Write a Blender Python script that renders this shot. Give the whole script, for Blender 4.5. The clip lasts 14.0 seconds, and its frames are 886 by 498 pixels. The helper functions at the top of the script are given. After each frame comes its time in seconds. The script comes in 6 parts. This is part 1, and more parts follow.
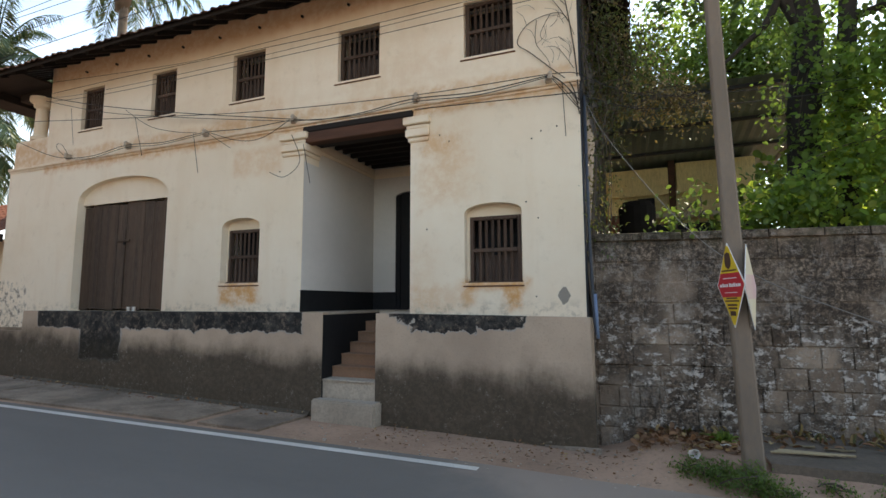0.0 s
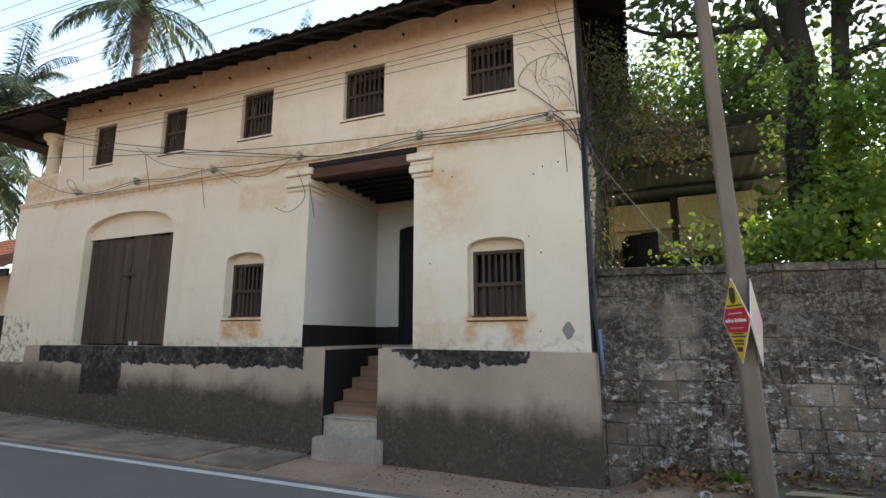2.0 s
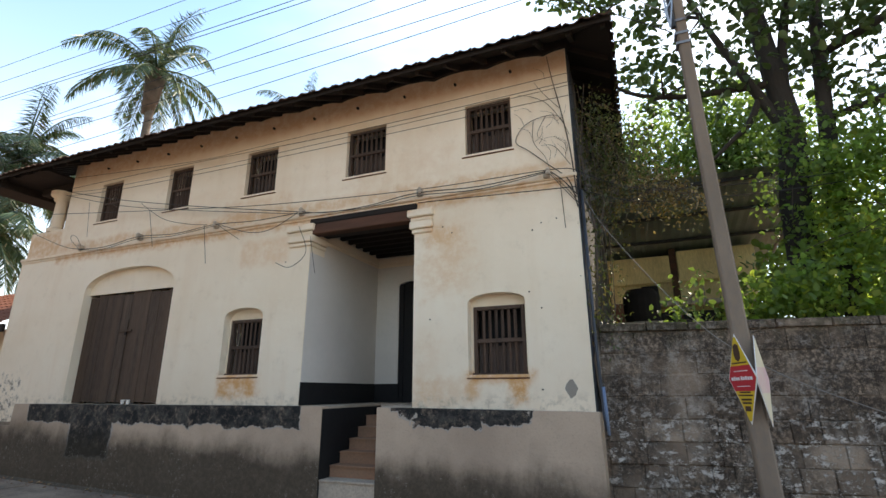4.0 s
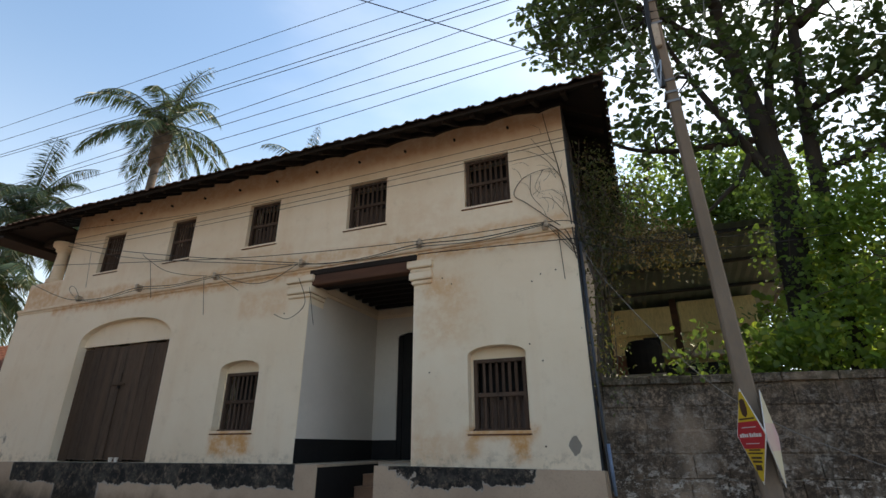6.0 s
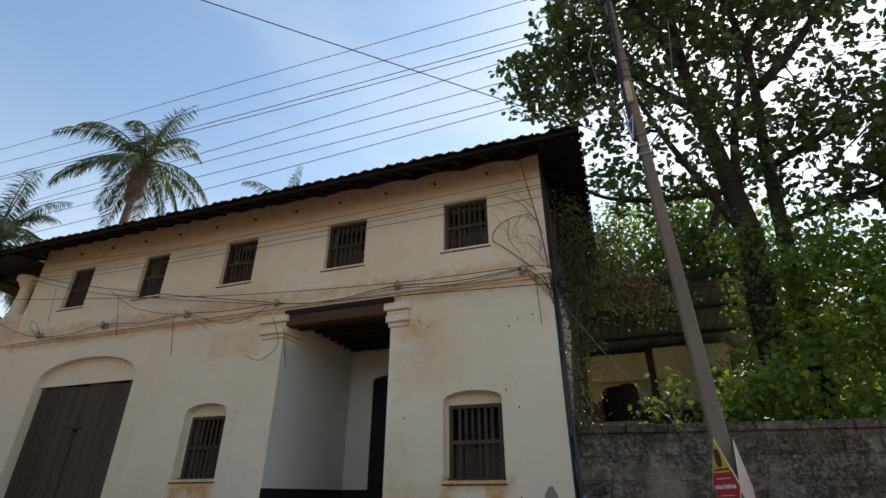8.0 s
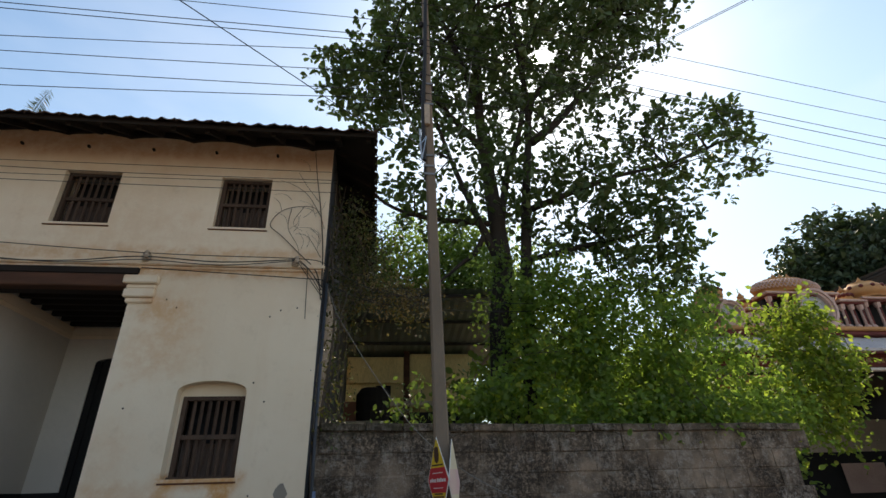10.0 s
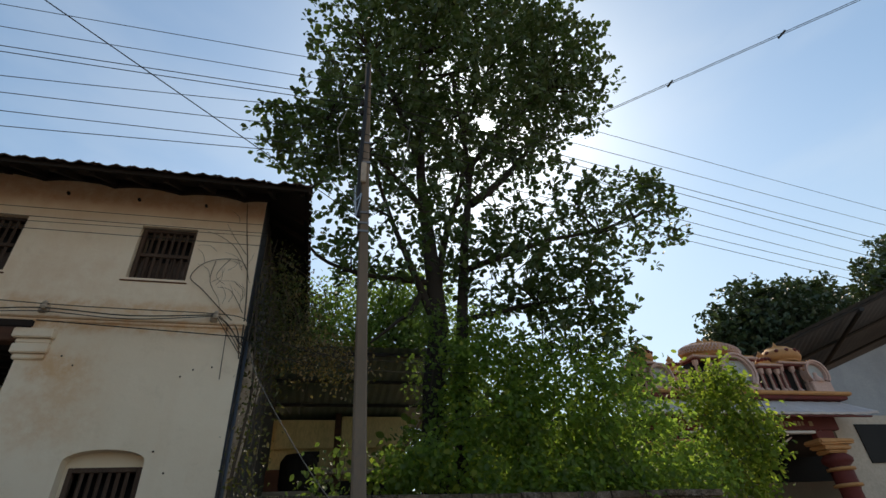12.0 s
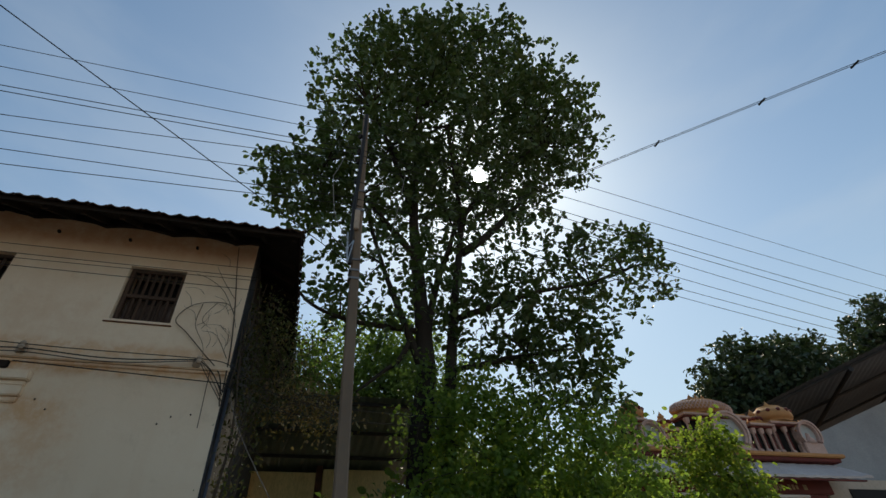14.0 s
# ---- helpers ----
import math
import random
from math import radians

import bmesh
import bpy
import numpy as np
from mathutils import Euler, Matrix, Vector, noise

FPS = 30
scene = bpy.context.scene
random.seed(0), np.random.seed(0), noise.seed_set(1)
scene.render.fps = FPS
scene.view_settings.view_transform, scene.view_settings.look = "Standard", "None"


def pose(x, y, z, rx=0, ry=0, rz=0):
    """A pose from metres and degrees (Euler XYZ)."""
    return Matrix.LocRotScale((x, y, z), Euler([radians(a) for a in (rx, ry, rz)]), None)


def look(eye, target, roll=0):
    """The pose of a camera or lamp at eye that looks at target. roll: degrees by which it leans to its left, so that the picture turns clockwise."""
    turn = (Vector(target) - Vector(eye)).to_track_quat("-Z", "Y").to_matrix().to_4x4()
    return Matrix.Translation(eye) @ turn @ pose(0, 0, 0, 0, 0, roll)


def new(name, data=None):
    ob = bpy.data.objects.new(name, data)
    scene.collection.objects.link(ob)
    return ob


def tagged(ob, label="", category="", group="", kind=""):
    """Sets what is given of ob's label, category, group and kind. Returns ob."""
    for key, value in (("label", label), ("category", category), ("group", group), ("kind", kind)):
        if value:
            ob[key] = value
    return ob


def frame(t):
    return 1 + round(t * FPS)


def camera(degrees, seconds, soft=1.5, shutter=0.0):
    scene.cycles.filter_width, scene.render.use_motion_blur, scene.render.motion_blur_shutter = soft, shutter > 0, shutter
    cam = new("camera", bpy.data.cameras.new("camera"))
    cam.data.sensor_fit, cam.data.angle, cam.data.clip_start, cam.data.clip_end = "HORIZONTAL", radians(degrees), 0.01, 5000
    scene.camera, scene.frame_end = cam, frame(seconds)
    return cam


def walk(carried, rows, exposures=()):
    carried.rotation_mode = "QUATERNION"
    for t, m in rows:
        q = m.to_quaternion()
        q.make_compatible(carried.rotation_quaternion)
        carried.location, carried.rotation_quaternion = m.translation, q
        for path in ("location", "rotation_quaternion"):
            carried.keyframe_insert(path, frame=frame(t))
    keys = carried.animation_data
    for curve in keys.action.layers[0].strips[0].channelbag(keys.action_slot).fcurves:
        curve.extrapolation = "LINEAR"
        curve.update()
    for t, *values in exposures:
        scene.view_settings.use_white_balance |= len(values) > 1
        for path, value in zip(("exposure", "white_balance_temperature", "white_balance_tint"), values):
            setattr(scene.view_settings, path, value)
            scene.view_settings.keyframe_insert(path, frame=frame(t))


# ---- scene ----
cam = camera(84.37, 14.0)
PATH = [
    (0.0, pose(-0.000, 0.000, 1.650, 96.15, 0.17, 21.32)),
    (0.5, pose(0.001, 0.001, 1.648, 96.58, 0.15, 21.37)),
    (1.0, pose(0.008, 0.004, 1.650, 97.34, 0.16, 21.47)),
    (1.5, pose(0.014, 0.001, 1.654, 98.53, 0.15, 21.61)),
    (2.0, pose(0.016, -0.009, 1.663, 100.07, 0.13, 21.77)),
    (2.5, pose(0.015, -0.017, 1.670, 101.82, 0.18, 21.81)),
    (3.0, pose(0.021, -0.023, 1.679, 103.31, 0.16, 21.78)),
    (5.5, pose(0.027, -0.040, 1.716, 110.68, 0.33, 21.83)),
    (6.0, pose(0.032, -0.049, 1.719, 112.07, 0.26, 21.76)),
    (6.5, pose(0.036, -0.060, 1.725, 113.46, 0.20, 21.66)),
    (7.0, pose(0.042, -0.066, 1.725, 114.79, 0.22, 21.56)),
    (7.5, pose(0.046, -0.071, 1.730, 115.95, 0.21, 21.26)),
    (8.0, pose(0.055, -0.068, 1.736, 116.86, 0.13, 19.02)),
    (8.5, pose(0.075, -0.064, 1.726, 116.79, 0.36, 12.49)),
    (9.0, pose(0.103, -0.055, 1.705, 116.18, 1.00, 4.18)),
    (11.5, pose(0.501, -0.028, 1.740, 119.86, 2.45, -12.81)),
    (12.0, pose(0.511, -0.044, 1.761, 122.68, 3.07, -13.31)),
    (12.5, pose(0.514, -0.063, 1.788, 125.25, 3.22, -14.05)),
    (13.0, pose(0.503, -0.071, 1.789, 127.02, 3.06, -14.75)),
    (13.5, pose(0.511, -0.075, 1.787, 127.95, 2.76, -15.12)),
    (14.0, pose(0.510, -0.088, 1.785, 128.04, 2.29, -15.09)),
]
walk(cam, PATH, exposures=[(0, 1.46, 7300, 12), (1.5, 1.53, 7250, 12), (3, 1.64, 7050, 12), (5.5, 0.95, 7250, 12), (6.5, 0.68, 7300, 11), (9, 0.56, 7250, 11), (11.5, 0.28, 7150, 9), (12.5, -0.08, 7050, 7), (14, -0.27, 6950, 6)])

# ---- world and sun ----
SUN = Vector((0.401, 0.916, 1.038)).normalized()
world = bpy.data.worlds.new("world")
scene.world = world
world.use_nodes = True
wn = world.node_tree.nodes
sky = wn.new("ShaderNodeTexSky")
sky.sky_type = "NISHITA"
sky.sun_disc = False
sky.sun_elevation = math.asin(SUN.z)
sky.sun_rotation = math.atan2(SUN.x, SUN.y)
sky.dust_density = 0.6
sky.air_density = 1.1
sky.ozone_density = 0.6
wn["Background"].inputs["Strength"].default_value = 0.15


def world_mix(kind, fac, a, b):
    n = wn.new("ShaderNodeMix")
    n.data_type, n.blend_type = "RGBA", kind
    for k, q in ((0, fac), (6, a), (7, b)):
        if isinstance(q, bpy.types.NodeSocket):
            world.node_tree.links.new(q, n.inputs[k])
        else:
            n.inputs[k].default_value = q
    return n.outputs[2]


def world_ramp(v, lo, hi, a, b):
    n = wn.new("ShaderNodeMapRange")
    n.interpolation_type = "SMOOTHSTEP"
    for k, q in enumerate((v, lo, hi, a, b)):
        if isinstance(q, bpy.types.NodeSocket):
            world.node_tree.links.new(q, n.inputs[k])
        else:
            n.inputs[k].default_value = q
    return n.outputs[0]


# haze that pales the sky towards the horizon all round, and thin high cloud
heading = wn.new("ShaderNodeTexCoord").outputs["Generated"]
height = wn.new("ShaderNodeSeparateXYZ")
world.node_tree.links.new(heading, height.inputs[0])
stretch = wn.new("ShaderNodeMapping")
stretch.inputs["Scale"].default_value = (1.0, 1.0, 3.2)
world.node_tree.links.new(heading, stretch.inputs[0])
cirrus = wn.new("ShaderNodeTexNoise")
cirrus.inputs["Scale"].default_value = 2.3
cirrus.inputs["Detail"].default_value = 5.0
world.node_tree.links.new(stretch.outputs[0], cirrus.inputs["Vector"])
tinted = world_mix("MULTIPLY", 1.0, sky.outputs[0], (0.90, 1.02, 1.05, 1))
hazy = world_mix("MIX", world_ramp(height.outputs[2], 0.02, 0.66, 0.6, 0.0), tinted, (4.4, 4.85, 5.3, 1))
cloudy = world_mix("MIX", world_ramp(cirrus.outputs["Fac"], 0.42, 0.75, 0.0, 0.16), hazy, (5.6, 6.0, 6.5, 1))
world.node_tree.links.new(cloudy, wn["Background"].inputs["Color"])
sun_data = bpy.data.lights.new("sun", "SUN")
sun_data.energy = 3.6
sun_data.angle = radians(0.53)
sun_data.color = (1.0, 0.90, 0.76)
sun_lamp = new("sun_light", sun_data)
sun_lamp.matrix_world = look(SUN * 60, (0, 0, 0))


# ---- material tools ----
class Nodes:
    """Short hand for one procedural material."""

    def __init__(self, name, rough=0.8, metal=0.0, spec=0.3):
        self.m = bpy.data.materials.new(name)
        self.m.use_nodes = True
        self.t = self.m.node_tree
        self.b = self.t.nodes["Principled BSDF"]
        self.b.inputs["Roughness"].default_value = rough
        self.b.inputs["Metallic"].default_value = metal
        self.b.inputs["Specular IOR Level"].default_value = spec
        self.geo = self.t.nodes.new("ShaderNodeNewGeometry")
        self.p = self.geo.outputs["Position"]
        xyz = self.t.nodes.new("ShaderNodeSeparateXYZ")
        self.t.links.new(self.p, xyz.inputs[0])
        self.x, self.y, self.z = xyz.outputs

    def set(self, node, name, value):
        if isinstance(value, bpy.types.NodeSocket):
            self.t.links.new(value, node.inputs[name])
        elif isinstance(value, tuple) and len(value) == 3 and node.inputs[name].type == "RGBA":
            node.inputs[name].default_value = (*value, 1)
        else:
            node.inputs[name].default_value = value

    def op(self, kind, a, b=0.0, clamp=False):
        n = self.t.nodes.new("ShaderNodeMath")
        n.operation, n.use_clamp = kind, clamp
        self.set(n, 0, a), self.set(n, 1, b)
        return n.outputs[0]

    def noise(self, scale, detail=4.0, rough=0.55, stretch=None, vec=None):
        vec = vec or self.p
        if stretch:
            mp = self.t.nodes.new("ShaderNodeMapping")
            self.set(mp, "Vector", vec)
            mp.inputs["Scale"].default_value = stretch
            vec = mp.outputs[0]
        n = self.t.nodes.new("ShaderNodeTexNoise")
        self.set(n, "Vector", vec)
        n.inputs["Scale"].default_value = scale
        n.inputs["Detail"].default_value = detail
        n.inputs["Roughness"].default_value = rough
        return n.outputs["Fac"]

    def voronoi(self, scale, feature="F1"):
        n = self.t.nodes.new("ShaderNodeTexVoronoi")
        n.feature = feature
        self.set(n, "Vector", self.p)
        n.inputs["Scale"].default_value = scale
        return n.outputs["Distance"]

    def step(self, v, lo, hi, a=0.0, b=1.0):
        n = self.t.nodes.new("ShaderNodeMapRange")
        n.interpolation_type = "SMOOTHSTEP"
        for k, q in zip(("Value", "From Min", "From Max", "To Min", "To Max"), (v, lo, hi, a, b)):
            self.set(n, k, q)
        return n.outputs[0]

    def mix(self, fac, a, b, kind="MIX"):
        n = self.t.nodes.new("ShaderNodeMix")
        n.data_type, n.blend_type = "RGBA", kind
        self.set(n, "Factor", fac)
        for k, q in ((6, a), (7, b)):
            self.set(n, k, q)
        return n.outputs[2]

    def rect(self, x0, x1, z0, z1, soft=0.06, warp=0.12, scale=4.0, ax=None):
        """A mask with ragged edges over a stretch of the wall."""
        w = self.op("MULTIPLY", self.op("SUBTRACT", self.noise(scale, 5.0, 0.65), 0.5), warp * 2)
        x = self.op("ADD", ax or self.x, w)
        z = self.op("ADD", self.z, w)
        a = self.op("MULTIPLY", self.step(x, x0 - soft, x0 + soft), self.step(x, x1 - soft, x1 + soft, 1.0, 0.0))
        c = self.op("MULTIPLY", self.step(z, z0 - soft, z0 + soft), self.step(z, z1 - soft, z1 + soft, 1.0, 0.0))
        return self.op("MULTIPLY", a, c)

    def random(self):
        return self.t.nodes.new("ShaderNodeObjectInfo").outputs["Random"]

    def island(self):
        return self.geo.outputs["Random Per Island"]

    def bump(self, height, strength=0.3, dist=0.02):
        n = self.t.nodes.new("ShaderNodeBump")
        n.inputs["Strength"].default_value = strength
        n.inputs["Distance"].default_value = dist
        self.set(n, "Height", height)
        self.t.links.new(n.outputs[0], self.b.inputs["Normal"])

    def color(self, c):
        self.set(self.b, "Base Color", c)
        return self

    def rough(self, r):
        self.set(self.b, "Roughness", r)
        return self


def grainy(name, a, b, scale=6.0, rough=0.8, bump=0.25, dist=0.01, stretch=None, metal=0.0, c=None, vary=0.0, isl=False):
    """A surface of two tones at two scales, with fine relief."""
    n = Nodes(name, rough, metal)
    big = n.step(n.noise(scale * 0.25, 4.0, 0.6, stretch), 0.3, 0.7)
    fine = n.noise(scale * 6, 6.0, 0.7, stretch)
    col = n.mix(big, a, b)
    col = n.mix(n.step(fine, 0.35, 0.75, 0.0, 0.5), col, c or tuple(v * 0.55 for v in a))
    if vary:
        r = n.island() if isl else n.random()
        col = n.mix(n.op("MULTIPLY", r, vary), col, tuple(v * 0.35 for v in a))
    n.color(col)
    n.bump(fine, bump, dist)
    return n.m


# ---- materials ----
def make_plaster():
    n = Nodes("cream_limewash", 0.9, 0, 0.15)
    soft = n.step(n.noise(0.5, 5.0, 0.6), 0.35, 0.7)
    col = n.mix(soft, (0.81, 0.695, 0.535), (0.76, 0.63, 0.465))
    streak = n.noise(1.6, 5.0, 0.6, (1.6, 1.0, 0.22))
    col = n.mix(n.step(streak, 0.48, 0.74, 0.0, 0.28), col, (0.68, 0.51, 0.34))
    col = n.mix(n.step(n.noise(3.0, 6.0, 0.75), 0.52, 0.8, 0.0, 0.42), col, (0.52, 0.41, 0.28))
    rust = (0.60, 0.30, 0.10)
    for x0, x1, z0, z1, k in ((-7.22, -6.28, 1.62, 2.02, 0.9), (-1.78, -1.50, 1.52, 1.96, 0.95), (-2.5, -1.42, 1.83, 1.97, 0.85), (-2.42, -2.2, 1.6, 1.96, 0.6), (-3.25, -2.9, 1.5, 2.6, 0.25), (-12.7, -0.6, 4.90, 5.12, 0.65), (-14.1, -12.72, 4.85, 5.5, 0.75), (-3.1, -2.3, 3.2, 4.35, 0.4),
                              (-12.7, -0.6, 4.64, 4.82, 0.8), (-7.0, -5.85, 4.0, 4.5, 0.35), (-3.1, -2.6, 4.0, 4.3, 0.4), (-12.7, -0.6, 6.78, 7.4, 0.6), (-12.7, -0.6, 6.45, 7.4, 0.14), (-12.7, -0.6, 5.2, 5.75, 0.12), (-4.6, -2.6, 5.0, 6.6, 0.14), (-3.3, -2.3, 1.5, 1.9, 0.3), (-7.6, -5.9, 4.9, 5.4, 0.35)):
        patch = n.op("MULTIPLY", n.rect(x0, x1, z0, z1, 0.3 if z1 - z0 > 0.8 else 0.08, 0.5 if z1 - z0 > 0.8 else 0.14), n.step(n.noise(5.0, 5.0, 0.7), 0.3, 0.62, 0.2, 1.0))
        col = n.mix(n.op("MULTIPLY", patch, k), col, rust if z0 < 4.5 else (0.60, 0.35, 0.17))
    low = n.op("MULTIPLY", n.step(n.z, 1.48, 1.75, 1.0, 0.0), n.step(n.noise(7.0, 5.0, 0.7), 0.45, 0.65))
    col = n.mix(n.op("MULTIPLY", low, 0.55), col, (0.30, 0.25, 0.18))
    mould = n.op("MULTIPLY", n.rect(-14.2, -12.9, 1.0, 2.1, 0.2, 0.4), n.step(n.noise(6.0, 6.0, 0.7), 0.5, 0.6))
    col = n.mix(n.op("MULTIPLY", mould, 0.75), col, (0.12, 0.11, 0.10))
    # a flaked patch down to the cement
    fx = n.op("DIVIDE", n.op("ADD", n.x, 0.915), 0.095)
    fz = n.op("DIVIDE", n.op("SUBTRACT", n.z, 1.73), 0.15)
    fd = n.op("ADD", n.op("ADD", n.op("MULTIPLY", fx, fx), n.op("ABSOLUTE", fz)), n.op("MULTIPLY", n.noise(12.0, 4.0, 0.6), 0.9))
    flake = n.step(fd, 1.25, 1.32, 1.0, 0.0)
    col = n.mix(flake, col, (0.27, 0.24, 0.20))
    n.color(col)
    h = n.op("ADD", n.op("MULTIPLY", n.noise(1.4, 4.0), 1.0), n.op("MULTIPLY", n.noise(28.0, 6.0, 0.7), 0.12))
    n.bump(n.op("SUBTRACT", h, n.op("MULTIPLY", flake, 0.3)), 0.35, 0.05)
    return n.m


def make_plinth():
    n = Nodes("cement_plinth", 0.88, 0, 0.2)
    col = n.mix(n.step(n.noise(0.8, 5.0, 0.6), 0.3, 0.7), (0.50, 0.38, 0.275), (0.39, 0.292, 0.212))
    col = n.mix(n.step(n.noise(30.0, 5.0, 0.7), 0.5, 0.8, 0, 0.4), col, (0.16, 0.14, 0.12))
    black = n.rect(-12.15, -5.15, 1.14, 1.6, 0.02, 0.22, 1.9)
    black = n.op("MAXIMUM", black, n.rect(-10.75, -9.55, 0.5, 1.4, 0.05, 0.13, 3.0))
    flaking = n.step(n.noise(3.2, 6.0, 0.75), 0.30, 0.35)
    for x0, x1, z0 in ((-3.62, -3.0, 1.33), (-3.2, -2.15, 1.17), (-2.5, -1.45, 1.29)):
        black = n.op("MAXIMUM", black, n.op("MULTIPLY", n.rect(x0, x1, z0, 1.6, 0.02, 0.30, 1.8), flaking))
    edge = n.op("MULTIPLY", n.step(black, 0.02, 0.4), n.step(black, 0.6, 0.98, 1.0, 0.0))
    worn = n.step(n.noise(6.0, 8.0, 0.78), 0.48, 0.72, 1.0, 0.5)
    col = n.mix(n.op("MULTIPLY", black, worn), col, n.mix(n.step(n.noise(2.5, 7.0, 0.75), 0.42, 0.68), (0.017, 0.017, 0.017), (0.085, 0.078, 0.066)))
    col = n.mix(n.op("MULTIPLY", edge, 0.5), col, (0.5, 0.47, 0.42))
    # algae and splash dirt that climb from the ground
    h = n.op("ADD", n.z, n.op("MULTIPLY", n.x, 0.034))
    h = n.op("SUBTRACT", h, n.op("MULTIPLY", n.op("SUBTRACT", n.noise(1.3, 5.0, 0.6), 0.5), 0.9))
    h = n.op("SUBTRACT", h, n.op("MULTIPLY", n.op("SUBTRACT", n.noise(5.0, 6.0, 0.7, (1.0, 1.0, 0.3)), 0.5), 0.30))
    algae = n.op("MULTIPLY", n.step(h, 0.30, 0.84, 1.0, 0.0), n.step(n.noise(14.0, 6.0, 0.75), 0.3, 0.6, 0.90, 1.0))
    col = n.mix(n.op("MULTIPLY", algae, 0.88), col, (0.030, 0.024, 0.015))
    fleck = n.op("MULTIPLY", n.step(n.noise(16.0, 8.0, 0.85), 0.56, 0.62), n.step(n.noise(1.5, 2.0), 0.38, 0.6))
    col = n.mix(n.op("MULTIPLY", fleck, n.op("MULTIPLY", algae, 0.55)), col, (0.36, 0.33, 0.27))
    n.color(col)
    n.bump(n.op("ADD", n.noise(5.0, 5.0), n.op("MULTIPLY", n.noise(40.0, 5.0), 0.3)), 0.35, 0.02)
    return n.m


PLASTER = make_plaster()
PLINTH = make_plinth()
WHITEWASH = grainy("blue_white_limewash", (0.68, 0.625, 0.56), (0.60, 0.55, 0.49), 2.0, 0.9, 0.2, c=(0.6, 0.56, 0.5))
# real black paint, and black sheets that stand in for unlit openings
BLACK_PAINT_AND_SHADE = grainy("black_paint_and_shade", (0.009, 0.009, 0.010), (0.014, 0.014, 0.014), 3.0, 0.75, 0.15)
OLD_WOOD = grainy("weathered_dark_wood", (0.095, 0.055, 0.037), (0.05, 0.032, 0.023), 5.0, 0.8, 0.4, 0.006, (3, 3, 0.25), c=(0.16, 0.12, 0.09), vary=0.5)
RUST_SILL = grainy("rusty_clay_sill", (0.17, 0.07, 0.035), (0.11, 0.05, 0.03), 8.0, 0.9, 0.4, c=(0.08, 0.05, 0.03))
SHUTTER_WOOD = grainy("faded_shutter_boards", (0.11, 0.07, 0.052), (0.062, 0.041, 0.032), 5.0, 0.85, 0.4, 0.006, (4, 4, 0.2), c=(0.30, 0.25, 0.22), vary=0.5)
# dark timber, which also holds the deep shade of ceilings and soffits
DARK_WOOD = grainy("dark_and_shaded_timber", (0.030, 0.022, 0.017), (0.018, 0.014, 0.012), 5.0, 0.85, 0.3, 0.006, (0.3, 3, 3), vary=0.4)
BEAM_WOOD = grainy("red_brown_beam", (0.13, 0.058, 0.034), (0.05, 0.029, 0.02), 4.0, 0.92, 0.3, 0.006, (0.3, 3, 3))
DOOR_WOOD = grainy("grey_brown_planks", (0.10, 0.06, 0.038), (0.036, 0.023, 0.016), 4.0, 0.88, 0.5, 0.008, (4, 4, 0.2), c=(0.17, 0.13, 0.095), vary=0.35)
TILE = grainy("blackened_clay_tile", (0.13, 0.07, 0.045), (0.05, 0.04, 0.035), 5.0, 0.9, 0.4, c=(0.03, 0.028, 0.025), vary=0.6)
REDTILE = grainy("red_clay_tile", (0.36, 0.13, 0.07), (0.20, 0.09, 0.06), 5.0, 0.9, 0.4, vary=0.6)
STEP = grainy("red_oxide_step", (0.40, 0.22, 0.125), (0.29, 0.165, 0.10), 5.0, 0.85, 0.25, c=(0.16, 0.11, 0.08))
CEMENT = grainy("pale_cement", (0.52, 0.43, 0.33), (0.36, 0.295, 0.225), 4.0, 0.9, 0.35, c=(0.16, 0.15, 0.13))
POLE = grainy("cast_concrete_pole", (0.26, 0.195, 0.14), (0.165, 0.125, 0.09), 4.0, 0.9, 0.35, c=(0.15, 0.13, 0.11), stretch=(1, 1, 0.4))
METAL = grainy("dull_metal", (0.25, 0.25, 0.25), (0.18, 0.17, 0.16), 6.0, 0.5, 0.2, metal=0.7)
CABLE = grainy("black_cable", (0.02, 0.02, 0.02), (0.03, 0.03, 0.03), 6.0, 0.6, 0.1)
SHEET = grainy("green_grey_sheet", (0.22, 0.28, 0.26), (0.16, 0.21, 0.20), 2.0, 0.7, 0.2)
YELLOW = grainy("stained_yellow_paint", (0.72, 0.57, 0.27), (0.60, 0.46, 0.22), 3.0, 0.85, 0.2, c=(0.25, 0.19, 0.10), stretch=(2, 2, 0.4))
BARK = grainy("grey_bark", (0.052, 0.043, 0.033), (0.03, 0.026, 0.021), 6.0, 0.95, 0.6, 0.03, (1, 1, 0.3))
PALM_BARK = grainy("palm_bark", (0.17, 0.14, 0.11), (0.11, 0.09, 0.07), 6.0, 0.95, 0.5, 0.03, (1, 1, 3))
TWIG = grainy("dry_twig", (0.13, 0.10, 0.075), (0.07, 0.056, 0.042), 9.0, 0.95, 0.3)


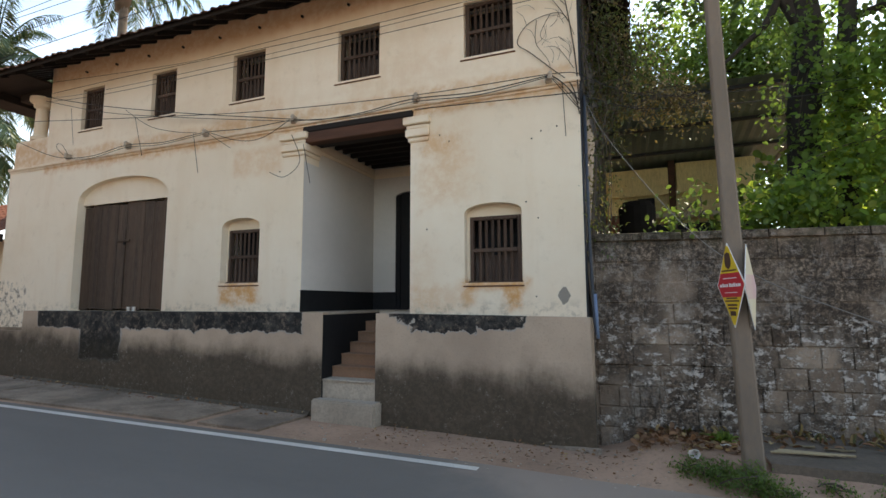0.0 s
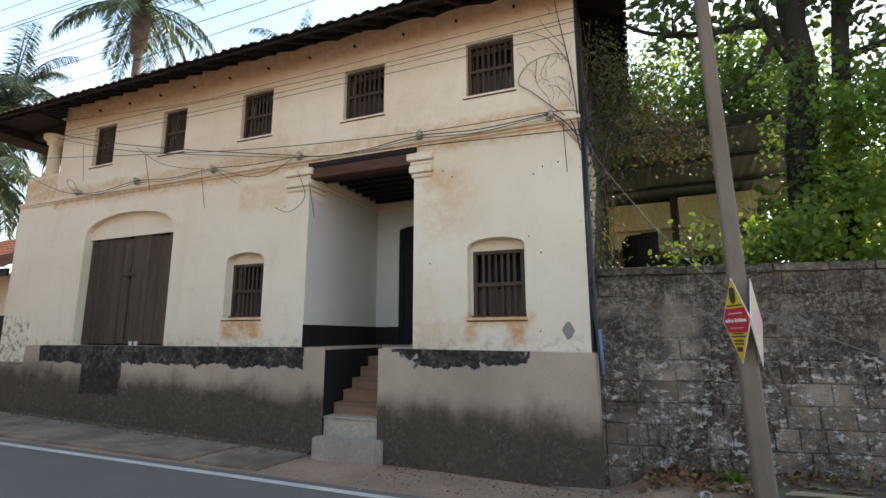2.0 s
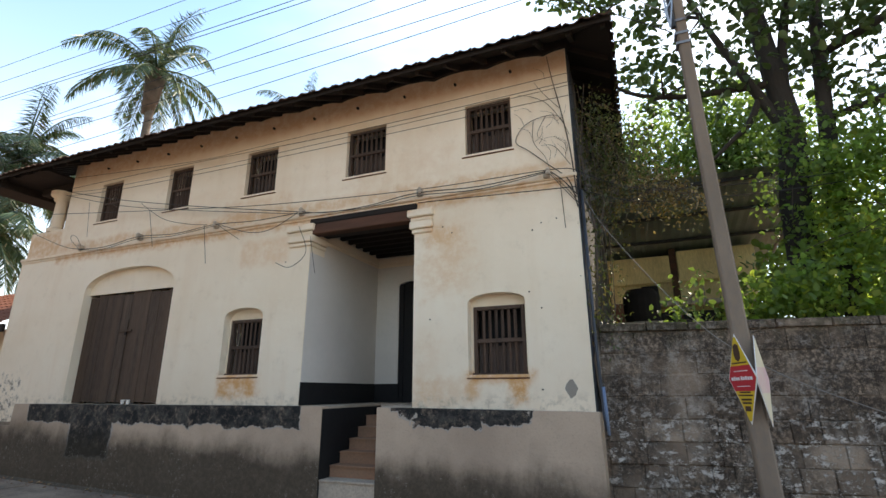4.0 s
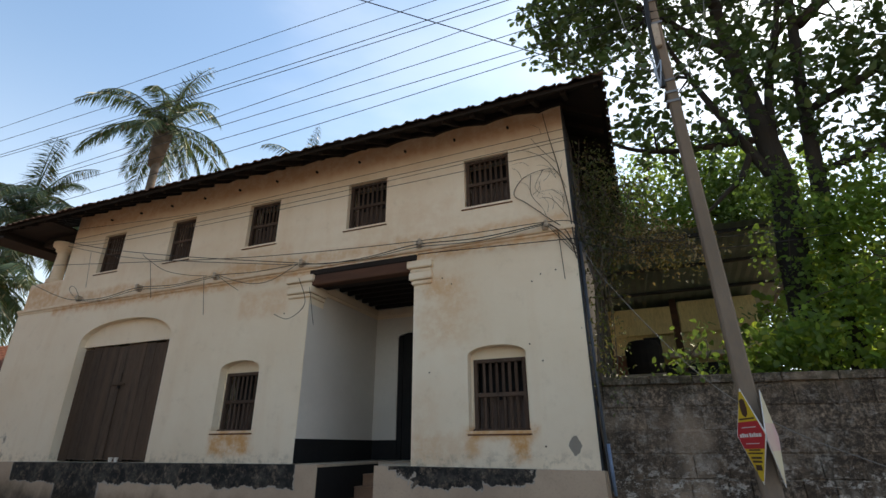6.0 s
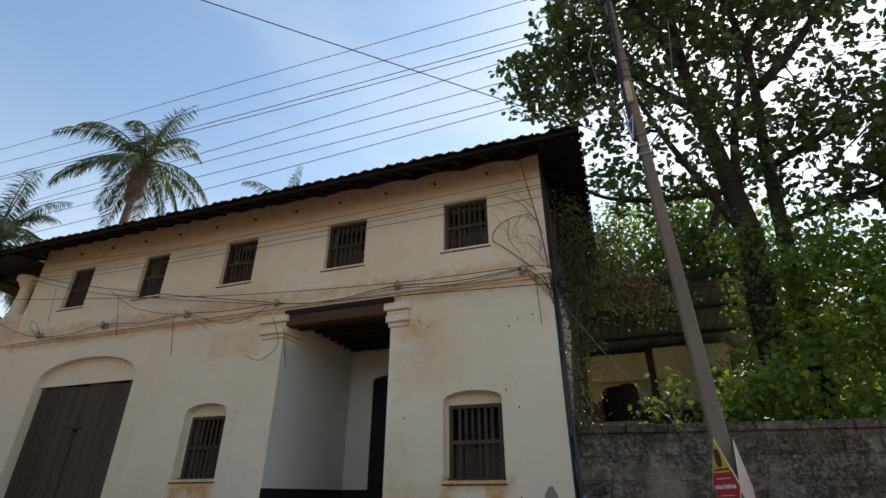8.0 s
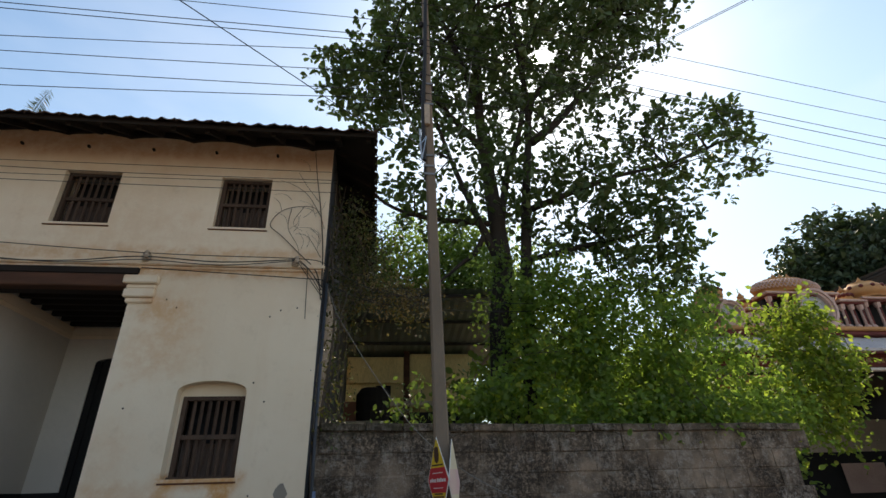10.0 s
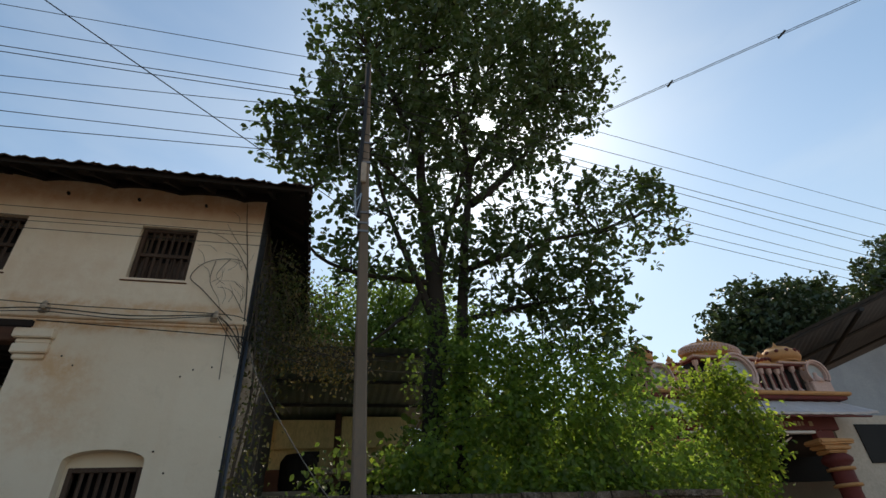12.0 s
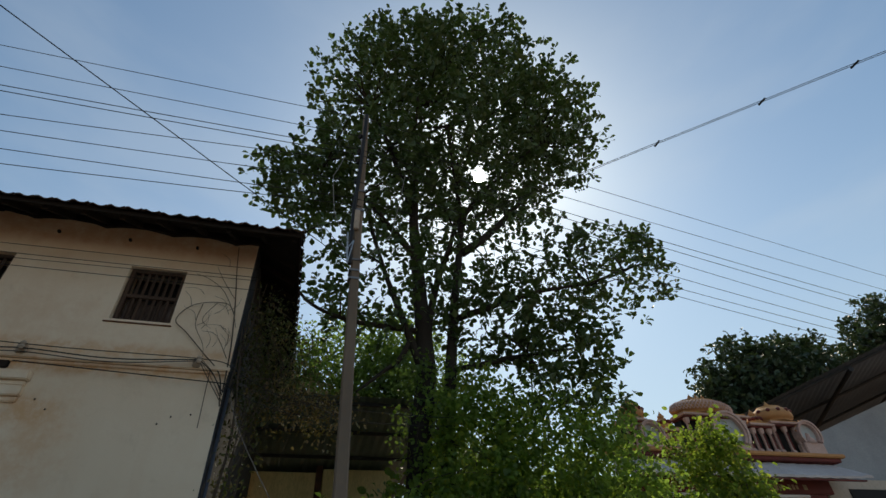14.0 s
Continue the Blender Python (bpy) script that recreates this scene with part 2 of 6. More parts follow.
def make_leaf(name, a, b, dry=None, share=0.0, glow=0.35, rough=0.45):
    """A thin leaf: gloss on both sides, and light that comes through."""
    n = Nodes(name, rough, 0, 0.4)
    r = n.island()
    col = n.mix(r, a, b)
    if dry:
        col = n.mix(n.step(r, 1 - share - 0.02, 1 - share + 0.02), col, dry)
    col = n.mix(n.step(n.noise(0.7, 3.0), 0.3, 0.7, 0.0, 0.45), col, tuple(v * 0.6 for v in a))
    n.color(col)
    tr = n.t.nodes.new("ShaderNodeBsdfTranslucent")
    n.set(tr, "Color", n.mix(0.5, col, (b[0] * 2.4, b[1] * 2.6, b[2] * 1.0)))
    ms = n.t.nodes.new("ShaderNodeMixShader")
    ms.inputs[0].default_value = glow
    n.t.links.new(n.b.outputs[0], ms.inputs[1])
    n.t.links.new(tr.outputs[0], ms.inputs[2])
    n.t.links.new(ms.outputs[0], n.t.nodes["Material Output"].inputs[0])
    return n.m


LEAF_DARK = make_leaf("broad_dark_leaf", (0.045, 0.078, 0.028), (0.085, 0.135, 0.042), glow=0.2)
LEAF_BRIGHT = make_leaf("fresh_creeper_leaf", (0.07, 0.122, 0.042), (0.215, 0.29, 0.085), (0.36, 0.37, 0.05), 0.10, 0.62, 0.62)
LEAF_YOUNG = make_leaf("young_tree_leaf", (0.055, 0.10, 0.026), (0.195, 0.245, 0.055), (0.42, 0.39, 0.07), 0.14, 0.62, 0.6)
LEAF_MID = make_leaf("shaded_creeper_leaf", (0.064, 0.11, 0.038), (0.155, 0.215, 0.066), glow=0.55)
LEAF_DRY = make_leaf("withered_leaf", (0.25, 0.175, 0.09), (0.36, 0.265, 0.13), (0.06, 0.08, 0.03), 0.4, 0.25)
LEAF_SIDE = make_leaf("dull_green_leaf", (0.045, 0.06, 0.022), (0.10, 0.11, 0.042), (0.22, 0.15, 0.07), 0.25, 0.35)
LEAF_PALM = make_leaf("palm_leaflet", (0.035, 0.072, 0.036), (0.085, 0.12, 0.055), (0.26, 0.22, 0.12), 0.10, 0.16)
LEAF_FAR = make_leaf("far_leaf", (0.035, 0.06, 0.028), (0.06, 0.09, 0.04), glow=0.12)
LEAF_LITTER = make_leaf("fallen_leaf", (0.27, 0.13, 0.06), (0.14, 0.075, 0.04), (0.42, 0.29, 0.13), 0.16, 0.1, 0.8)


# ---- mesh tools ----
def box(bm, x0, x1, y0, y1, z0, z1, bevel=0.0):
    vs = [bm.verts.new(p) for p in ((x0, y0, z0), (x1, y0, z0), (x1, y1, z0), (x0, y1, z0), (x0, y0, z1), (x1, y0, z1), (x1, y1, z1), (x0, y1, z1))]
    fs = [bm.faces.new([vs[i] for i in q]) for q in ((3, 2, 1, 0), (4, 5, 6, 7), (0, 1, 5, 4), (1, 2, 6, 5), (2, 3, 7, 6), (3, 0, 4, 7))]
    if bevel:
        es = list({e for f in fs for e in f.edges})
        bmesh.ops.bevel(bm, geom=es, offset=bevel, segments=2, affect="EDGES", clamp_overlap=True)
    return vs


def prism(bm, pts, y0, y1):
    """A closed prism from an outline in x and z (counter-clockwise from the front), from y0 back to y1."""
    a = [bm.verts.new((x, y0, z)) for x, z in pts]
    b = [bm.verts.new((x, y1, z)) for x, z in pts]
    bm.faces.new(a)
    bm.faces.new(b[::-1])
    for i in range(len(pts)):
        j = (i + 1) % len(pts)
        bm.faces.new((a[j], a[i], b[i], b[j]))


def tube(bm, pts, radii, sides=8, cap=True):
    """A tapered tube along a line of points."""
    pts = [Vector(p) for p in pts]
    if not isinstance(radii, (list, tuple)):
        radii = [radii] * len(pts)
    rings = []
    side = None
    for i, p in enumerate(pts):
        d = (pts[min(i + 1, len(pts) - 1)] - pts[max(i - 1, 0)])
        d = d.normalized() if d.length > 1e-9 else Vector((0, 0, 1))
        if side is None:
            side = d.orthogonal().normalized()
        side = (side - d * side.dot(d)).normalized()
        up = d.cross(side)
        rings.append([bm.verts.new(p + (side * math.cos(a) + up * math.sin(a)) * radii[i]) for a in [2 * math.pi * k / sides for k in range(sides)]])
    for r, q in zip(rings, rings[1:]):
        for k in range(sides):
            bm.faces.new((r[k], r[(k + 1) % sides], q[(k + 1) % sides], q[k]))
    if cap:
        bm.faces.new(rings[0][::-1])
        bm.faces.new(rings[-1])


def lathe(bm, profile, centre=(0, 0, 0), sides=16, start=0.0, sweep=2 * math.pi):
    """A turned form from (radius, height) pairs."""
    c = Vector(centre)
    full = abs(sweep - 2 * math.pi) < 1e-6
    k = sides if full else sides + 1
    rings = [[bm.verts.new(c + Vector((r * math.cos(start + sweep * i / sides), r * math.sin(start + sweep * i / sides), z))) for i in range(k)] for r, z in profile]
    for a, b in zip(rings, rings[1:]):
        for i in range(k if full else k - 1):
            j = (i + 1) % k
            bm.faces.new((a[i], a[j], b[j], b[i]))


def mesh_object(name, bm, material, smooth=False):
    bmesh.ops.recalc_face_normals(bm, faces=bm.faces[:])
    me = bpy.data.meshes.new(name)
    bm.to_mesh(me)
    bm.free()
    if smooth:
        me.polygons.foreach_set("use_smooth", [True] * len(me.polygons))
    me.materials.append(material)
    return new(name, me)


def thing(name, bm, material, label, category="", group="", kind="", smooth=False):
    return tagged(mesh_object(name, bm, material, smooth), label, category, group, kind)


def empty(name, at, label, category="", group="", kind=""):
    ob = new(name)
    ob.matrix_world = Matrix.Translation(at)
    return tagged(ob, label, category, group, kind)


def part(name, bm, material, parent, label="", smooth=False):
    """A mesh in the world's coordinates, hung under a thing or a part."""
    ob = mesh_object(name, bm, material, smooth)
    ob.parent = parent
    ob.matrix_basis = Matrix() if parent.parent else parent.matrix_basis.inverted()
    return tagged(ob, label)


def slab(name, parent, material, *dims, bevel=0.0, label=""):
    bm = bmesh.new()
    box(bm, *dims, bevel=bevel)
    return part(name, bm, material, parent, label)


def leaves(name, centres, ways, sizes, material, rng, width=0.5, fold=0.25, droop=0.0, narrow=False, blunt=False):
    """Many folded leaves in one mesh: each at its centre, pointing its way."""
    n = len(centres)
    ways = ways / np.linalg.norm(ways, axis=1, keepdims=True)
    ref = rng.normal(size=(n, 3)) * 0.6 + np.array([0, 0, 1.0])
    sidev = np.cross(ways, ref)
    sidev /= np.linalg.norm(sidev, axis=1, keepdims=True) + 1e-9
    nor = np.cross(sidev, ways)
    w = width
    g = fold * 0.3
    t = np.array([(0, 0, 0), (0.33 * w, 0.22, g), (0.5 * w, 0.56, g), (0.36 * w, 0.86, g * 0.5), (0, 1.0, -droop), (-0.36 * w, 0.86, g * 0.5), (-0.5 * w, 0.56, g), (-0.33 * w, 0.22, g), (0, 0.55, 0)])
    if blunt:
        # egg-shaped, widest towards a rounded tip
        t = np.array([(0, 0, 0), (0.22 * w, 0.25, g * 0.6), (0.5 * w, 0.62, g), (0.40 * w, 0.90, g * 0.6), (0, 1.0, -droop), (-0.40 * w, 0.90, g * 0.6), (-0.5 * w, 0.62, g), (-0.22 * w, 0.25, g * 0.6), (0, 0.55, 0)])
    if narrow:
        t = np.array([(0, 0, 0), (0.5 * w, 0.35, 0), (0, 1.0, -droop), (-0.5 * w, 0.35, 0)])
        faces = np.array([(0, 1, 2, 3)])
    else:
        faces = np.array([(0, 1, 2, 8), (2, 3, 4, 8), (4, 5, 6, 8), (6, 7, 0, 8)])
    s = np.asarray(sizes).reshape(n, 1, 1)
    v = centres[:, None, :] + s * (t[None, :, 0:1] * sidev[:, None, :] + t[None, :, 1:2] * ways[:, None, :] + t[None, :, 2:3] * nor[:, None, :])
    k = len(t)
    f = (faces[None, :, :] + (np.arange(n) * k)[:, None, None]).reshape(-1, 4)
    me = bpy.data.meshes.new(name)
    me.vertices.add(n * k)
    me.vertices.foreach_set("co", v.reshape(-1))
    me.loops.add(f.size)
    me.loops.foreach_set("vertex_index", f.reshape(-1).astype(np.int32))
    me.polygons.add(len(f))
    me.polygons.foreach_set("loop_start", np.arange(0, f.size, 4, dtype=np.int32))
    me.update(calc_edges=True)
    me.validate()
    me.materials.append(material)
    return new(name, me)


def under(ob, parent, label=""):
    """Hang an object with world coordinates under a thing."""
    ob.parent = parent
    ob.matrix_basis = Matrix() if parent.parent else parent.matrix_basis.inverted()
    return tagged(ob, label)


# ---- ground and road ----
def smooth01(v):
    v = min(1.0, max(0.0, v))
    return v * v * (3 - 2 * v)


def ground_z(x, y):
    z = -0.3 - 0.025 * (min(16.0, max(-45.0, x)) + 0.5)
    return z + 0.24 * smooth01((x + 0.55) / 0.9) * smooth01((y - 5.7) / 0.9) * (1 - 0.3 * smooth01((x - 3) / 6))


def road_edge(x):
    """The far edge of the asphalt."""
    return 5.78 - 0.055 * max(0.0, -1.8 - x) * (1 if x > -12 else 12 / max(12, -x)) + 0.03 * max(0, x)


def strip(name, xs, y_lo, y_hi, lift, rows, material, label, wob=0.0):
    bm = bmesh.new()
    grid = []
    for x in xs:
        a, b = y_lo(x), y_hi(x)
        grid.append([bm.verts.new((x, a + (b - a) * k / rows, ground_z(x, a + (b - a) * k / rows) + lift + wob * noise.noise((x * 2.1, k * 1.7, 0)))) for k in range(rows + 1)])
    for p, q in zip(grid, grid[1:]):
        for k in range(rows):
            bm.faces.new((p[k], q[k], q[k + 1], p[k + 1]))
    return thing(name, bm, material, label, kind="structure", smooth=True)


def make_ground():
    n = Nodes("sandy_verge_soil", 0.95, 0, 0.1)
    col = n.mix(n.step(n.noise(0.9, 5.0, 0.6), 0.3, 0.7), (0.45, 0.285, 0.19), (0.31, 0.195, 0.13))
    col = n.mix(n.step(n.noise(16.0, 6.0, 0.75), 0.45, 0.75, 0, 0.6), col, (0.19, 0.14, 0.10))
    col = n.mix(n.step(n.noise(60.0, 3.0, 0.75), 0.62, 0.7, 0, 0.5), col, (0.42, 0.36, 0.29))
    n.color(col)
    n.bump(n.op("ADD", n.noise(6.0, 5.0), n.op("MULTIPLY", n.noise(45.0, 5.0), 0.4)), 0.6, 0.03)
    return n.m


def make_asphalt():
    n = Nodes("worn_asphalt", 0.85, 0, 0.3)
    col = n.mix(n.step(n.noise(0.6, 5.0, 0.6, (0.3, 1, 1)), 0.3, 0.7), (0.180, 0.156, 0.130), (0.148, 0.128, 0.107))
    col = n.mix(n.step(n.noise(90.0, 3.0, 0.7), 0.5, 0.75, 0, 0.5), col, (0.25, 0.215, 0.18))
    dusty = n.op("ADD", n.op("MULTIPLY", n.x, 0.55), n.op("ADD", n.op("MULTIPLY", n.y, 0.55), n.op("MULTIPLY", n.noise(1.6, 5.0, 0.65), 1.2)))
    col = n.mix(n.step(dusty, 2.1, 3.2, 0.0, 0.9), col, (0.34, 0.26, 0.20))
    n.color(col)
    n.bump(n.noise(70.0, 4.0), 0.5, 0.01)
    return n.m


GROUND = make_ground()
ASPHALT = make_asphalt()
PAINT_LINE = grainy("worn_road_paint", (0.76, 0.69, 0.59), (0.60, 0.54, 0.46), 6.0, 0.7, 0.2, c=(0.30, 0.30, 0.29))
span = [-1500, -300, -120, -60, -45] + [-40 + 2 * i for i in range(13)] + [-15 + 0.25 * i for i in range(96)] + [9 + 1.0 * i for i in range(8)] + [20, 40, 120, 300, 1500]
bm = bmesh.new()
ys = [-1500, -300, -60, -20, -8, 0, 3, 4.5] + [5 + 0.2 * i for i in range(16)] + [8.5, 10, 14, 30, 80, 300, 1500]
vs = [[bm.verts.new((x, y, ground_z(x, y) + (0.02 * noise.noise((x * 1.3, y * 1.3, 0)) if 5.6 < y < 9 and -16 < x < 10 else 0))) for y in ys] for x in span]
for a, b in zip(vs, vs[1:]):
    for k in range(len(ys) - 1):
        bm.faces.new((a[k], b[k], b[k + 1], a[k + 1]))
thing("ground", bm, GROUND, "sandy brown roadside soil with grit and dust", kind="structure", smooth=True)
road_x = [-300, -120, -60, -40, -30, -22] + [-18 + 0.5 * i for i in range(61)] + [15, 20, 40, 120, 300]
strip("road", road_x, lambda x: -2.2, road_edge, 0.012, 6, ASPHALT, "grey worn asphalt road with dusty edge")
line_x = [-300, -120, -60, -40, -30, -22] + [-18 + 0.4 * i for i in range(41)] + [-1.75]
strip("road_line", line_x, lambda x: road_edge(x) - 0.27, lambda x: road_edge(x) - 0.15, 0.018, 1, PAINT_LINE, "white painted edge line on the asphalt")

SLAB_MAT = grainy("dusty_concrete_slab", (0.40, 0.30, 0.215), (0.18, 0.132, 0.095), 5.0, 0.92, 0.7, 0.03, c=(0.08, 0.065, 0.05))
SHELL = grainy("pale_dry_husk", (0.42, 0.33, 0.20), (0.34, 0.26, 0.15), 6.0, 0.8, 0.2)

# unseen wall added across the road, behind the camera, to dim the house front
bm = bmesh.new()
box(bm, -40, -7, -6.9, -6.6, -1.5, 11.0)
box(bm, -6.999, 26, -6.9, -6.6, -1.5, 3.4)
thing("unseen_dimming_wall", bm, grainy("unseen_wall_brown", (0.13, 0.11, 0.085), (0.10, 0.085, 0.065), 2.0, 0.9, 0.2, c=(0.08, 0.07, 0.055)), "unseen plain dark wall added across the road to dim the house", kind="structure")

# ---- the old house ----
def arch(x0, x1, spring, rise, n=14):
    """Points of an arch from right to left, at the head of an opening."""
    return [(x0 + (x1 - x0) * (0.5 + 0.5 * math.cos(math.pi * i / n)), spring + rise * math.sin(math.pi * i / n) ** 0.85) for i in range(n + 1)]


def pierced_wall(bm, x0, x1, z0, z1, y0, y1, openings):
    """A wall with openings (x0, x1, z0, spring, rise), sliced into solid bays."""
    edge = x0
    for a, b, lo, hi, rise in sorted(openings):
        prism(bm, [(edge, z0), (a, z0), (a, z1), (edge, z1)], y0, y1)
        if lo > z0 + 0.005:
            prism(bm, [(a, z0), (b, z0), (b, lo), (a, lo)], y0, y1)
        if rise:
            pts = arch(a, b, hi, rise)
            for (xa, za), (xb, zb) in zip(pts, pts[1:]):
                prism(bm, [(xb, zb), (xa, za), (xa, z1), (xb, z1)], y0, y1)
        elif hi < z1 - 0.005:
            prism(bm, [(a, hi), (b, hi), (b, z1), (a, z1)], y0, y1)
        edge = b
    prism(bm, [(edge, z0), (x1, z0), (x1, z1), (edge, z1)], y0, y1)
    bmesh.ops.remove_doubles(bm, verts=bm.verts, dist=0.0004)


FRONT = 7.0
PLINTH_TOP = 1.48
UP_WINDOWS = [(-2.37, -1.57, 5.50, 6.42), (-4.72, -3.89, 5.50, 6.43), (-7.12, -6.34, 5.51, 6.45), (-9.33, -8.63, 5.52, 6.48), (-11.55, -10.83, 5.54, 6.49)]
GROUND_WINDOWS = [(-2.38, -1.49, 1.93, 2.98, 0.15), (-7.21, -6.31, 2.0, 3.04, 0.17)]
DOOR = (-11.42, -8.68, 1.48, 3.83, 0.49)
RECESS = (-5.38, -3.29, 1.1, 4.66, 0)
house = empty("old_house", (-7, 10, 0), "two-storey cream limewashed house with a tiled roof", "house")
bm = bmesh.new()
pierced_wall(bm, -14.0, -0.62, 1.1, 4.85, FRONT, FRONT + 0.45, [*GROUND_WINDOWS, DOOR, RECESS])
part("lower_wall", bm, PLASTER, house, "cream limewashed wall with rust stains")
bm = bmesh.new()
pierced_wall(bm, -12.69, -0.62, 4.85, 7.45, FRONT + 0.012, FRONT + 0.45, [(a, b, c, d, 0) for a, b, c, d in UP_WINDOWS])
part("upper_wall", bm, PLASTER, house)
bm = bmesh.new()
box(bm, -14.02, -0.60, FRONT - 0.05, FRONT + 0.008, 4.80, 4.87, 0.012)
box(bm, -14.01, -0.61, FRONT - 0.025, FRONT + 0.006, 4.75, 4.797, 0.01)
part("string_course", bm, PLASTER, house, "thin plaster ledge between the storeys")
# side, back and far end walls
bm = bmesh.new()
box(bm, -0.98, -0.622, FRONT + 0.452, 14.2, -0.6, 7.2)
# the shade on this side is put into the plaster colour
GABLE = grainy("shaded_grey_plaster", (0.085, 0.075, 0.065), (0.05, 0.045, 0.04), 3.0, 0.92, 0.4, c=(0.05, 0.045, 0.04))
part("side_wall", bm, GABLE, house, "plaster side wall under creepers, darkened for its shade")
bm = bmesh.new()
box(bm, -13.98, -0.99, 13.9, 14.2, -0.6, 7.2)
box(bm, -13.98, -13.6, FRONT + 0.452, 13.89, -0.6, 4.84)
box(bm, -12.68, -12.3, FRONT + 0.452, 13.89, 4.86, 7.2)
box(bm, -13.58, -5.9, FRONT + 0.46, 13.88, 4.72, 4.84)
box(bm, -2.8, -0.99, FRONT + 0.46, 13.88, 4.72, 4.84)
part("back_wall", bm, PLASTER, house)

# plinth with the stair slot
bm = bmesh.new()
prism(bm, [(-12.78, -0.6), (-4.79, -0.6), (-4.79, PLINTH_TOP), (-12.70, PLINTH_TOP)], 6.83, 7.0)
part("plinth", bm, PLINTH, house, "grey cement plinth with flaking black paint")
bm = bmesh.new()
prism(bm, [(-3.80, -0.6), (-0.52, -0.6), (-0.57, PLINTH_TOP - 0.045), (-3.80, PLINTH_TOP - 0.01)], 6.83, 7.0)
part("plinth", bm, PLINTH, house, "grey cement plinth with flaking black paint")
slab("foundation", house, PLINTH, -0.62, -0.55, 7.0, 7.35, -0.6, 1.42)
slab("foundation", house, PLINTH, -13.98, -4.79, 7.002, 7.44, -0.6, 1.099)
slab("foundation", house, PLINTH, -3.80, -0.63, 7.002, 7.44, -0.6, 1.099)
# dark panel over the front wall's pale end, its colour standing for shade
CORNER = grainy("blue_black_shade", (0.045, 0.05, 0.06), (0.025, 0.027, 0.03), 4.0, 0.8, 0.3)
slab("side_shade_panel", house, CORNER, -0.619, -0.60, 7.01, 7.46, -0.5, 7.1, label="blue-black panel that shades the front wall's side face")
bm = bmesh.new()
prism(bm, [(-14.6, -0.6), (-12.785, -0.6), (-12.785, 1.03), (-14.6, 1.03)], 6.90, 7.0)
part("low_plinth", bm, PLINTH, house)
# sloped cement skirt at the foot of the plinth
bm = bmesh.new()
xs = [-12.8 + 0.3 * i for i in range(27)]
for xa, xb in zip(xs, xs[1:]):
    za, zb = ground_z(xa, 6.7), ground_z(xb, 6.7)
    vv = [bm.verts.new(p) for p in ((xa, 6.70, za - 0.05), (xb, 6.70, zb - 0.05), (xb, 6.83, zb + 0.07), (xa, 6.83, za + 0.07))]
    bm.faces.new(vv)
bmesh.ops.remove_doubles(bm, verts=bm.verts, dist=0.0005)
part("skirt", bm, PLINTH, house)

# pale cement foot at the near corner of the plinth
bm = bmesh.new()
xs = [-1.2 + 0.1 * i for i in range(8)] + [-0.47]
foot = []
for x in xs:
    g = ground_z(x, 6.75)
    d = 0.015 + 0.035 * smooth01((x + 1.2) / 0.7) + 0.010 * noise.noise((x * 9, 2, 0))
    foot.append([bm.verts.new(p) for p in ((x, 6.829, g + 0.012 + d), (x, 6.815 - d * 0.7, g + 0.012 + d * 0.5), (x, 6.79 - d * 1.6, g - 0.06))])
for p, q in zip(foot, foot[1:]):
    for k in range(2):
        bm.faces.new((p[k], q[k], q[k + 1], p[k + 1]))
part("corner_foot", bm, SLAB_MAT, house, "worn pale cement foot of the plinth corner", smooth=True)

# recess: side walls, back wall with a doorway, floor, ceiling
RX0, RX1, RY = -5.38, -3.29, 9.52
slab("porch_side_wall", house, WHITEWASH, RX0 - 0.4, RX0, FRONT + 0.452, RY + 0.3, 1.1, 4.85, label="bluish whitewashed wall of the entrance porch")
slab("porch_side_wall", house, WHITEWASH, RX1, RX1 + 0.4, FRONT + 0.452, RY + 0.3, 1.1, 4.85)
slab("reveal", house, WHITEWASH, RX0 + 0.0005, RX0 + 0.005, FRONT + 0.012, FRONT + 0.46, 1.49, 4.14)
bm = bmesh.new()
pierced_wall(bm, RX0 + 0.001, RX1 - 0.001, 1.1, 4.85, RY, RY + 0.3, [(-4.83, -3.75, 1.48, 3.95, 0.12)])
part("porch_back_wall", bm, WHITEWASH, house)
slab("dado", house, BLACK_PAINT_AND_SHADE, RX0 + 0.006, RX0 + 0.014, 6.99, RY - 0.002, 1.485, 1.86, label="black painted dado at the foot of the porch wall")
slab("dado", house, BLACK_PAINT_AND_SHADE, RX0 + 0.015, -4.80, RY - 0.012, RY - 0.002, 1.485, 1.86)
slab("door_post", house, BLACK_PAINT_AND_SHADE, -4.83, -4.72, RY + 0.02, RY + 0.14, 1.485, 4.0)
slab("porch_door", house, BLACK_PAINT_AND_SHADE, -4.719, -3.752, RY + 0.05, RY + 0.12, 1.485, 4.05, label="black panel in the doorway at the back of the porch")
bm = bmesh.new()
box(bm, RX0, -4.79, 7.001, RY, 1.1, PLINTH_TOP)
box(bm, -3.80, RX1, 7.001, RY, 1.1, PLINTH_TOP)
box(bm, -4.789, -3.801, 8.75, RY, 1.1, PLINTH_TOP - 0.002)
part("porch_floor", bm, CEMENT, house)
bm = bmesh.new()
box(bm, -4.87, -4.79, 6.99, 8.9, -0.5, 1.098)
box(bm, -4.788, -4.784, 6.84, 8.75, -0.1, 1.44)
part("stair_side", bm, BLACK_PAINT_AND_SHADE, house, "black painted side of the stair slot")
# ceiling and joists carry the porch's shade in their colour
bm = bmesh.new()
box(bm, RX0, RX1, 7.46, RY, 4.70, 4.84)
part("porch_ceiling", bm, DARK_WOOD, house, "boarded ceiling with joists, darkened for the porch shade")
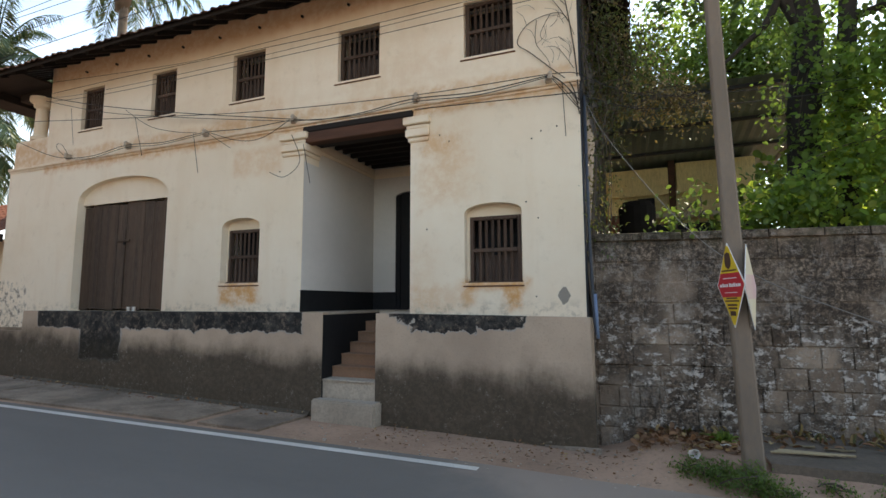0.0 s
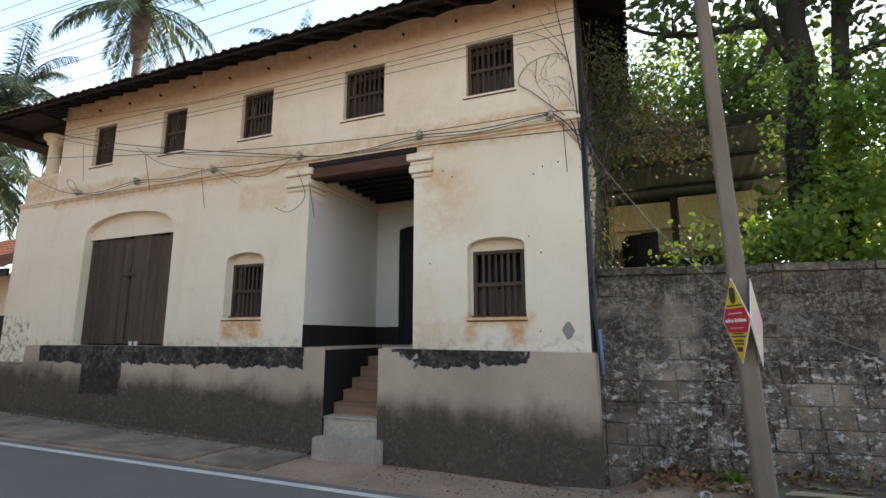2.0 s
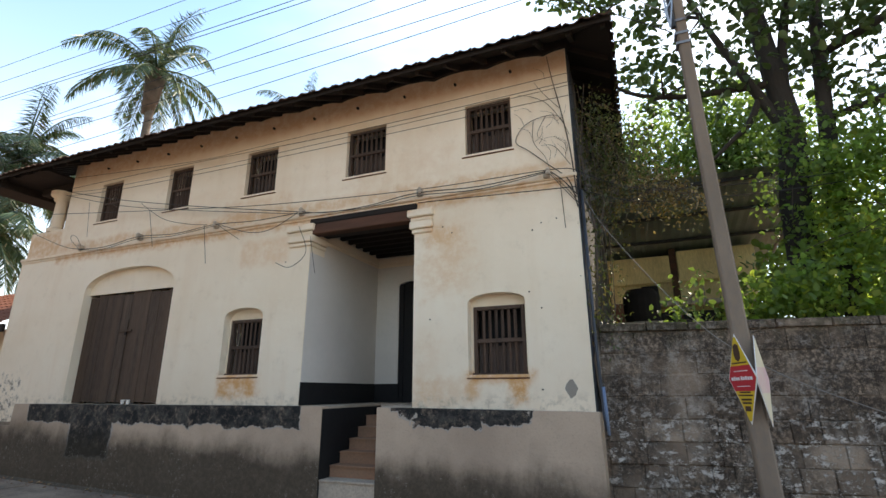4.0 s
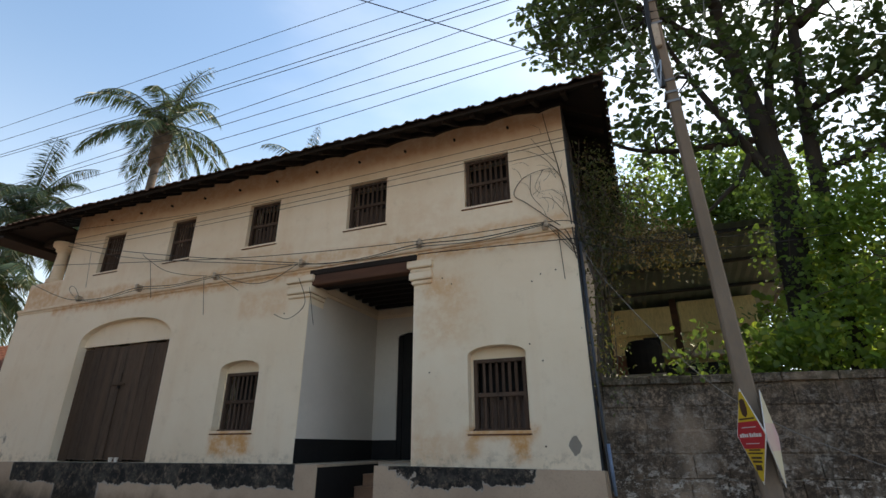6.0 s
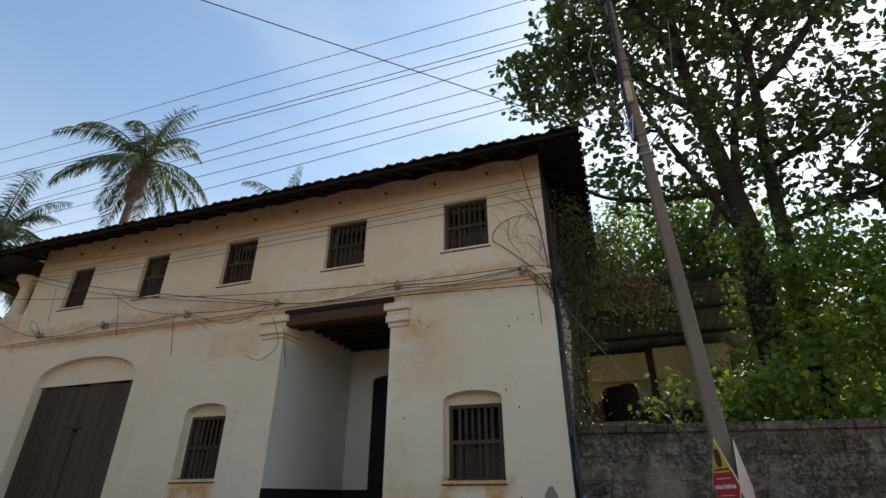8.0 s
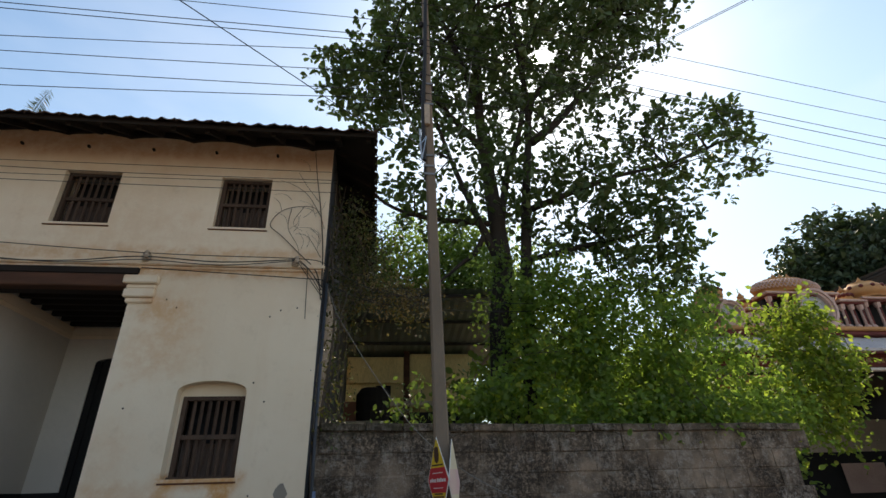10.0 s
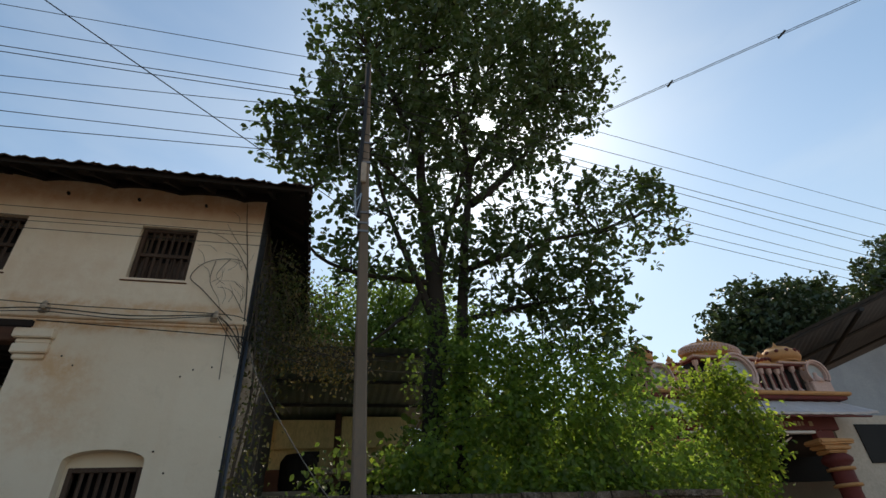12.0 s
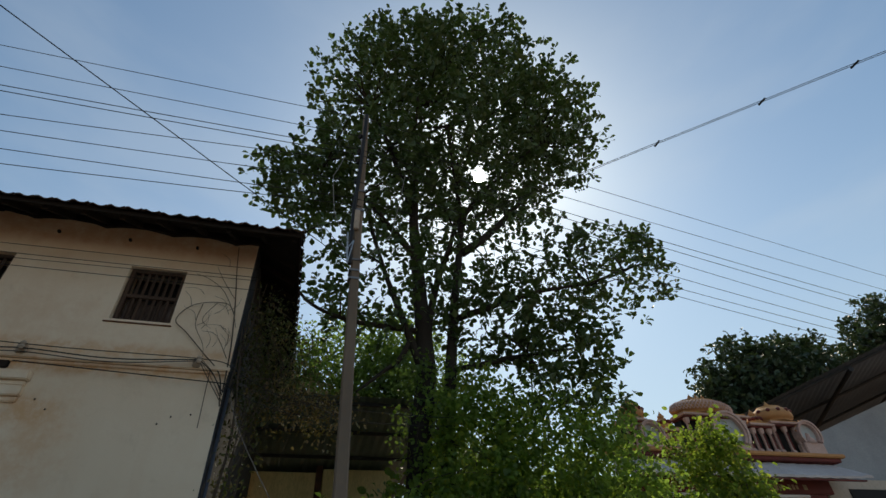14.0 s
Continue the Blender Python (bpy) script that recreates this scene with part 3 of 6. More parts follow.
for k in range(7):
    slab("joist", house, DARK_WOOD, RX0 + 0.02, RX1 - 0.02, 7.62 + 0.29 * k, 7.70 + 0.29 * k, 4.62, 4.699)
bm = bmesh.new()
box(bm, RX0 - 0.02, RX1 + 0.04, 6.965, 7.16, 4.46, 4.65, 0.012)
part("lintel", bm, BEAM_WOOD, house, "red-brown timber beam over the porch")
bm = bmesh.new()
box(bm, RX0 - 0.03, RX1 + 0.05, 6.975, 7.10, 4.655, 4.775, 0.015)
part("upper_lintel", bm, DARK_WOOD, house, "dark cracked timber over the beam")
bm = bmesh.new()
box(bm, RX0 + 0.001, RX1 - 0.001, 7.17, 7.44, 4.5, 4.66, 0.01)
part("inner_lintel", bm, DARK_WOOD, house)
bm = bmesh.new()
for z0, z1, d in ((4.40, 4.46, 0.02), (4.46, 4.60, 0.05)):
    box(bm, RX0, RX0 + d, 7.46, RY - 0.001, z0, z1)
    box(bm, RX0 + d + 0.001, RX1, RY - d, RY, z0, z1)
part("porch_cornice", bm, PLASTER, house)


def capital(x0, x1, zb, wrap):
    """Stepped plaster mouldings at the head of a pier, turned round its inner corner."""
    bm = bmesh.new()
    for z0, z1, d in ((0.0, 0.07, 0.035), (0.075, 0.20, 0.07), (0.205, 0.27, 0.055), (0.275, 0.40, 0.10)):
        if wrap > 0:
            box(bm, x0 - d * 0.5, x1 + d, FRONT - d, FRONT + 0.45, zb + z0, zb + z1, 0.012)
        else:
            box(bm, x0 - d, x1 + d * 0.5, FRONT - d, FRONT + 0.45, zb + z0, zb + z1, 0.012)
    return part("pier_capital", bm, PLASTER, house, "stepped plaster moulding at the pier head")


capital(-5.82, -5.38, 4.26, 1)
capital(-3.29, -2.98, 4.22, -1)

# stair
stair = empty("entrance_stair", (-4.3, 7.5, 0), "narrow cement stair with worn red oxide treads", "stair")
rises = [0.14, 0.41, 0.585, 0.765, 0.94, 1.11, 1.29]
bm = bmesh.new()
box(bm, -4.82, -3.68, 6.60, 6.84, -0.5, 0.125, 0.025)
for v in bm.verts:
    v.co += Vector((0.01 * noise.noise(v.co * 5), 0.008 * noise.noise(v.co * 7), 0.012 * noise.noise(v.co * 6 + Vector((3, 1, 0)))))
part("bottom_block", bm, CEMENT, stair, "pale cement block in front of the stair")
depth = 6.86
for i, z in enumerate(rises[1:]):
    bm = bmesh.new()
    box(bm, -4.783, -3.805, depth, depth + 0.6 if i < 5 else 8.74, z - 0.2 if i else -0.3, z - 0.03, 0.006)
    box(bm, -4.783, -3.805, depth - 0.02, depth + 0.5 if i < 5 else 8.74, z - 0.029, z, 0.008)
    part("tread", bm, CEMENT if i == 0 else STEP, stair)
    depth += 0.27

# windows
def window(name, x0, x1, z0, z1, back, bars, group, arched):
    """Dark wooden window: frame, rail, upright bars and boarded shutters behind."""
    w = empty(name, ((x0 + x1) / 2, FRONT + back, z0), "dark weathered wooden window with upright bars and closed shutters", "window", group, "structure")
    m = 0.045 if arched else 0.01
    a, b, y = x0 + m, x1 - m, FRONT + back
    t = 0.055
    slab("jamb", w, OLD_WOOD, a, a + t, y, y + 0.09, z0, z1, bevel=0.006)
    slab("jamb", w, OLD_WOOD, b - t, b, y, y + 0.09, z0, z1, bevel=0.006)
    slab("head", w, OLD_WOOD, a + t, b - t, y, y + 0.09, z1 - t, z1, bevel=0.006)
    slab("sill", w, OLD_WOOD, a - 0.02, b + 0.02, y - 0.03, y + 0.09, z0 - 0.04, z0 + 0.03, bevel=0.006)
    mid = (z0 + z1) / 2 - 0.01
    slab("rail", w, OLD_WOOD, a + t, b - t, y + 0.005, y + 0.06, mid - 0.03, mid + 0.03, bevel=0.006)
    step = (b - a - 2 * t) / (bars + 1)
    for k in range(bars):
        x = a + t + step * (k + 1)
        bm = bmesh.new()
        for lo, hi in ((z0 + 0.03, mid - 0.03), (mid + 0.03, z1 - t)):
            vs = box(bm, x - 0.017, x + 0.017, y + 0.02, y + 0.054, lo, hi)
            bmesh.ops.rotate(bm, verts=vs, cent=(x, y + 0.037, 0), matrix=Matrix.Rotation(radians(45), 3, "Z"))
        part("bar", bm, OLD_WOOD, w)
    # black sheet stands in for the unlit room behind the shutters
    slab("dark_room", w, BLACK_PAINT_AND_SHADE, a, b, y + 0.32, y + 0.34, z0, z1)
    n = 5
    gap = (b - a - 2 * t) / n
    for k in range(n):
        s = 0.01 * ((k * 7) % 3)
        # the upper shutters stand open; only the short lower ones are shut
        top = mid - 0.02 + 0.05 * ((k * 5 + int(abs(x0))) % 3 - 1)
        slab("shutter_board", w, SHUTTER_WOOD, a + t + gap * k + 0.006, a + t + gap * (k + 1) - 0.006, y + 0.10 + s, y + 0.12 + s, z0 + 0.03, top)
    if arched:
        bm = bmesh.new()
        pts = [(x1, z1)] + arch(x0, x1, GROUND_WINDOWS[0][3] if x0 > -5 else GROUND_WINDOWS[1][3], 0.15 if x0 > -5 else 0.17)[::1] + [(x0, z1)]
        prism(bm, pts, y + 0.03, y + 0.2)
        part("arch_infill", bm, PLASTER, w, "plastered arch over the window head")
        for xa, xb in ((x0, a), (b, x1)):
            slab("plaster_jamb", w, PLASTER, xa, xb, y + 0.02, y + 0.2, z0, z1)
        slab("tile_sill", w, RUST_SILL, x0 - 0.02, x1 + 0.02, FRONT - 0.012, y + 0.1, z0 - 0.062, z0 - 0.042, bevel=0.004, label="thin worn clay tile sill")
    else:
        slab("tile_sill", w, RUST_SILL, x0 - 0.06, x1 + 0.03, FRONT - 0.008, y + 0.1, z0 - 0.060, z0 - 0.042, bevel=0.004, label="thin worn clay tile sill")
    return w


for i, (a, b, c, d) in enumerate(UP_WINDOWS):
    window("window_%d" % (i + 1), a, b, c, d, 0.09, 6, "upper windows", False)
for i, (a, b, c, d, r) in enumerate(GROUND_WINDOWS):
    window("window_%d" % (i + 6), a, b, c, d - 0.03, 0.14, 6, "lower windows", True)

# the wide boarded door under its arch
door = empty("door_1", (-10, 7.17, 1.48), "wide grey-brown boarded double door under a plastered arch", "door", kind="structure")
bm = bmesh.new()
prism(bm, [(-8.68, 3.80)] + arch(-11.42, -8.68, 3.83, 0.49) + [(-11.42, 3.80)], 7.13, 7.30)
part("tympanum", bm, PLASTER, door, "plastered arch above the door")
n_board = 10
x = -11.40
for k in range(n_board):
    wdt = 2.70 / n_board
    slab("plank", door, DOOR_WOOD, x + 0.0015, x + wdt - 0.0015, 7.17 + 0.003 * (k % 3), 7.22, 1.50 + 0.012 * ((k * 5) % 3), 3.75 + 0.02 * ((k * 7) % 4), bevel=0.002)
    x += wdt
slab("door_head", door, DOOR_WOOD, -11.41, -8.69, 7.16, 7.24, 3.80, 3.828)
slab("meeting_strip", door, DOOR_WOOD, -10.075, -10.045, 7.155, 7.168, 1.52, 3.2, bevel=0.004)
latch = slab("latch_bar", door, DOOR_WOOD, -10.30, -9.90, 7.14, 7.166, 2.94, 2.985, bevel=0.008)
slab("staple", latch, DARK_WOOD, -10.08, -10.03, 7.13, 7.165, 2.87, 2.93, bevel=0.006)
for i in range(2):
    bm = bmesh.new()
    lathe(bm, [(0.0, 0.0), (0.03, 0.0), (0.04, 0.085), (0.034, 0.085), (0.028, 0.01), (0, 0.01)], (-9.72 + 0.15 * i, 7.09, PLINTH_TOP), 12)
    thing("paper_cup", bm, WHITEWASH, "white paper cup standing on the door step", "cup", "cups on the step")

# verandah corner at the far end: low parapet and round column
ver = empty("verandah", (-13.35, 7.3, 4.87), "open corner verandah with a plastered column and parapet", "verandah")
bm = bmesh.new()
box(bm, -13.95, -12.70, 7.03, 7.30, 4.875, 5.55, 0.02)
part("parapet", bm, PLASTER, ver)
bm = bmesh.new()
lathe(bm, [(0.0, 5.55), (0.2, 5.55), (0.2, 5.64), (0.14, 5.68), (0.125, 6.35), (0.18, 6.40), (0.18, 6.46), (0.26, 6.52), (0.26, 6.62), (0.0, 6.62)], (-13.33, 7.2, 0), 18)
part("column", bm, PLASTER, ver, smooth=False)
slab("verandah_beam", ver, DARK_WOOD, -14.05, -12.70, 7.08, 7.32, 6.62, 6.80, bevel=0.01)

# wavy dark plate: the eave's shade on the wall made as a shape
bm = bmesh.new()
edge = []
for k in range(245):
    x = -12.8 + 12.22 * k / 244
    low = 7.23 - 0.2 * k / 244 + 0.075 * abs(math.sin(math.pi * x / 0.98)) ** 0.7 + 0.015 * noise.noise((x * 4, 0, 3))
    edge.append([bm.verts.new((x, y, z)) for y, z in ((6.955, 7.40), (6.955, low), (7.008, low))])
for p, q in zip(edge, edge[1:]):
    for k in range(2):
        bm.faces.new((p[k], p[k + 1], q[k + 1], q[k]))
part("wall_plate", bm, DARK_WOOD, house, "dark timber wall plate that also stands in for eave shade")
# dark boards and an added back put the verandah's unlit inside into colour
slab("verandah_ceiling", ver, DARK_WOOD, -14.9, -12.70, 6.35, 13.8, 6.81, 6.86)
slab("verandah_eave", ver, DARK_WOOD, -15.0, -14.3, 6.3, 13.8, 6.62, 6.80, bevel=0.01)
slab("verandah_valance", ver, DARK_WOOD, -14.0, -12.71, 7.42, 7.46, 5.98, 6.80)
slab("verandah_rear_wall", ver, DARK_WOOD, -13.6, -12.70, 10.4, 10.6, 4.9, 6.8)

# roof
EY, EZ, RIDGE_Y, RIDGE_Z = 6.18, 6.83, 10.7, 9.45
roof = empty("tiled_roof", (-7, 10.7, 7), "pitched roof of blackened clay tiles on dark timbers", "roof", kind="structure")
slope = (RIDGE_Z - EZ) / (RIDGE_Y - EY)


def roof_z(y):
    return EZ + (y - EY) * slope if y < RIDGE_Y else RIDGE_Z - (y - RIDGE_Y) * slope


SIDE_X = 0.10
HIP_X = SIDE_X - (RIDGE_Y - EY)
SIX = ((0, 1, 3, 2), (4, 6, 7, 5), (0, 4, 5, 1), (2, 3, 7, 6), (0, 2, 6, 4), (1, 5, 7, 3))


def hexa(bm, corners):
    v = [bm.verts.new(p) for p in corners]
    for q in SIX:
        bm.faces.new([v[i] for i in q])


def sheet(bm, pts, t=0.04):
    """A sloping board of any outline, t thick."""
    a = [bm.verts.new(p) for p in pts]
    b = [bm.verts.new((p[0], p[1], p[2] - t)) for p in pts]
    bm.faces.new(a)
    bm.faces.new(b[::-1])
    for i in range(len(a)):
        j = (i + 1) % len(a)
        bm.faces.new((a[j], a[i], b[i], b[j]))


# the roof is hipped at the near end and runs on to the far end
FAR_Y = 2 * RIDGE_Y - EY
# boards and rafters keep the soffit's deep shade in their dark tone
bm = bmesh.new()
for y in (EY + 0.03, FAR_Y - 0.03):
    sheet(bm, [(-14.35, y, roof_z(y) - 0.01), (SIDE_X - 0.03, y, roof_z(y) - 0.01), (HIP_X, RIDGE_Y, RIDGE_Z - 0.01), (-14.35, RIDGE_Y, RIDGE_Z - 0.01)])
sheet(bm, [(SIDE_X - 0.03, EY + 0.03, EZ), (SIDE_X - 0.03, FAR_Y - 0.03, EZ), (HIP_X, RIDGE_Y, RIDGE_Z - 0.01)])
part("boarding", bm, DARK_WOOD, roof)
for k in range(30):
    x = -14.2 + 14.2 * k / 29
    bm = bmesh.new()
    top = min(8.2, EY + 0.3 + max(0.0, SIDE_X - x))
    hexa(bm, [(x + dx, y, roof_z(y) - 0.055 + dz) for dx in (-0.035, 0.035) for y in (EY + 0.08, top) for dz in (-0.10, 0.0)])
    part("rafter", bm, DARK_WOOD, roof)
for k in range(14):
    y = 7.1 + 0.5 * k
    bm = bmesh.new()
    hexa(bm, [(x, y + dy, EZ + (SIDE_X - x) * slope - 0.055 + dz) for dy in (-0.035, 0.035) for x in (SIDE_X - 0.08, -0.75) for dz in (-0.10, 0.0)])
    part("rafter", bm, DARK_WOOD, roof)
bm = bmesh.new()
hexa(bm, [(x, EY + dy, EZ - 0.01 + dz) for x in (-14.35, SIDE_X) for dy in (0.0, 0.028) for dz in (-0.07, 0.0)])
part("eave_board", bm, DARK_WOOD, roof, "dark timber eave board")
bm = bmesh.new()
hexa(bm, [(SIDE_X + dx, y, EZ - 0.01 + dz) for dx in (-0.028, 0.0) for y in (EY + 0.03, FAR_Y) for dz in (-0.07, 0.0)])
part("eave_board", bm, DARK_WOOD, roof)
bm = bmesh.new()
for ya, yb in ((EY, RIDGE_Y), (RIDGE_Y, FAR_Y)):
    hexa(bm, [(x, y, roof_z(y) + dz) for x in (-14.35, -14.322) for y in (ya, yb) for dz in (-0.22, 0.0)])
part("barge_board", bm, DARK_WOOD, roof)


def tile_mesh():
    """One clay tile with its rolled edge, lying up the slope."""
    bm = bmesh.new()
    prof = [(-0.115, 0.0), (-0.085, 0.028), (-0.05, 0.034), (-0.015, 0.016), (0.02, 0.006), (0.06, 0.006), (0.095, 0.02), (0.12, 0.03)]
    a = [bm.verts.new((x, 0, z)) for x, z in prof]
    b = [bm.verts.new((x, 0.40, z - 0.02)) for x, z in prof]
    c = [bm.verts.new((x, 0, z - 0.018)) for x, z in prof]
    for i in range(len(prof) - 1):
        bm.faces.new((a[i], a[i + 1], b[i + 1], b[i]))
        bm.faces.new((c[i + 1], c[i], a[i], a[i + 1])[::-1])
    me = bpy.data.meshes.new("tile")
    bm.to_mesh(me)
    bm.free()
    me.materials.append(TILE)
    return me


TILE_MESH = tile_mesh()
rng = random.Random(5)
ang = math.atan(slope)
inv = roof.matrix_basis.inverted()
for row in range(2):
    for k in range(63):
        x = -14.28 + 0.2305 * k
        y = EY - 0.07 + 0.30 * row
        ob = new("roof_tile", TILE_MESH)
        ob.parent = roof
        ob.matrix_basis = inv @ Matrix.Translation((x + rng.uniform(-.008, .008), y + rng.uniform(-.02, .02), roof_z(y) + 0.012 + 0.02 * row)) @ Matrix.Rotation(ang + rng.uniform(-.02, .02), 4, "X") @ Matrix.Rotation(rng.uniform(-.02, .02), 4, "Z")
for k in range(36):
    y = EY + 0.25 + 0.2305 * k
    ob = new("roof_tile", TILE_MESH)
    ob.parent = roof
    ob.matrix_basis = inv @ Matrix.Translation((SIDE_X + 0.03, y + rng.uniform(-.008, .008), EZ - 0.02)) @ Matrix.Rotation(radians(90), 4, "Z") @ Matrix.Rotation(ang + rng.uniform(-.02, .02), 4, "X")
bm = bmesh.new()
for row in range(2, 15):
    y = EY - 0.07 + 0.30 * row
    prof = [(-0.115, 0.0), (-0.06, 0.034), (-0.015, 0.014), (0.06, 0.006), (0.1155, 0.03)]
    xs = [(-14.28 + 0.2305 * k + x, z) for k in range(63) for x, z in prof if -14.28 + 0.2305 * k < SIDE_X - (y - EY) - 0.1]
    a = [bm.verts.new((x, y, roof_z(y) + 0.03 + z)) for x, z in xs]
    b = [bm.verts.new((x, y + 0.33, roof_z(y + 0.33) + 0.012 + z)) for x, z in xs]
    for i in range(len(xs) - 1):
        bm.faces.new((a[i], a[i + 1], b[i + 1], b[i]))
part("upper_tiles", bm, TILE, roof)
bm = bmesh.new()
bm.faces.new([bm.verts.new(p) for p in ((-14.35, RIDGE_Y, RIDGE_Z + 0.01), (HIP_X, RIDGE_Y, RIDGE_Z + 0.01), (SIDE_X, FAR_Y, EZ + 0.02), (-14.35, FAR_Y, EZ + 0.02))])
bm.faces.new([bm.verts.new(p) for p in ((SIDE_X, EY + 0.3, EZ + 0.03), (SIDE_X, FAR_Y, EZ + 0.03), (HIP_X, RIDGE_Y, RIDGE_Z + 0.02))])
part("rear_tiles", bm, TILE, roof)

# ---- things beyond the house ----
def wire(name, pts, radius, material, label, category="cable", sag=0.0, parent=None, n=14, group=""):
    """A cable that hangs from point to point."""
    line = []
    for a, b in zip(pts, pts[1:]):
        a, b = Vector(a), Vector(b)
        for i in range(n):
            t = i / n
            line.append(a.lerp(b, t) - Vector((0, 0, sag * 4 * t * (1 - t))))
    line.append(Vector(pts[-1]))
    bm = bmesh.new()
    tube(bm, line, radius, 5)
    if parent:
        return part(name, bm, material, parent, label)
    return thing(name, bm, material, label, category, group)


# utility pole: square tapered concrete
pole = empty("utility_pole", (1.08, 6.2, ground_z(1.08, 6.2)), "weathered square concrete utility pole leaning slightly", "utility pole")
bm = bmesh.new()
rings = []
for z, x, h in ((-0.35, 1.105, 0.098), (1.8, 1.045, 0.088), (5.2, 0.985, 0.072), (7.4, 0.955, 0.064), (10.1, 0.93, 0.055)):
    c = 0.02
    rings.append([bm.verts.new((x + a * h, 6.2 + b * h, z)) for a, b in ((-1, -1 + c / h), (-1 + c / h, -1), (1 - c / h, -1), (1, -1 + c / h), (1, 1 - c / h), (1 - c / h, 1), (-1 + c / h, 1), (-1, 1 - c / h))])
for a, b in zip(rings, rings[1:]):
    for k in range(8):
        bm.faces.new((a[k], a[(k + 1) % 8], b[(k + 1) % 8], b[k]))
bm.faces.new(rings[-1])
part("shaft", bm, POLE, pole)
slab("cable_box", pole, CEMENT, 0.87, 0.97, 6.07, 6.13, 7.0, 7.42, bevel=0.01, label="pale cable box strapped to the pole")
for z in (6.05, 6.2, 6.4, 7.45, 7.9):
    slab("strap", pole, METAL, 0.955 - 0.083, 0.955 + 0.083, 6.117, 6.283, z, z + 0.035)
for z in (7.56, 7.71, 8.13, 8.65, 8.9, 9.36):
    bm = bmesh.new()
    lathe(bm, [(0, z - 0.05), (0.03, z - 0.05), (0.045, z - 0.02), (0.03, z), (0.045, z + 0.02), (0.03, z + 0.05), (0, z + 0.06)], (0.85, 6.13, 0), 10)
    part("insulator", bm, CABLE, pole, "dark reel insulator")
wire("riser_cable", [(0.93, 6.08, 10.0), (0.90, 6.1, 8.4), (0.86, 6.09, 7.5), (0.86, 6.1, 6.9), (0.87, 6.1, 6.3)], 0.035, CABLE, "", sag=0.0, parent=pole)
BLUE = grainy("pale_blue_cable", (0.25, 0.36, 0.5), (0.4, 0.45, 0.5), 6.0, 0.5, 0.1)
wire("cable_coil", [(0.80, 6.09, 6.9), (0.83, 6.08, 6.3), (0.90, 6.08, 6.75), (0.80, 6.08, 6.6), (0.84, 6.08, 6.35)], 0.014, BLUE, "", sag=0.03, parent=pole)
WIREPALE = grainy("pale_grey_cable", (0.22, 0.21, 0.19), (0.17, 0.16, 0.15), 6.0, 0.6, 0.1)
wire("drop_cable", [(0.88, 6.1, 6.65), (0.55, 6.0, 7.2), (0.45, 5.95, 8.0), (0.6, 6.0, 8.6)], 0.006, WIREPALE, "", sag=0.05, parent=pole)
wire("drop_cable", [(0.88, 6.1, 6.55), (0.45, 6.0, 6.85), (0.30, 5.95, 6.9)], 0.006, WIREPALE, "", sag=0.05, parent=pole)
wire("drop_cable", [(0.99, 6.1, 6.4), (1.5, 6.1, 7.0), (1.75, 6.2, 8.6)], 0.006, WIREPALE, "", sag=0.1, parent=pole)

# the diamond notice boards tied to the pole
SIGN_Y = grainy("yellow_print", (0.75, 0.52, 0.03), (0.66, 0.45, 0.03), 4.0, 0.5, 0.05, c=(0.7, 0.48, 0.05))
SIGN_R = grainy("red_print", (0.55, 0.03, 0.04), (0.50, 0.03, 0.04), 4.0, 0.5, 0.05, c=(0.5, 0.04, 0.05))
SIGN_W = grainy("white_print", (0.78, 0.76, 0.74), (0.72, 0.7, 0.68), 4.0, 0.5, 0.05, c=(0.7, 0.66, 0.62))
SIGN_K = grainy("dark_print", (0.10, 0.05, 0.03), (0.08, 0.04, 0.03), 4.0, 0.5, 0.05)
SIGN_F = grainy("sun_bleached_yellow_print", (0.72, 0.60, 0.34), (0.74, 0.66, 0.48), 3.0, 0.5, 0.05, c=(0.7, 0.6, 0.5))
SIGN_P = grainy("pink_faded_print", (0.66, 0.36, 0.40), (0.75, 0.55, 0.45), 3.0, 0.5, 0.05, c=(0.7, 0.6, 0.5))


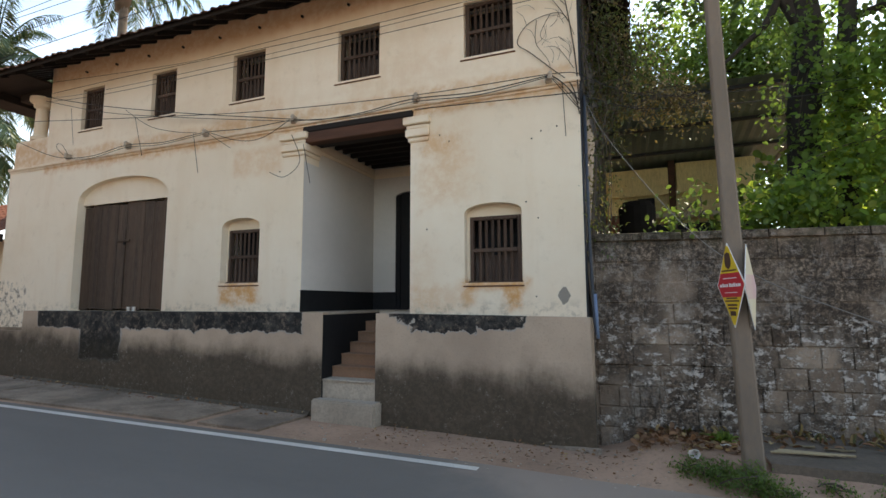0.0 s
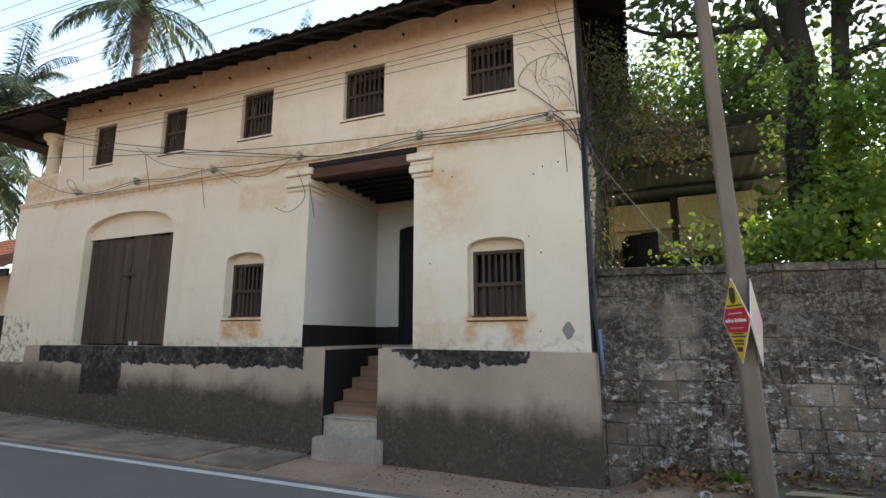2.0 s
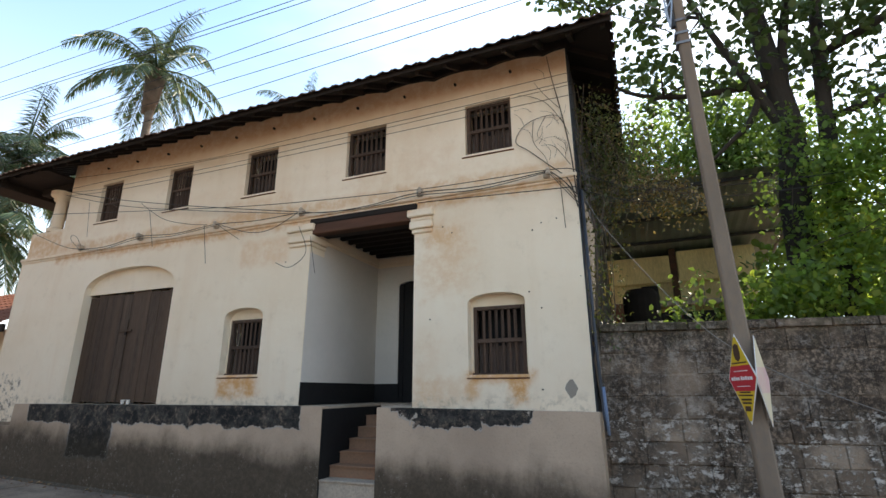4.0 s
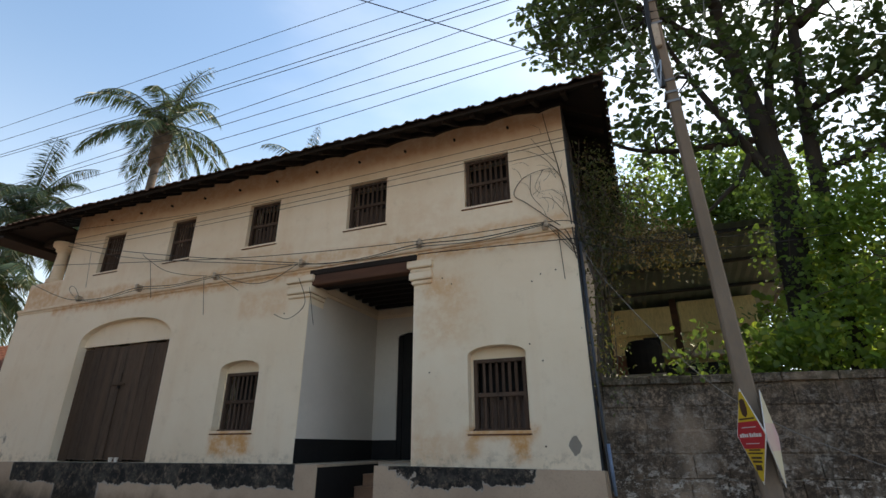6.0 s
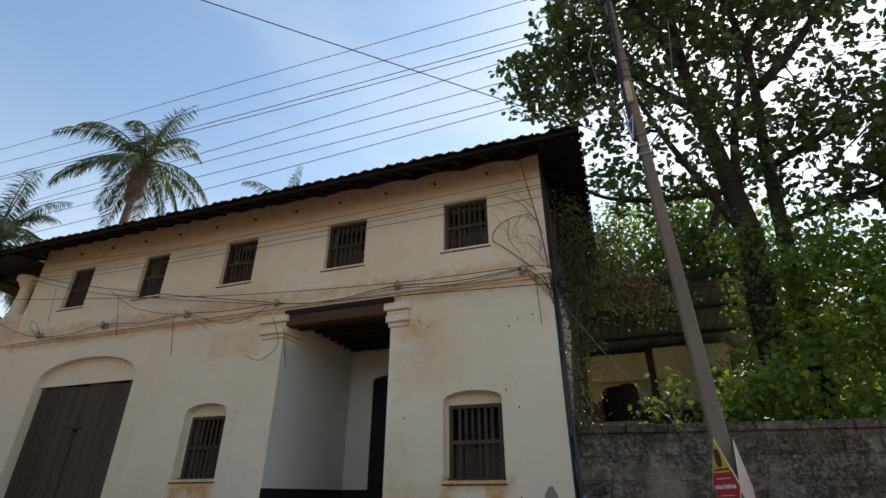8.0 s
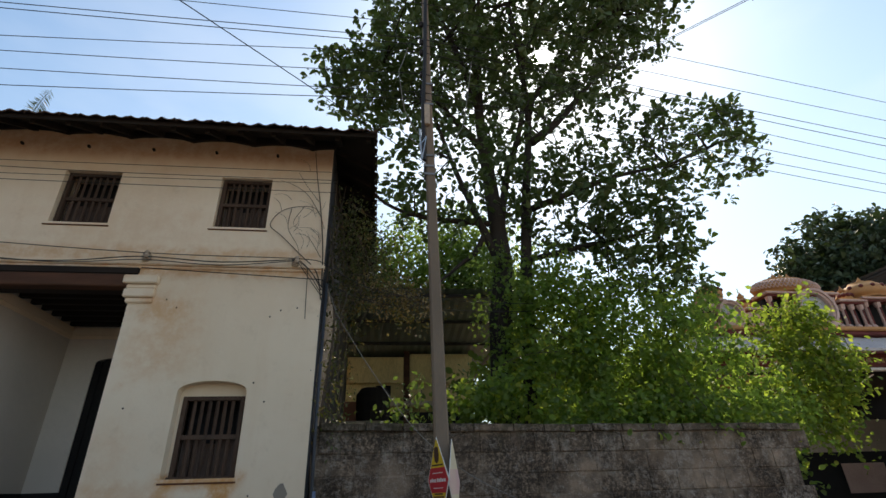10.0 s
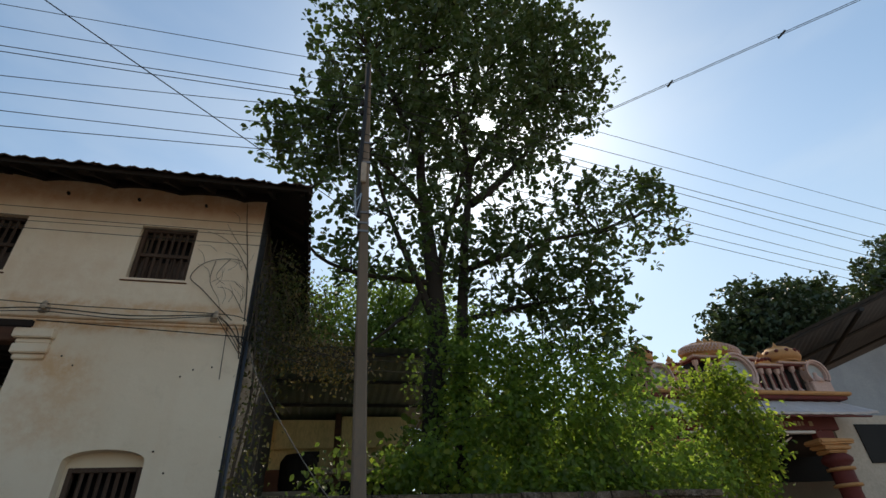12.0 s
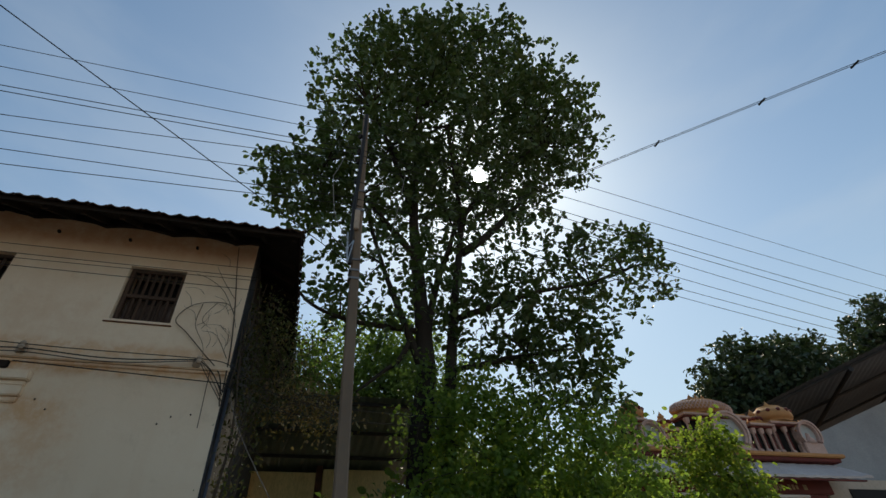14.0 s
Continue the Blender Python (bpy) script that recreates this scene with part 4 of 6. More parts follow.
def diamond_sign(at, turn, faded):
    """A flat diamond board, its face along local -y, tall axis up."""
    s = empty("notice_board", (0, 0, 0), "yellow and red diamond notice board tied to the pole", "sign")
    w, h = 0.27, 0.46

    def clip(z0, z1, k, y0, y1):
        pts = []
        for z in (z0, 0.0, z1) if z0 < 0 < z1 else (z0, z1):
            pts.append((w * k * (1 - abs(z) / h), z))
        out = [(x, z) for x, z in pts] + [(-x, z) for x, z in pts[::-1]]
        bm = bmesh.new()
        prism(bm, out, y0, y1)
        bmesh.ops.remove_doubles(bm, verts=bm.verts, dist=1e-5)
        return bm
    part("board", clip(-h, h, 1.0, 0, 0.006), SIGN_W, s)
    part("field", clip(-h * 0.93, h * 0.93, 0.93, -0.002, 0.0), SIGN_F if faded else SIGN_Y, s)
    part("band", clip(-0.13, 0.13, 0.93, -0.004, -0.0021), SIGN_P if faded else SIGN_R, s, "" if faded else "red band across the board")
    if not faded:
        bm = bmesh.new()
        lathe(bm, [(0.0, 0.0), (0.05, 0.03), (0.062, 0.09), (0.05, 0.17), (0.0, 0.19)], (-0.01, -0.003, 0.17), 14)
        for v in bm.verts:
            v.co.y = -0.003 + (v.co.y + 0.003) * 0.02
        part("emblem", bm, SIGN_K, s, "dark red shield shape")
        bm = bmesh.new()
        for x0, x1, z0, z1 in ((-0.205, -0.165, -0.02, 0.012), (-0.155, -0.125, -0.02, 0.02), (-0.115, -0.085, -0.02, 0.012), (-0.075, -0.045, -0.02, 0.012), (-0.02, 0.01, -0.02, 0.02), (0.02, 0.05, -0.02, 0.012), (0.06, 0.09, -0.02, 0.02), (0.10, 0.135, -0.02, 0.012), (0.145, 0.19, -0.02, 0.012), (-0.13, 0.13, 0.07, 0.078), (-0.12, 0.12, -0.085, -0.078)):
            box(bm, x0, x1, -0.006, -0.0041, z0, z1)
        tagged(part("lettering", bm, SIGN_W, s), kind="stuff")
        bm = bmesh.new()
        for x0, x1, z0, z1 in ((-0.14, 0.14, 0.15, 0.165), (-0.1, 0.1, -0.15, -0.135), (-0.13, 0.13, -0.18, -0.165), (-0.09, 0.09, -0.225, -0.205), (-0.08, 0.08, -0.26, -0.24), (-0.05, 0.05, -0.33, -0.28)):
            box(bm, x0, x1, -0.006, -0.0021, z0, z1)
        tagged(part("small_print", bm, SIGN_K, s), kind="stuff")
    s.matrix_basis = at @ Matrix.Rotation(radians(turn), 4, "Z")
    return s


diamond_sign(Matrix.Translation((0.975, 6.08, 1.82)) @ Matrix.Rotation(radians(-2), 4, "Y"), -70, False)
diamond_sign(Matrix.Translation((1.165, 6.10, 1.80)) @ Matrix.Rotation(radians(-2), 4, "Y"), 68, True)

# overhead lines along the road
for z, zl, zr, sag, r in ((9.93, 10.7, 10.6, 0.06, 0.0065), (9.36, 10.3, 9.9, 0.10, 0.0065), (8.98, 9.9, 9.2, 0.22, 0.0075), (8.83, 9.9, 8.85, 0.24, 0.0075),
                          (8.65, 8.3, 8.4, 0.42, 0.0065), (8.13, 8.6, 8.05, 0.38, 0.0065), (7.71, 8.0, 7.6, 0.24, 0.0065), (7.56, 7.3, 7.4, 0.34, 0.0065)):
    wire("overhead_line", [(-30, 6.15, zl), (0.85, 6.12, z), (30, 10.4, zr)], r, CABLE, "thin dark overhead line strung between poles", "overhead line", sag, group="overhead lines")
wire("overhead_line", [(1.04, 7.5, 7.26), (-9.4, -0.4, 8.7)], 0.008, CABLE, "thin dark service line crossing the road", "overhead line", 0.0)
for d in (0.0, 0.14):
    wire("twin_line", [(1.2, 10.6 + d, 9.55 + d * 0.4), (17, -4.8 + d, 9.75 + d * 0.4)], 0.0065, CABLE, "twin dark line with spacers crossing the road", "overhead line", 0.0, group="twin lines")
for t in (0.36, 0.45, 0.52, 0.60):
    bm = bmesh.new()
    c = Vector((1.2, 10.65, 9.57)).lerp(Vector((17, -4.75, 9.77)), t)
    box(bm, c.x - 0.014, c.x + 0.014, c.y - 0.06, c.y + 0.11, c.z - 0.018, c.z + 0.022, 0.006)
    thing("line_spacer", bm, CABLE, "small black spacer clipped on the twin line", "spacer", "line spacers")

def curved(pts, n=5):
    """A smooth line through the given points."""
    P = [Vector(q) for q in pts]
    P = [P[0]] + P + [P[-1]]
    out = []
    for i in range(1, len(P) - 2):
        a, b, c, d = P[i - 1:i + 3]
        for k in range(n):
            t = k / n
            out.append(0.5 * ((2 * b) + (c - a) * t + (2 * a - 5 * b + 4 * c - d) * t * t + (3 * b - a - 3 * c + d) * t ** 3))
    return out + [P[-2]]


wire("stay_wire", curved([(-0.55, 7.1, 4.55), (-0.26, 7.05, 3.92), (0.62, 7.05, 2.66), (1.38, 7.06, 1.98), (2.35, 7.10, 1.50), (3.6, 7.45, 1.05), (5.0, 7.92, 0.7)]), 0.006, WIREPALE, "slack grey stay wire hanging across the block wall", "wire", 0.0, n=3)

# cables and clamps on the house front
CLAMP_X = [(-1.04, 4.88), (-3.17, 4.91), (-5.58, 4.90), (-7.67, 4.92), (-9.85, 4.94), (-11.77, 4.91)]
for i, (x, z) in enumerate(CLAMP_X):
    c = empty("cable_clamp", (x, 6.95, z), "small cement and porcelain cable clamp on the ledge", "cable clamp", "cable clamps")
    slab("bracket", c, CEMENT, x - 0.05, x + 0.05, 6.90, 6.99, z - 0.06, z + 0.07, bevel=0.012)
    bm = bmesh.new()
    lathe(bm, [(0, -0.03), (0.03, -0.03), (0.042, 0.0), (0.03, 0.02), (0.042, 0.05), (0.02, 0.08), (0, 0.08)], (x + 0.03, 6.87, z), 10)
    part("knob", bm, CEMENT, c)
F = 6.86
FRONT_CABLES = [
    ([(-0.62, F, 4.86), (-1.04, F, 4.92), (-3.2, F, 4.95), (-6.23, F, 5.14), (-9.1, F, 5.44), (-13.31, F, 5.93)], 0.011, 0.02),
    ([(-1.04, F, 4.90), (-2.1, F, 4.83), (-3.2, F, 4.89), (-4.13, F, 4.80), (-5.0, F, 4.80), (-5.58, F, 4.90)], 0.014, 0.02),
    ([(-1.04, F, 4.88), (-2.1, F, 4.78), (-3.2, F, 4.84), (-4.3, F, 4.77), (-5.58, F, 4.86)], 0.011, 0.02),
    ([(-0.63, F, 4.58), (-0.79, F, 4.59), (-3.16, F, 4.71)], 0.013, 0.02),
    ([(-5.6, F, 4.90), (-8.29, F, 5.41), (-10.79, F, 5.95), (-12.6, F, 6.43)], 0.013, 0.02),
    ([(-5.6, F, 4.86), (-8.43, F, 5.34), (-10.56, F, 5.76), (-12.6, F, 6.33)], 0.010, 0.02),
    ([(-5.6, F, 4.88), (-6.6, F, 4.86), (-7.65, F, 4.92), (-8.7, F, 4.86), (-9.8, F, 4.93), (-10.8, F, 4.82), (-11.72, F, 4.87), (-12.43, F, 5.04), (-13.63, F, 5.5)], 0.012, 0.02),
    ([(-7.65, F, 4.89), (-8.8, F, 4.82), (-9.8, F, 4.88), (-10.9, F, 4.77), (-11.72, F, 4.86)], 0.010, 0.02),
    ([(-7.45, F, 4.88), (-6.72, F, 4.64), (-6.18, F, 4.64), (-5.62, F, 4.88)], 0.010, 0.02),
    ([(-9.88, F, 5.71), (-9.58, F, 5.51), (-9.06, F, 5.22), (-8.38, F, 5.03), (-7.83, F, 4.94)], 0.009, 0.02),
    ([(-9.58, F, 5.51), (-9.43, 6.95, 4.69)], 0.008, 0.0),
    ([(-11.67, F, 6.02), (-11.66, 6.95, 5.19)], 0.006, 0.0),
    ([(-7.91, F, 4.94), (-7.84, 6.95, 4.16)], 0.009, 0.0),
    ([(-7.53, F, 4.89), (-7.03, 6.94, 4.56)], 0.008, 0.0),
    ([(-11.79, F, 4.93), (-12.06, F, 5.13), (-12.05, F, 5.24), (-11.87, F, 5.17), (-11.66, F, 4.94)], 0.008, 0.02),
    ([(-0.5, F, 6.52), (-6.36, F, 6.46), (-8.41, F, 6.46), (-12.5, F, 6.76)], 0.007, 0.02),
    ([(-0.5, F, 6.36), (-4.58, F, 6.33), (-9.44, F, 6.45), (-12.5, F, 6.48)], 0.008, 0.02),
    ([(-0.5, F, 6.30), (-6.2, F, 6.22), (-11.0, F, 6.28), (-12.5, F, 6.40)], 0.007, 0.02),
    ([(-0.5, F, 6.12), (-6.2, F, 6.12), (-10.5, F, 6.17), (-12.5, F, 6.30)], 0.008, 0.02),
    ([(-0.62, F, 4.86), (0.3, 7.4, 4.6), (3.2, 8.6, 4.9)], 0.010, 0.05),
    ([(-0.63, F, 4.58), (0.3, 7.4, 4.4), (3.2, 8.6, 4.75)], 0.010, 0.05),
    ([(-1.0, F, 4.90), (-0.8, F, 4.72), (-0.6, F, 4.45)], 0.010, 0.02),
    ([(-1.0, F, 4.88), (-0.85, F, 4.66), (-0.62, F, 4.34)], 0.009, 0.02),
    ([(-5.55, F, 4.6), (-5.35, 6.85, 4.1), (-5.7, 6.88, 3.86), (-6.05, 6.9, 3.98)], 0.009, 0.02),
    ([(-5.3, 6.87, 4.4), (-5.15, 6.88, 3.7)], 0.008, 0.0),
    ([(-0.85, 6.94, 4.8), (-0.82, 6.95, 4.0)], 0.009, 0.0),
]
for pts, r, sag in FRONT_CABLES:
    wire("wall_cable", curved(pts) if sag <= 0.03 and len(pts) > 2 else pts, r * 0.62, CABLE, "black electric cable slung along the house front", "cable", 0.0 if sag <= 0.03 else sag, n=4 if len(pts) > 2 and sag <= 0.03 else 14, group="house cables")
# small pegs in a row under the eave
for k in range(11):
    x = -1.54 - 0.99 * k
    bm = bmesh.new()
    box(bm, x - 0.018, x + 0.018, 6.96, 7.02, 6.87, 6.91, 0.006)
    thing("wall_peg", bm, DARK_WOOD, "short dark timber peg in the wall", "peg", "wall pegs")
for k, (x, z) in enumerate(((-2.62, 4.16), (-2.78, 4.28), (-3.0, 2.78), (-1.18, 4.14), (-1.32, 4.04), (-1.42, 3.1), (-1.25, 2.85), (-0.95, 4.18), (-1.3, 1.72), (-5.9, 4.0))):
    bm = bmesh.new()
    lathe(bm, [(0, -0.010), (0.009, -0.010), (0.011, 0.0), (0.009, 0.010), (0, 0.010)], (x, 6.995, z), 8)
    thing("wall_nail", bm, DARK_WOOD, "small rusty stub in the limewashed wall", "nail", "wall nails")
# drain pipe on the corner
bm = bmesh.new()
tube(bm, [(-0.56, 7.06, 4.6), (-0.55, 7.05, 2.4), (-0.52, 7.0, 1.4), (-0.5, 6.98, 1.2)], 0.022, 10)
thing("drain_pipe", bm, grainy("dark_blue_pipe", (0.06, 0.07, 0.09), (0.04, 0.045, 0.05), 4.0, 0.5, 0.1), "dark plastic pipe down the house corner", "pipe", smooth=True)
bm = bmesh.new()
tube(bm, [(-0.50, 6.99, 1.75), (-0.48, 6.97, 1.15)], 0.022, 8)
thing("pipe_end", bm, grainy("blue_pipe", (0.18, 0.25, 0.36), (0.15, 0.2, 0.3), 4.0, 0.5, 0.1), "short blue plastic pipe at the house corner", "pipe", smooth=True)

# small tiled house beyond the verandah
cot = empty("neighbour_house", (-17, 9, 0), "low cream house with a red tiled roof", "house")
slab("wall", cot, PLASTER, -19.5, -14.05, 7.6, 12, -0.6, 3.3)
bm = bmesh.new()
for row in range(9):
    y0, z0 = 6.9 + 0.3 * row, 3.35 + 0.17 * row
    xs = [-19.8 + 0.115 * k for k in range(51)]
    a = [bm.verts.new((x, y0, z0 + 0.03 * (k % 2))) for k, x in enumerate(xs)]
    b = [bm.verts.new((x, y0 + 0.32, z0 + 0.16 + 0.03 * (k % 2))) for k, x in enumerate(xs)]
    c = [bm.verts.new((x, y0, z0 - 0.03)) for x in xs]
    for i in range(len(xs) - 1):
        bm.faces.new((a[i], a[i + 1], b[i + 1], b[i]))
        bm.faces.new((c[i], c[i + 1], a[i + 1], a[i]))
part("roof", bm, REDTILE, cot, "red clay tile roof")
slab("roof_board", cot, DARK_WOOD, -19.8, -14.1, 6.95, 7.02, 3.12, 3.3)
slab("window", cot, DARK_WOOD, -16.2, -14.6, 7.55, 7.62, 0.9, 2.2)

# shed behind the compound wall
shed = empty("yellow_shed", (1.3, 15, 0), "stained yellow shed under a dark sheet roof", "shed")
slab("wall", shed, YELLOW, -1.4, 3.1, 15.06, 18, -0.6, 5.45)
slab("panel", shed, YELLOW, -0.62, 1.02, 14.9, 15.0, 4.64, 5.42, bevel=0.02)
slab("panel", shed, YELLOW, 1.22, 3.15, 14.9, 15.0, 4.64, 5.52, bevel=0.02)
slab("post", shed, BEAM_WOOD, 1.03, 1.2, 14.9, 15.05, 3.0, 5.6)
slab("ledge", shed, CEMENT, -1.4, 3.2, 14.7, 15.0, 3.95, 4.08, bevel=0.01)
# the shed's openings are black slabs, their inner shade put into colour
slab("opening", shed, BLACK_PAINT_AND_SHADE, 0.2, 0.65, 14.98, 15.01, 4.3, 4.58)
slab("opening", shed, BLACK_PAINT_AND_SHADE, -0.4, 3.1, 14.95, 15.01, 3.3, 3.8)
bm = bmesh.new()
ridges = [(-2.2 + 0.11 * k, 0.02 * (k % 2)) for k in range(56)]
a = [bm.verts.new((x, 11.3, 6.25 + d)) for x, d in ridges]
b = [bm.verts.new((x, 16.0, 5.45 + d)) for x, d in ridges]
for i in range(len(a) - 1):
    bm.faces.new((a[i], a[i + 1], b[i + 1], b[i]))
part("sheet_roof", bm, SHEET, shed, "dark corrugated sheet roof")
for y in (11.5, 12.9, 14.3):
    z = 6.25 - (y - 11.3) * 0.17
    slab("purlin", shed, CABLE, -2.2, 3.95, y, y + 0.06, z - 0.10, z - 0.02)
for x in (-1.9, 3.85):
    slab("roof_post", shed, METAL, x, x + 0.1, 11.5, 11.6, -0.6, 6.15)
bm = bmesh.new()
tube(bm, [(3.85, 11.55, 5.9), (3.1, 14.9, 4.7)], 0.05, 6)
part("strut", bm, METAL, shed)
slab("brick_stack", shed, REDTILE, -1.3, -0.3, 13.6, 14.2, 3.4, 3.9, bevel=0.01)
slab("stand", shed, CEMENT, -1.35, 0.6, 13.4, 14.3, -0.6, 3.39)
bm = bmesh.new()
lathe(bm, [(0, 3.4), (0.42, 3.4), (0.46, 3.6), (0.46, 4.1), (0.36, 4.25), (0, 4.3)], (0.15, 13.8, 0), 18)
part("dark_drum", bm, DARK_WOOD, shed, "dark covered drum beside the shed")


# ---- plants ----
def limb_points(a, b, rng, bend=0.12, n=6):
    a, b = Vector(a), Vector(b)
    L = (b - a).length
    side = Vector((rng.uniform(-1, 1), rng.uniform(-1, 1), rng.uniform(-0.3, 0.8))) * bend * L
    return [a.lerp(b, i / n) + side * math.sin(math.pi * i / n) + Vector((rng.uniform(-1, 1), rng.uniform(-1, 1), 0)) * 0.015 * L for i in range(n + 1)]


def blob_tree(name, trunk, limbs, blobs, count, per, size, material, seed, label, width=0.55, bark=None, spread=0.42, shell=0.45, gap=None, rosette=False):
    """A tree: a trunk and limbs as tapered tubes, and a crown of leaf sprays that fill lumpy blobs (centre, radii, share)."""
    bark = bark or BARK
    rng = np.random.default_rng(seed)
    pr = random.Random(seed)
    t = empty(name, trunk[0], label, "tree")
    bm = bmesh.new()
    tube(bm, trunk[:-1], trunk[-1], 10)
    part("trunk", bm, bark, t, smooth=True)
    cs = []
    total = sum(b[2] for b in blobs)
    for c, r, share in blobs:
        k = int(count * share / total)
        d = rng.normal(size=(k, 3))
        d /= np.linalg.norm(d, axis=1, keepdims=True)
        rad = shell + (1 - shell) * rng.random(k) ** 0.6
        lump = np.array([1.0 + 0.22 * noise.noise(Vector(v) * 2.3 + Vector((seed, 0, 0))) for v in d])
        cs.append(np.array(c) + d * np.array(r) * (rad * lump)[:, None])
    cs = np.concatenate(cs)
    for i, (a, b, r) in enumerate(limbs):
        bm = bmesh.new()
        pts = curved(a) if b is None else limb_points(a, b, pr)
        tube(bm, pts, [r * (1 - 0.7 * k / (len(pts) - 1)) for k in range(len(pts))], 8)
        part("limb", bm, bark, t, smooth=True)
    ends = [Vector(l[1]) for l in limbs if l[1]] + [Vector(l[0]).lerp(Vector(l[1]), 0.6) for l in limbs if l[1]] + [Vector(q) for l in limbs if not l[1] for q in l[0][2:]]
    bm = bmesh.new()
    for i in range(0, len(cs), max(1, len(cs) // 260)):
        p = Vector(cs[i])
        e = min(ends, key=lambda q: (q - p).length)
        if (e - p).length < 4:
            tube(bm, limb_points(e, p, pr, 0.15, 3), [0.035, 0.024, 0.015, 0.008], 4)
    tagged(part("twig_growth", bm, bark, t), kind="stuff")
    n = len(cs)
    base = np.repeat(cs, per, axis=0) + rng.normal(size=(n * per, 3)) * spread * 0.45
    ways = rng.normal(size=(n * per, 3)) + np.array([0, 0, -0.25])
    sizes = size * rng.uniform(0.6, 1.2, n * per)
    if rosette:
        # leaves stand out round the tip of each shoot
        axis = rng.normal(size=(n, 3)) * 0.55 + np.array([0, 0, 0.6])
        axis = np.repeat(axis / np.linalg.norm(axis, axis=1, keepdims=True), per, axis=0)
        out = rng.normal(size=(n * per, 3))
        out -= axis * np.sum(out * axis, axis=1, keepdims=True)
        out /= np.linalg.norm(out, axis=1, keepdims=True)
        ways = out + axis * rng.uniform(-0.35, 0.7, (n * per, 1))
        base = np.repeat(cs, per, axis=0) + axis * rng.uniform(-spread, spread, (n * per, 1)) + out * 0.02
    if gap:
        # an open shaft in the crown through which the sun breaks
        v = base - np.array(gap[0])
        off = np.linalg.norm(v - (v @ np.array(SUN))[:, None] * np.array(SUN), axis=1)
        base, ways, sizes = base[off > gap[1]], ways[off > gap[1]], sizes[off > gap[1]]
    tagged(under(leaves("crown", base, ways, sizes, material, rng, width, 0.3, 0.15, blunt=rosette), t), kind="stuff")
    return t


CROWN_BLOBS = [((3.95, 8.9, 14.3), (4.35, 3.0, 3.8), 1.05), ((6.7, 8.9, 14.7), (2.3, 2.2, 2.4), 0.24), ((4.3, 8.6, 17.0), (2.8, 2.0, 1.8), 0.2), ((1.9, 8.7, 16.0), (2.0, 1.8, 2.0), 0.18), ((-0.15, 8.8, 10.5), (1.35, 1.3, 1.1), 0.13), ((1.5, 9.0, 11.6), (2.1, 2.0, 1.9), 0.22), ((1.6, 9.3, 8.2), (2.4, 1.8, 1.5), 0.13), ((8.1, 9.2, 9.4), (1.9, 1.4, 1.4), 0.13), ((5.9, 9.1, 5.7), (1.9, 0.8, 0.7), 0.05), ((6.4, 9.2, 6.9), (1.35, 1.2, 1.3), 0.11), ((4.7, 9.4, 7.6), (1.7, 1.3, 1.3), 0.11), ((4.6, 9.3, 9.8), (2.5, 1.8, 1.9), 0.15)]
blob_tree("broadleaf_tree",
          [(2.75, 9.9, -0.3), (2.75, 9.7, 3.0), (2.78, 9.6, 4.85), (2.95, 9.6, 6.2), (2.80, 9.6, 8.3), (2.66, 9.6, 10.4), (2.70, 9.5, 12.4), (2.9, 9.4, 15.0), [0.32, 0.28, 0.25, 0.21, 0.17, 0.13, 0.10, 0.05]],
          [([(3.25, 10.0, -0.3), (3.35, 9.7, 4.0), (3.47, 9.6, 6.1), (3.70, 9.6, 8.3), (4.0, 9.6, 10.9), (3.7, 9.3, 14.5)], None, 0.19),
           ([(2.95, 9.6, 6.1), (3.0, 9.6, 7.3), (3.28, 9.6, 8.7), (3.78, 9.6, 10.4), (4.0, 9.2, 12.8)], None, 0.12),
           ([(2.95, 9.6, 6.0), (2.61, 9.6, 6.9), (2.24, 9.6, 7.9), (1.85, 9.5, 8.9), (1.2, 9.2, 10.8)], None, 0.12),
           ([(2.75, 9.6, 7.2), (1.8, 9.6, 7.25), (0.98, 9.6, 7.36), (0.17, 9.5, 7.7), (-0.5, 9.3, 8.6)], None, 0.075),
           ([(2.57, 9.6, 6.91), (2.31, 9.6, 6.43), (2.05, 9.6, 6.21), (1.74, 9.6, 5.93), (1.45, 9.6, 5.68)], None, 0.07),
           ((2.75, 9.6, 9.2), (0.2, 8.8, 11.3), 0.10), ((4.0, 9.6, 9.6), (6.2, 9.2, 12.5), 0.12), ((2.66, 9.6, 10.4), (1.2, 8.6, 13.8), 0.10), ((3.95, 9.6, 10.6), (6.6, 8.8, 13.8), 0.10),
           ((3.6, 9.7, 7.6), (7.4, 9.3, 8.9), 0.09), ((7.4, 9.3, 8.9), (9.2, 9.0, 9.7), 0.05), ((3.5, 9.6, 6.3), (6.6, 9.3, 7.0), 0.07), ((2.7, 9.5, 12.4), (3.4, 8.4, 16.6), 0.06)],
          CROWN_BLOBS,
          4800, 7, 0.185, LEAF_DARK, 11, "tall broadleaf tree with a dark dense crown against the sun", width=0.6, shell=0.35, spread=0.13, gap=((3.9, 7.7, 10.6), 0.3), rosette=True)

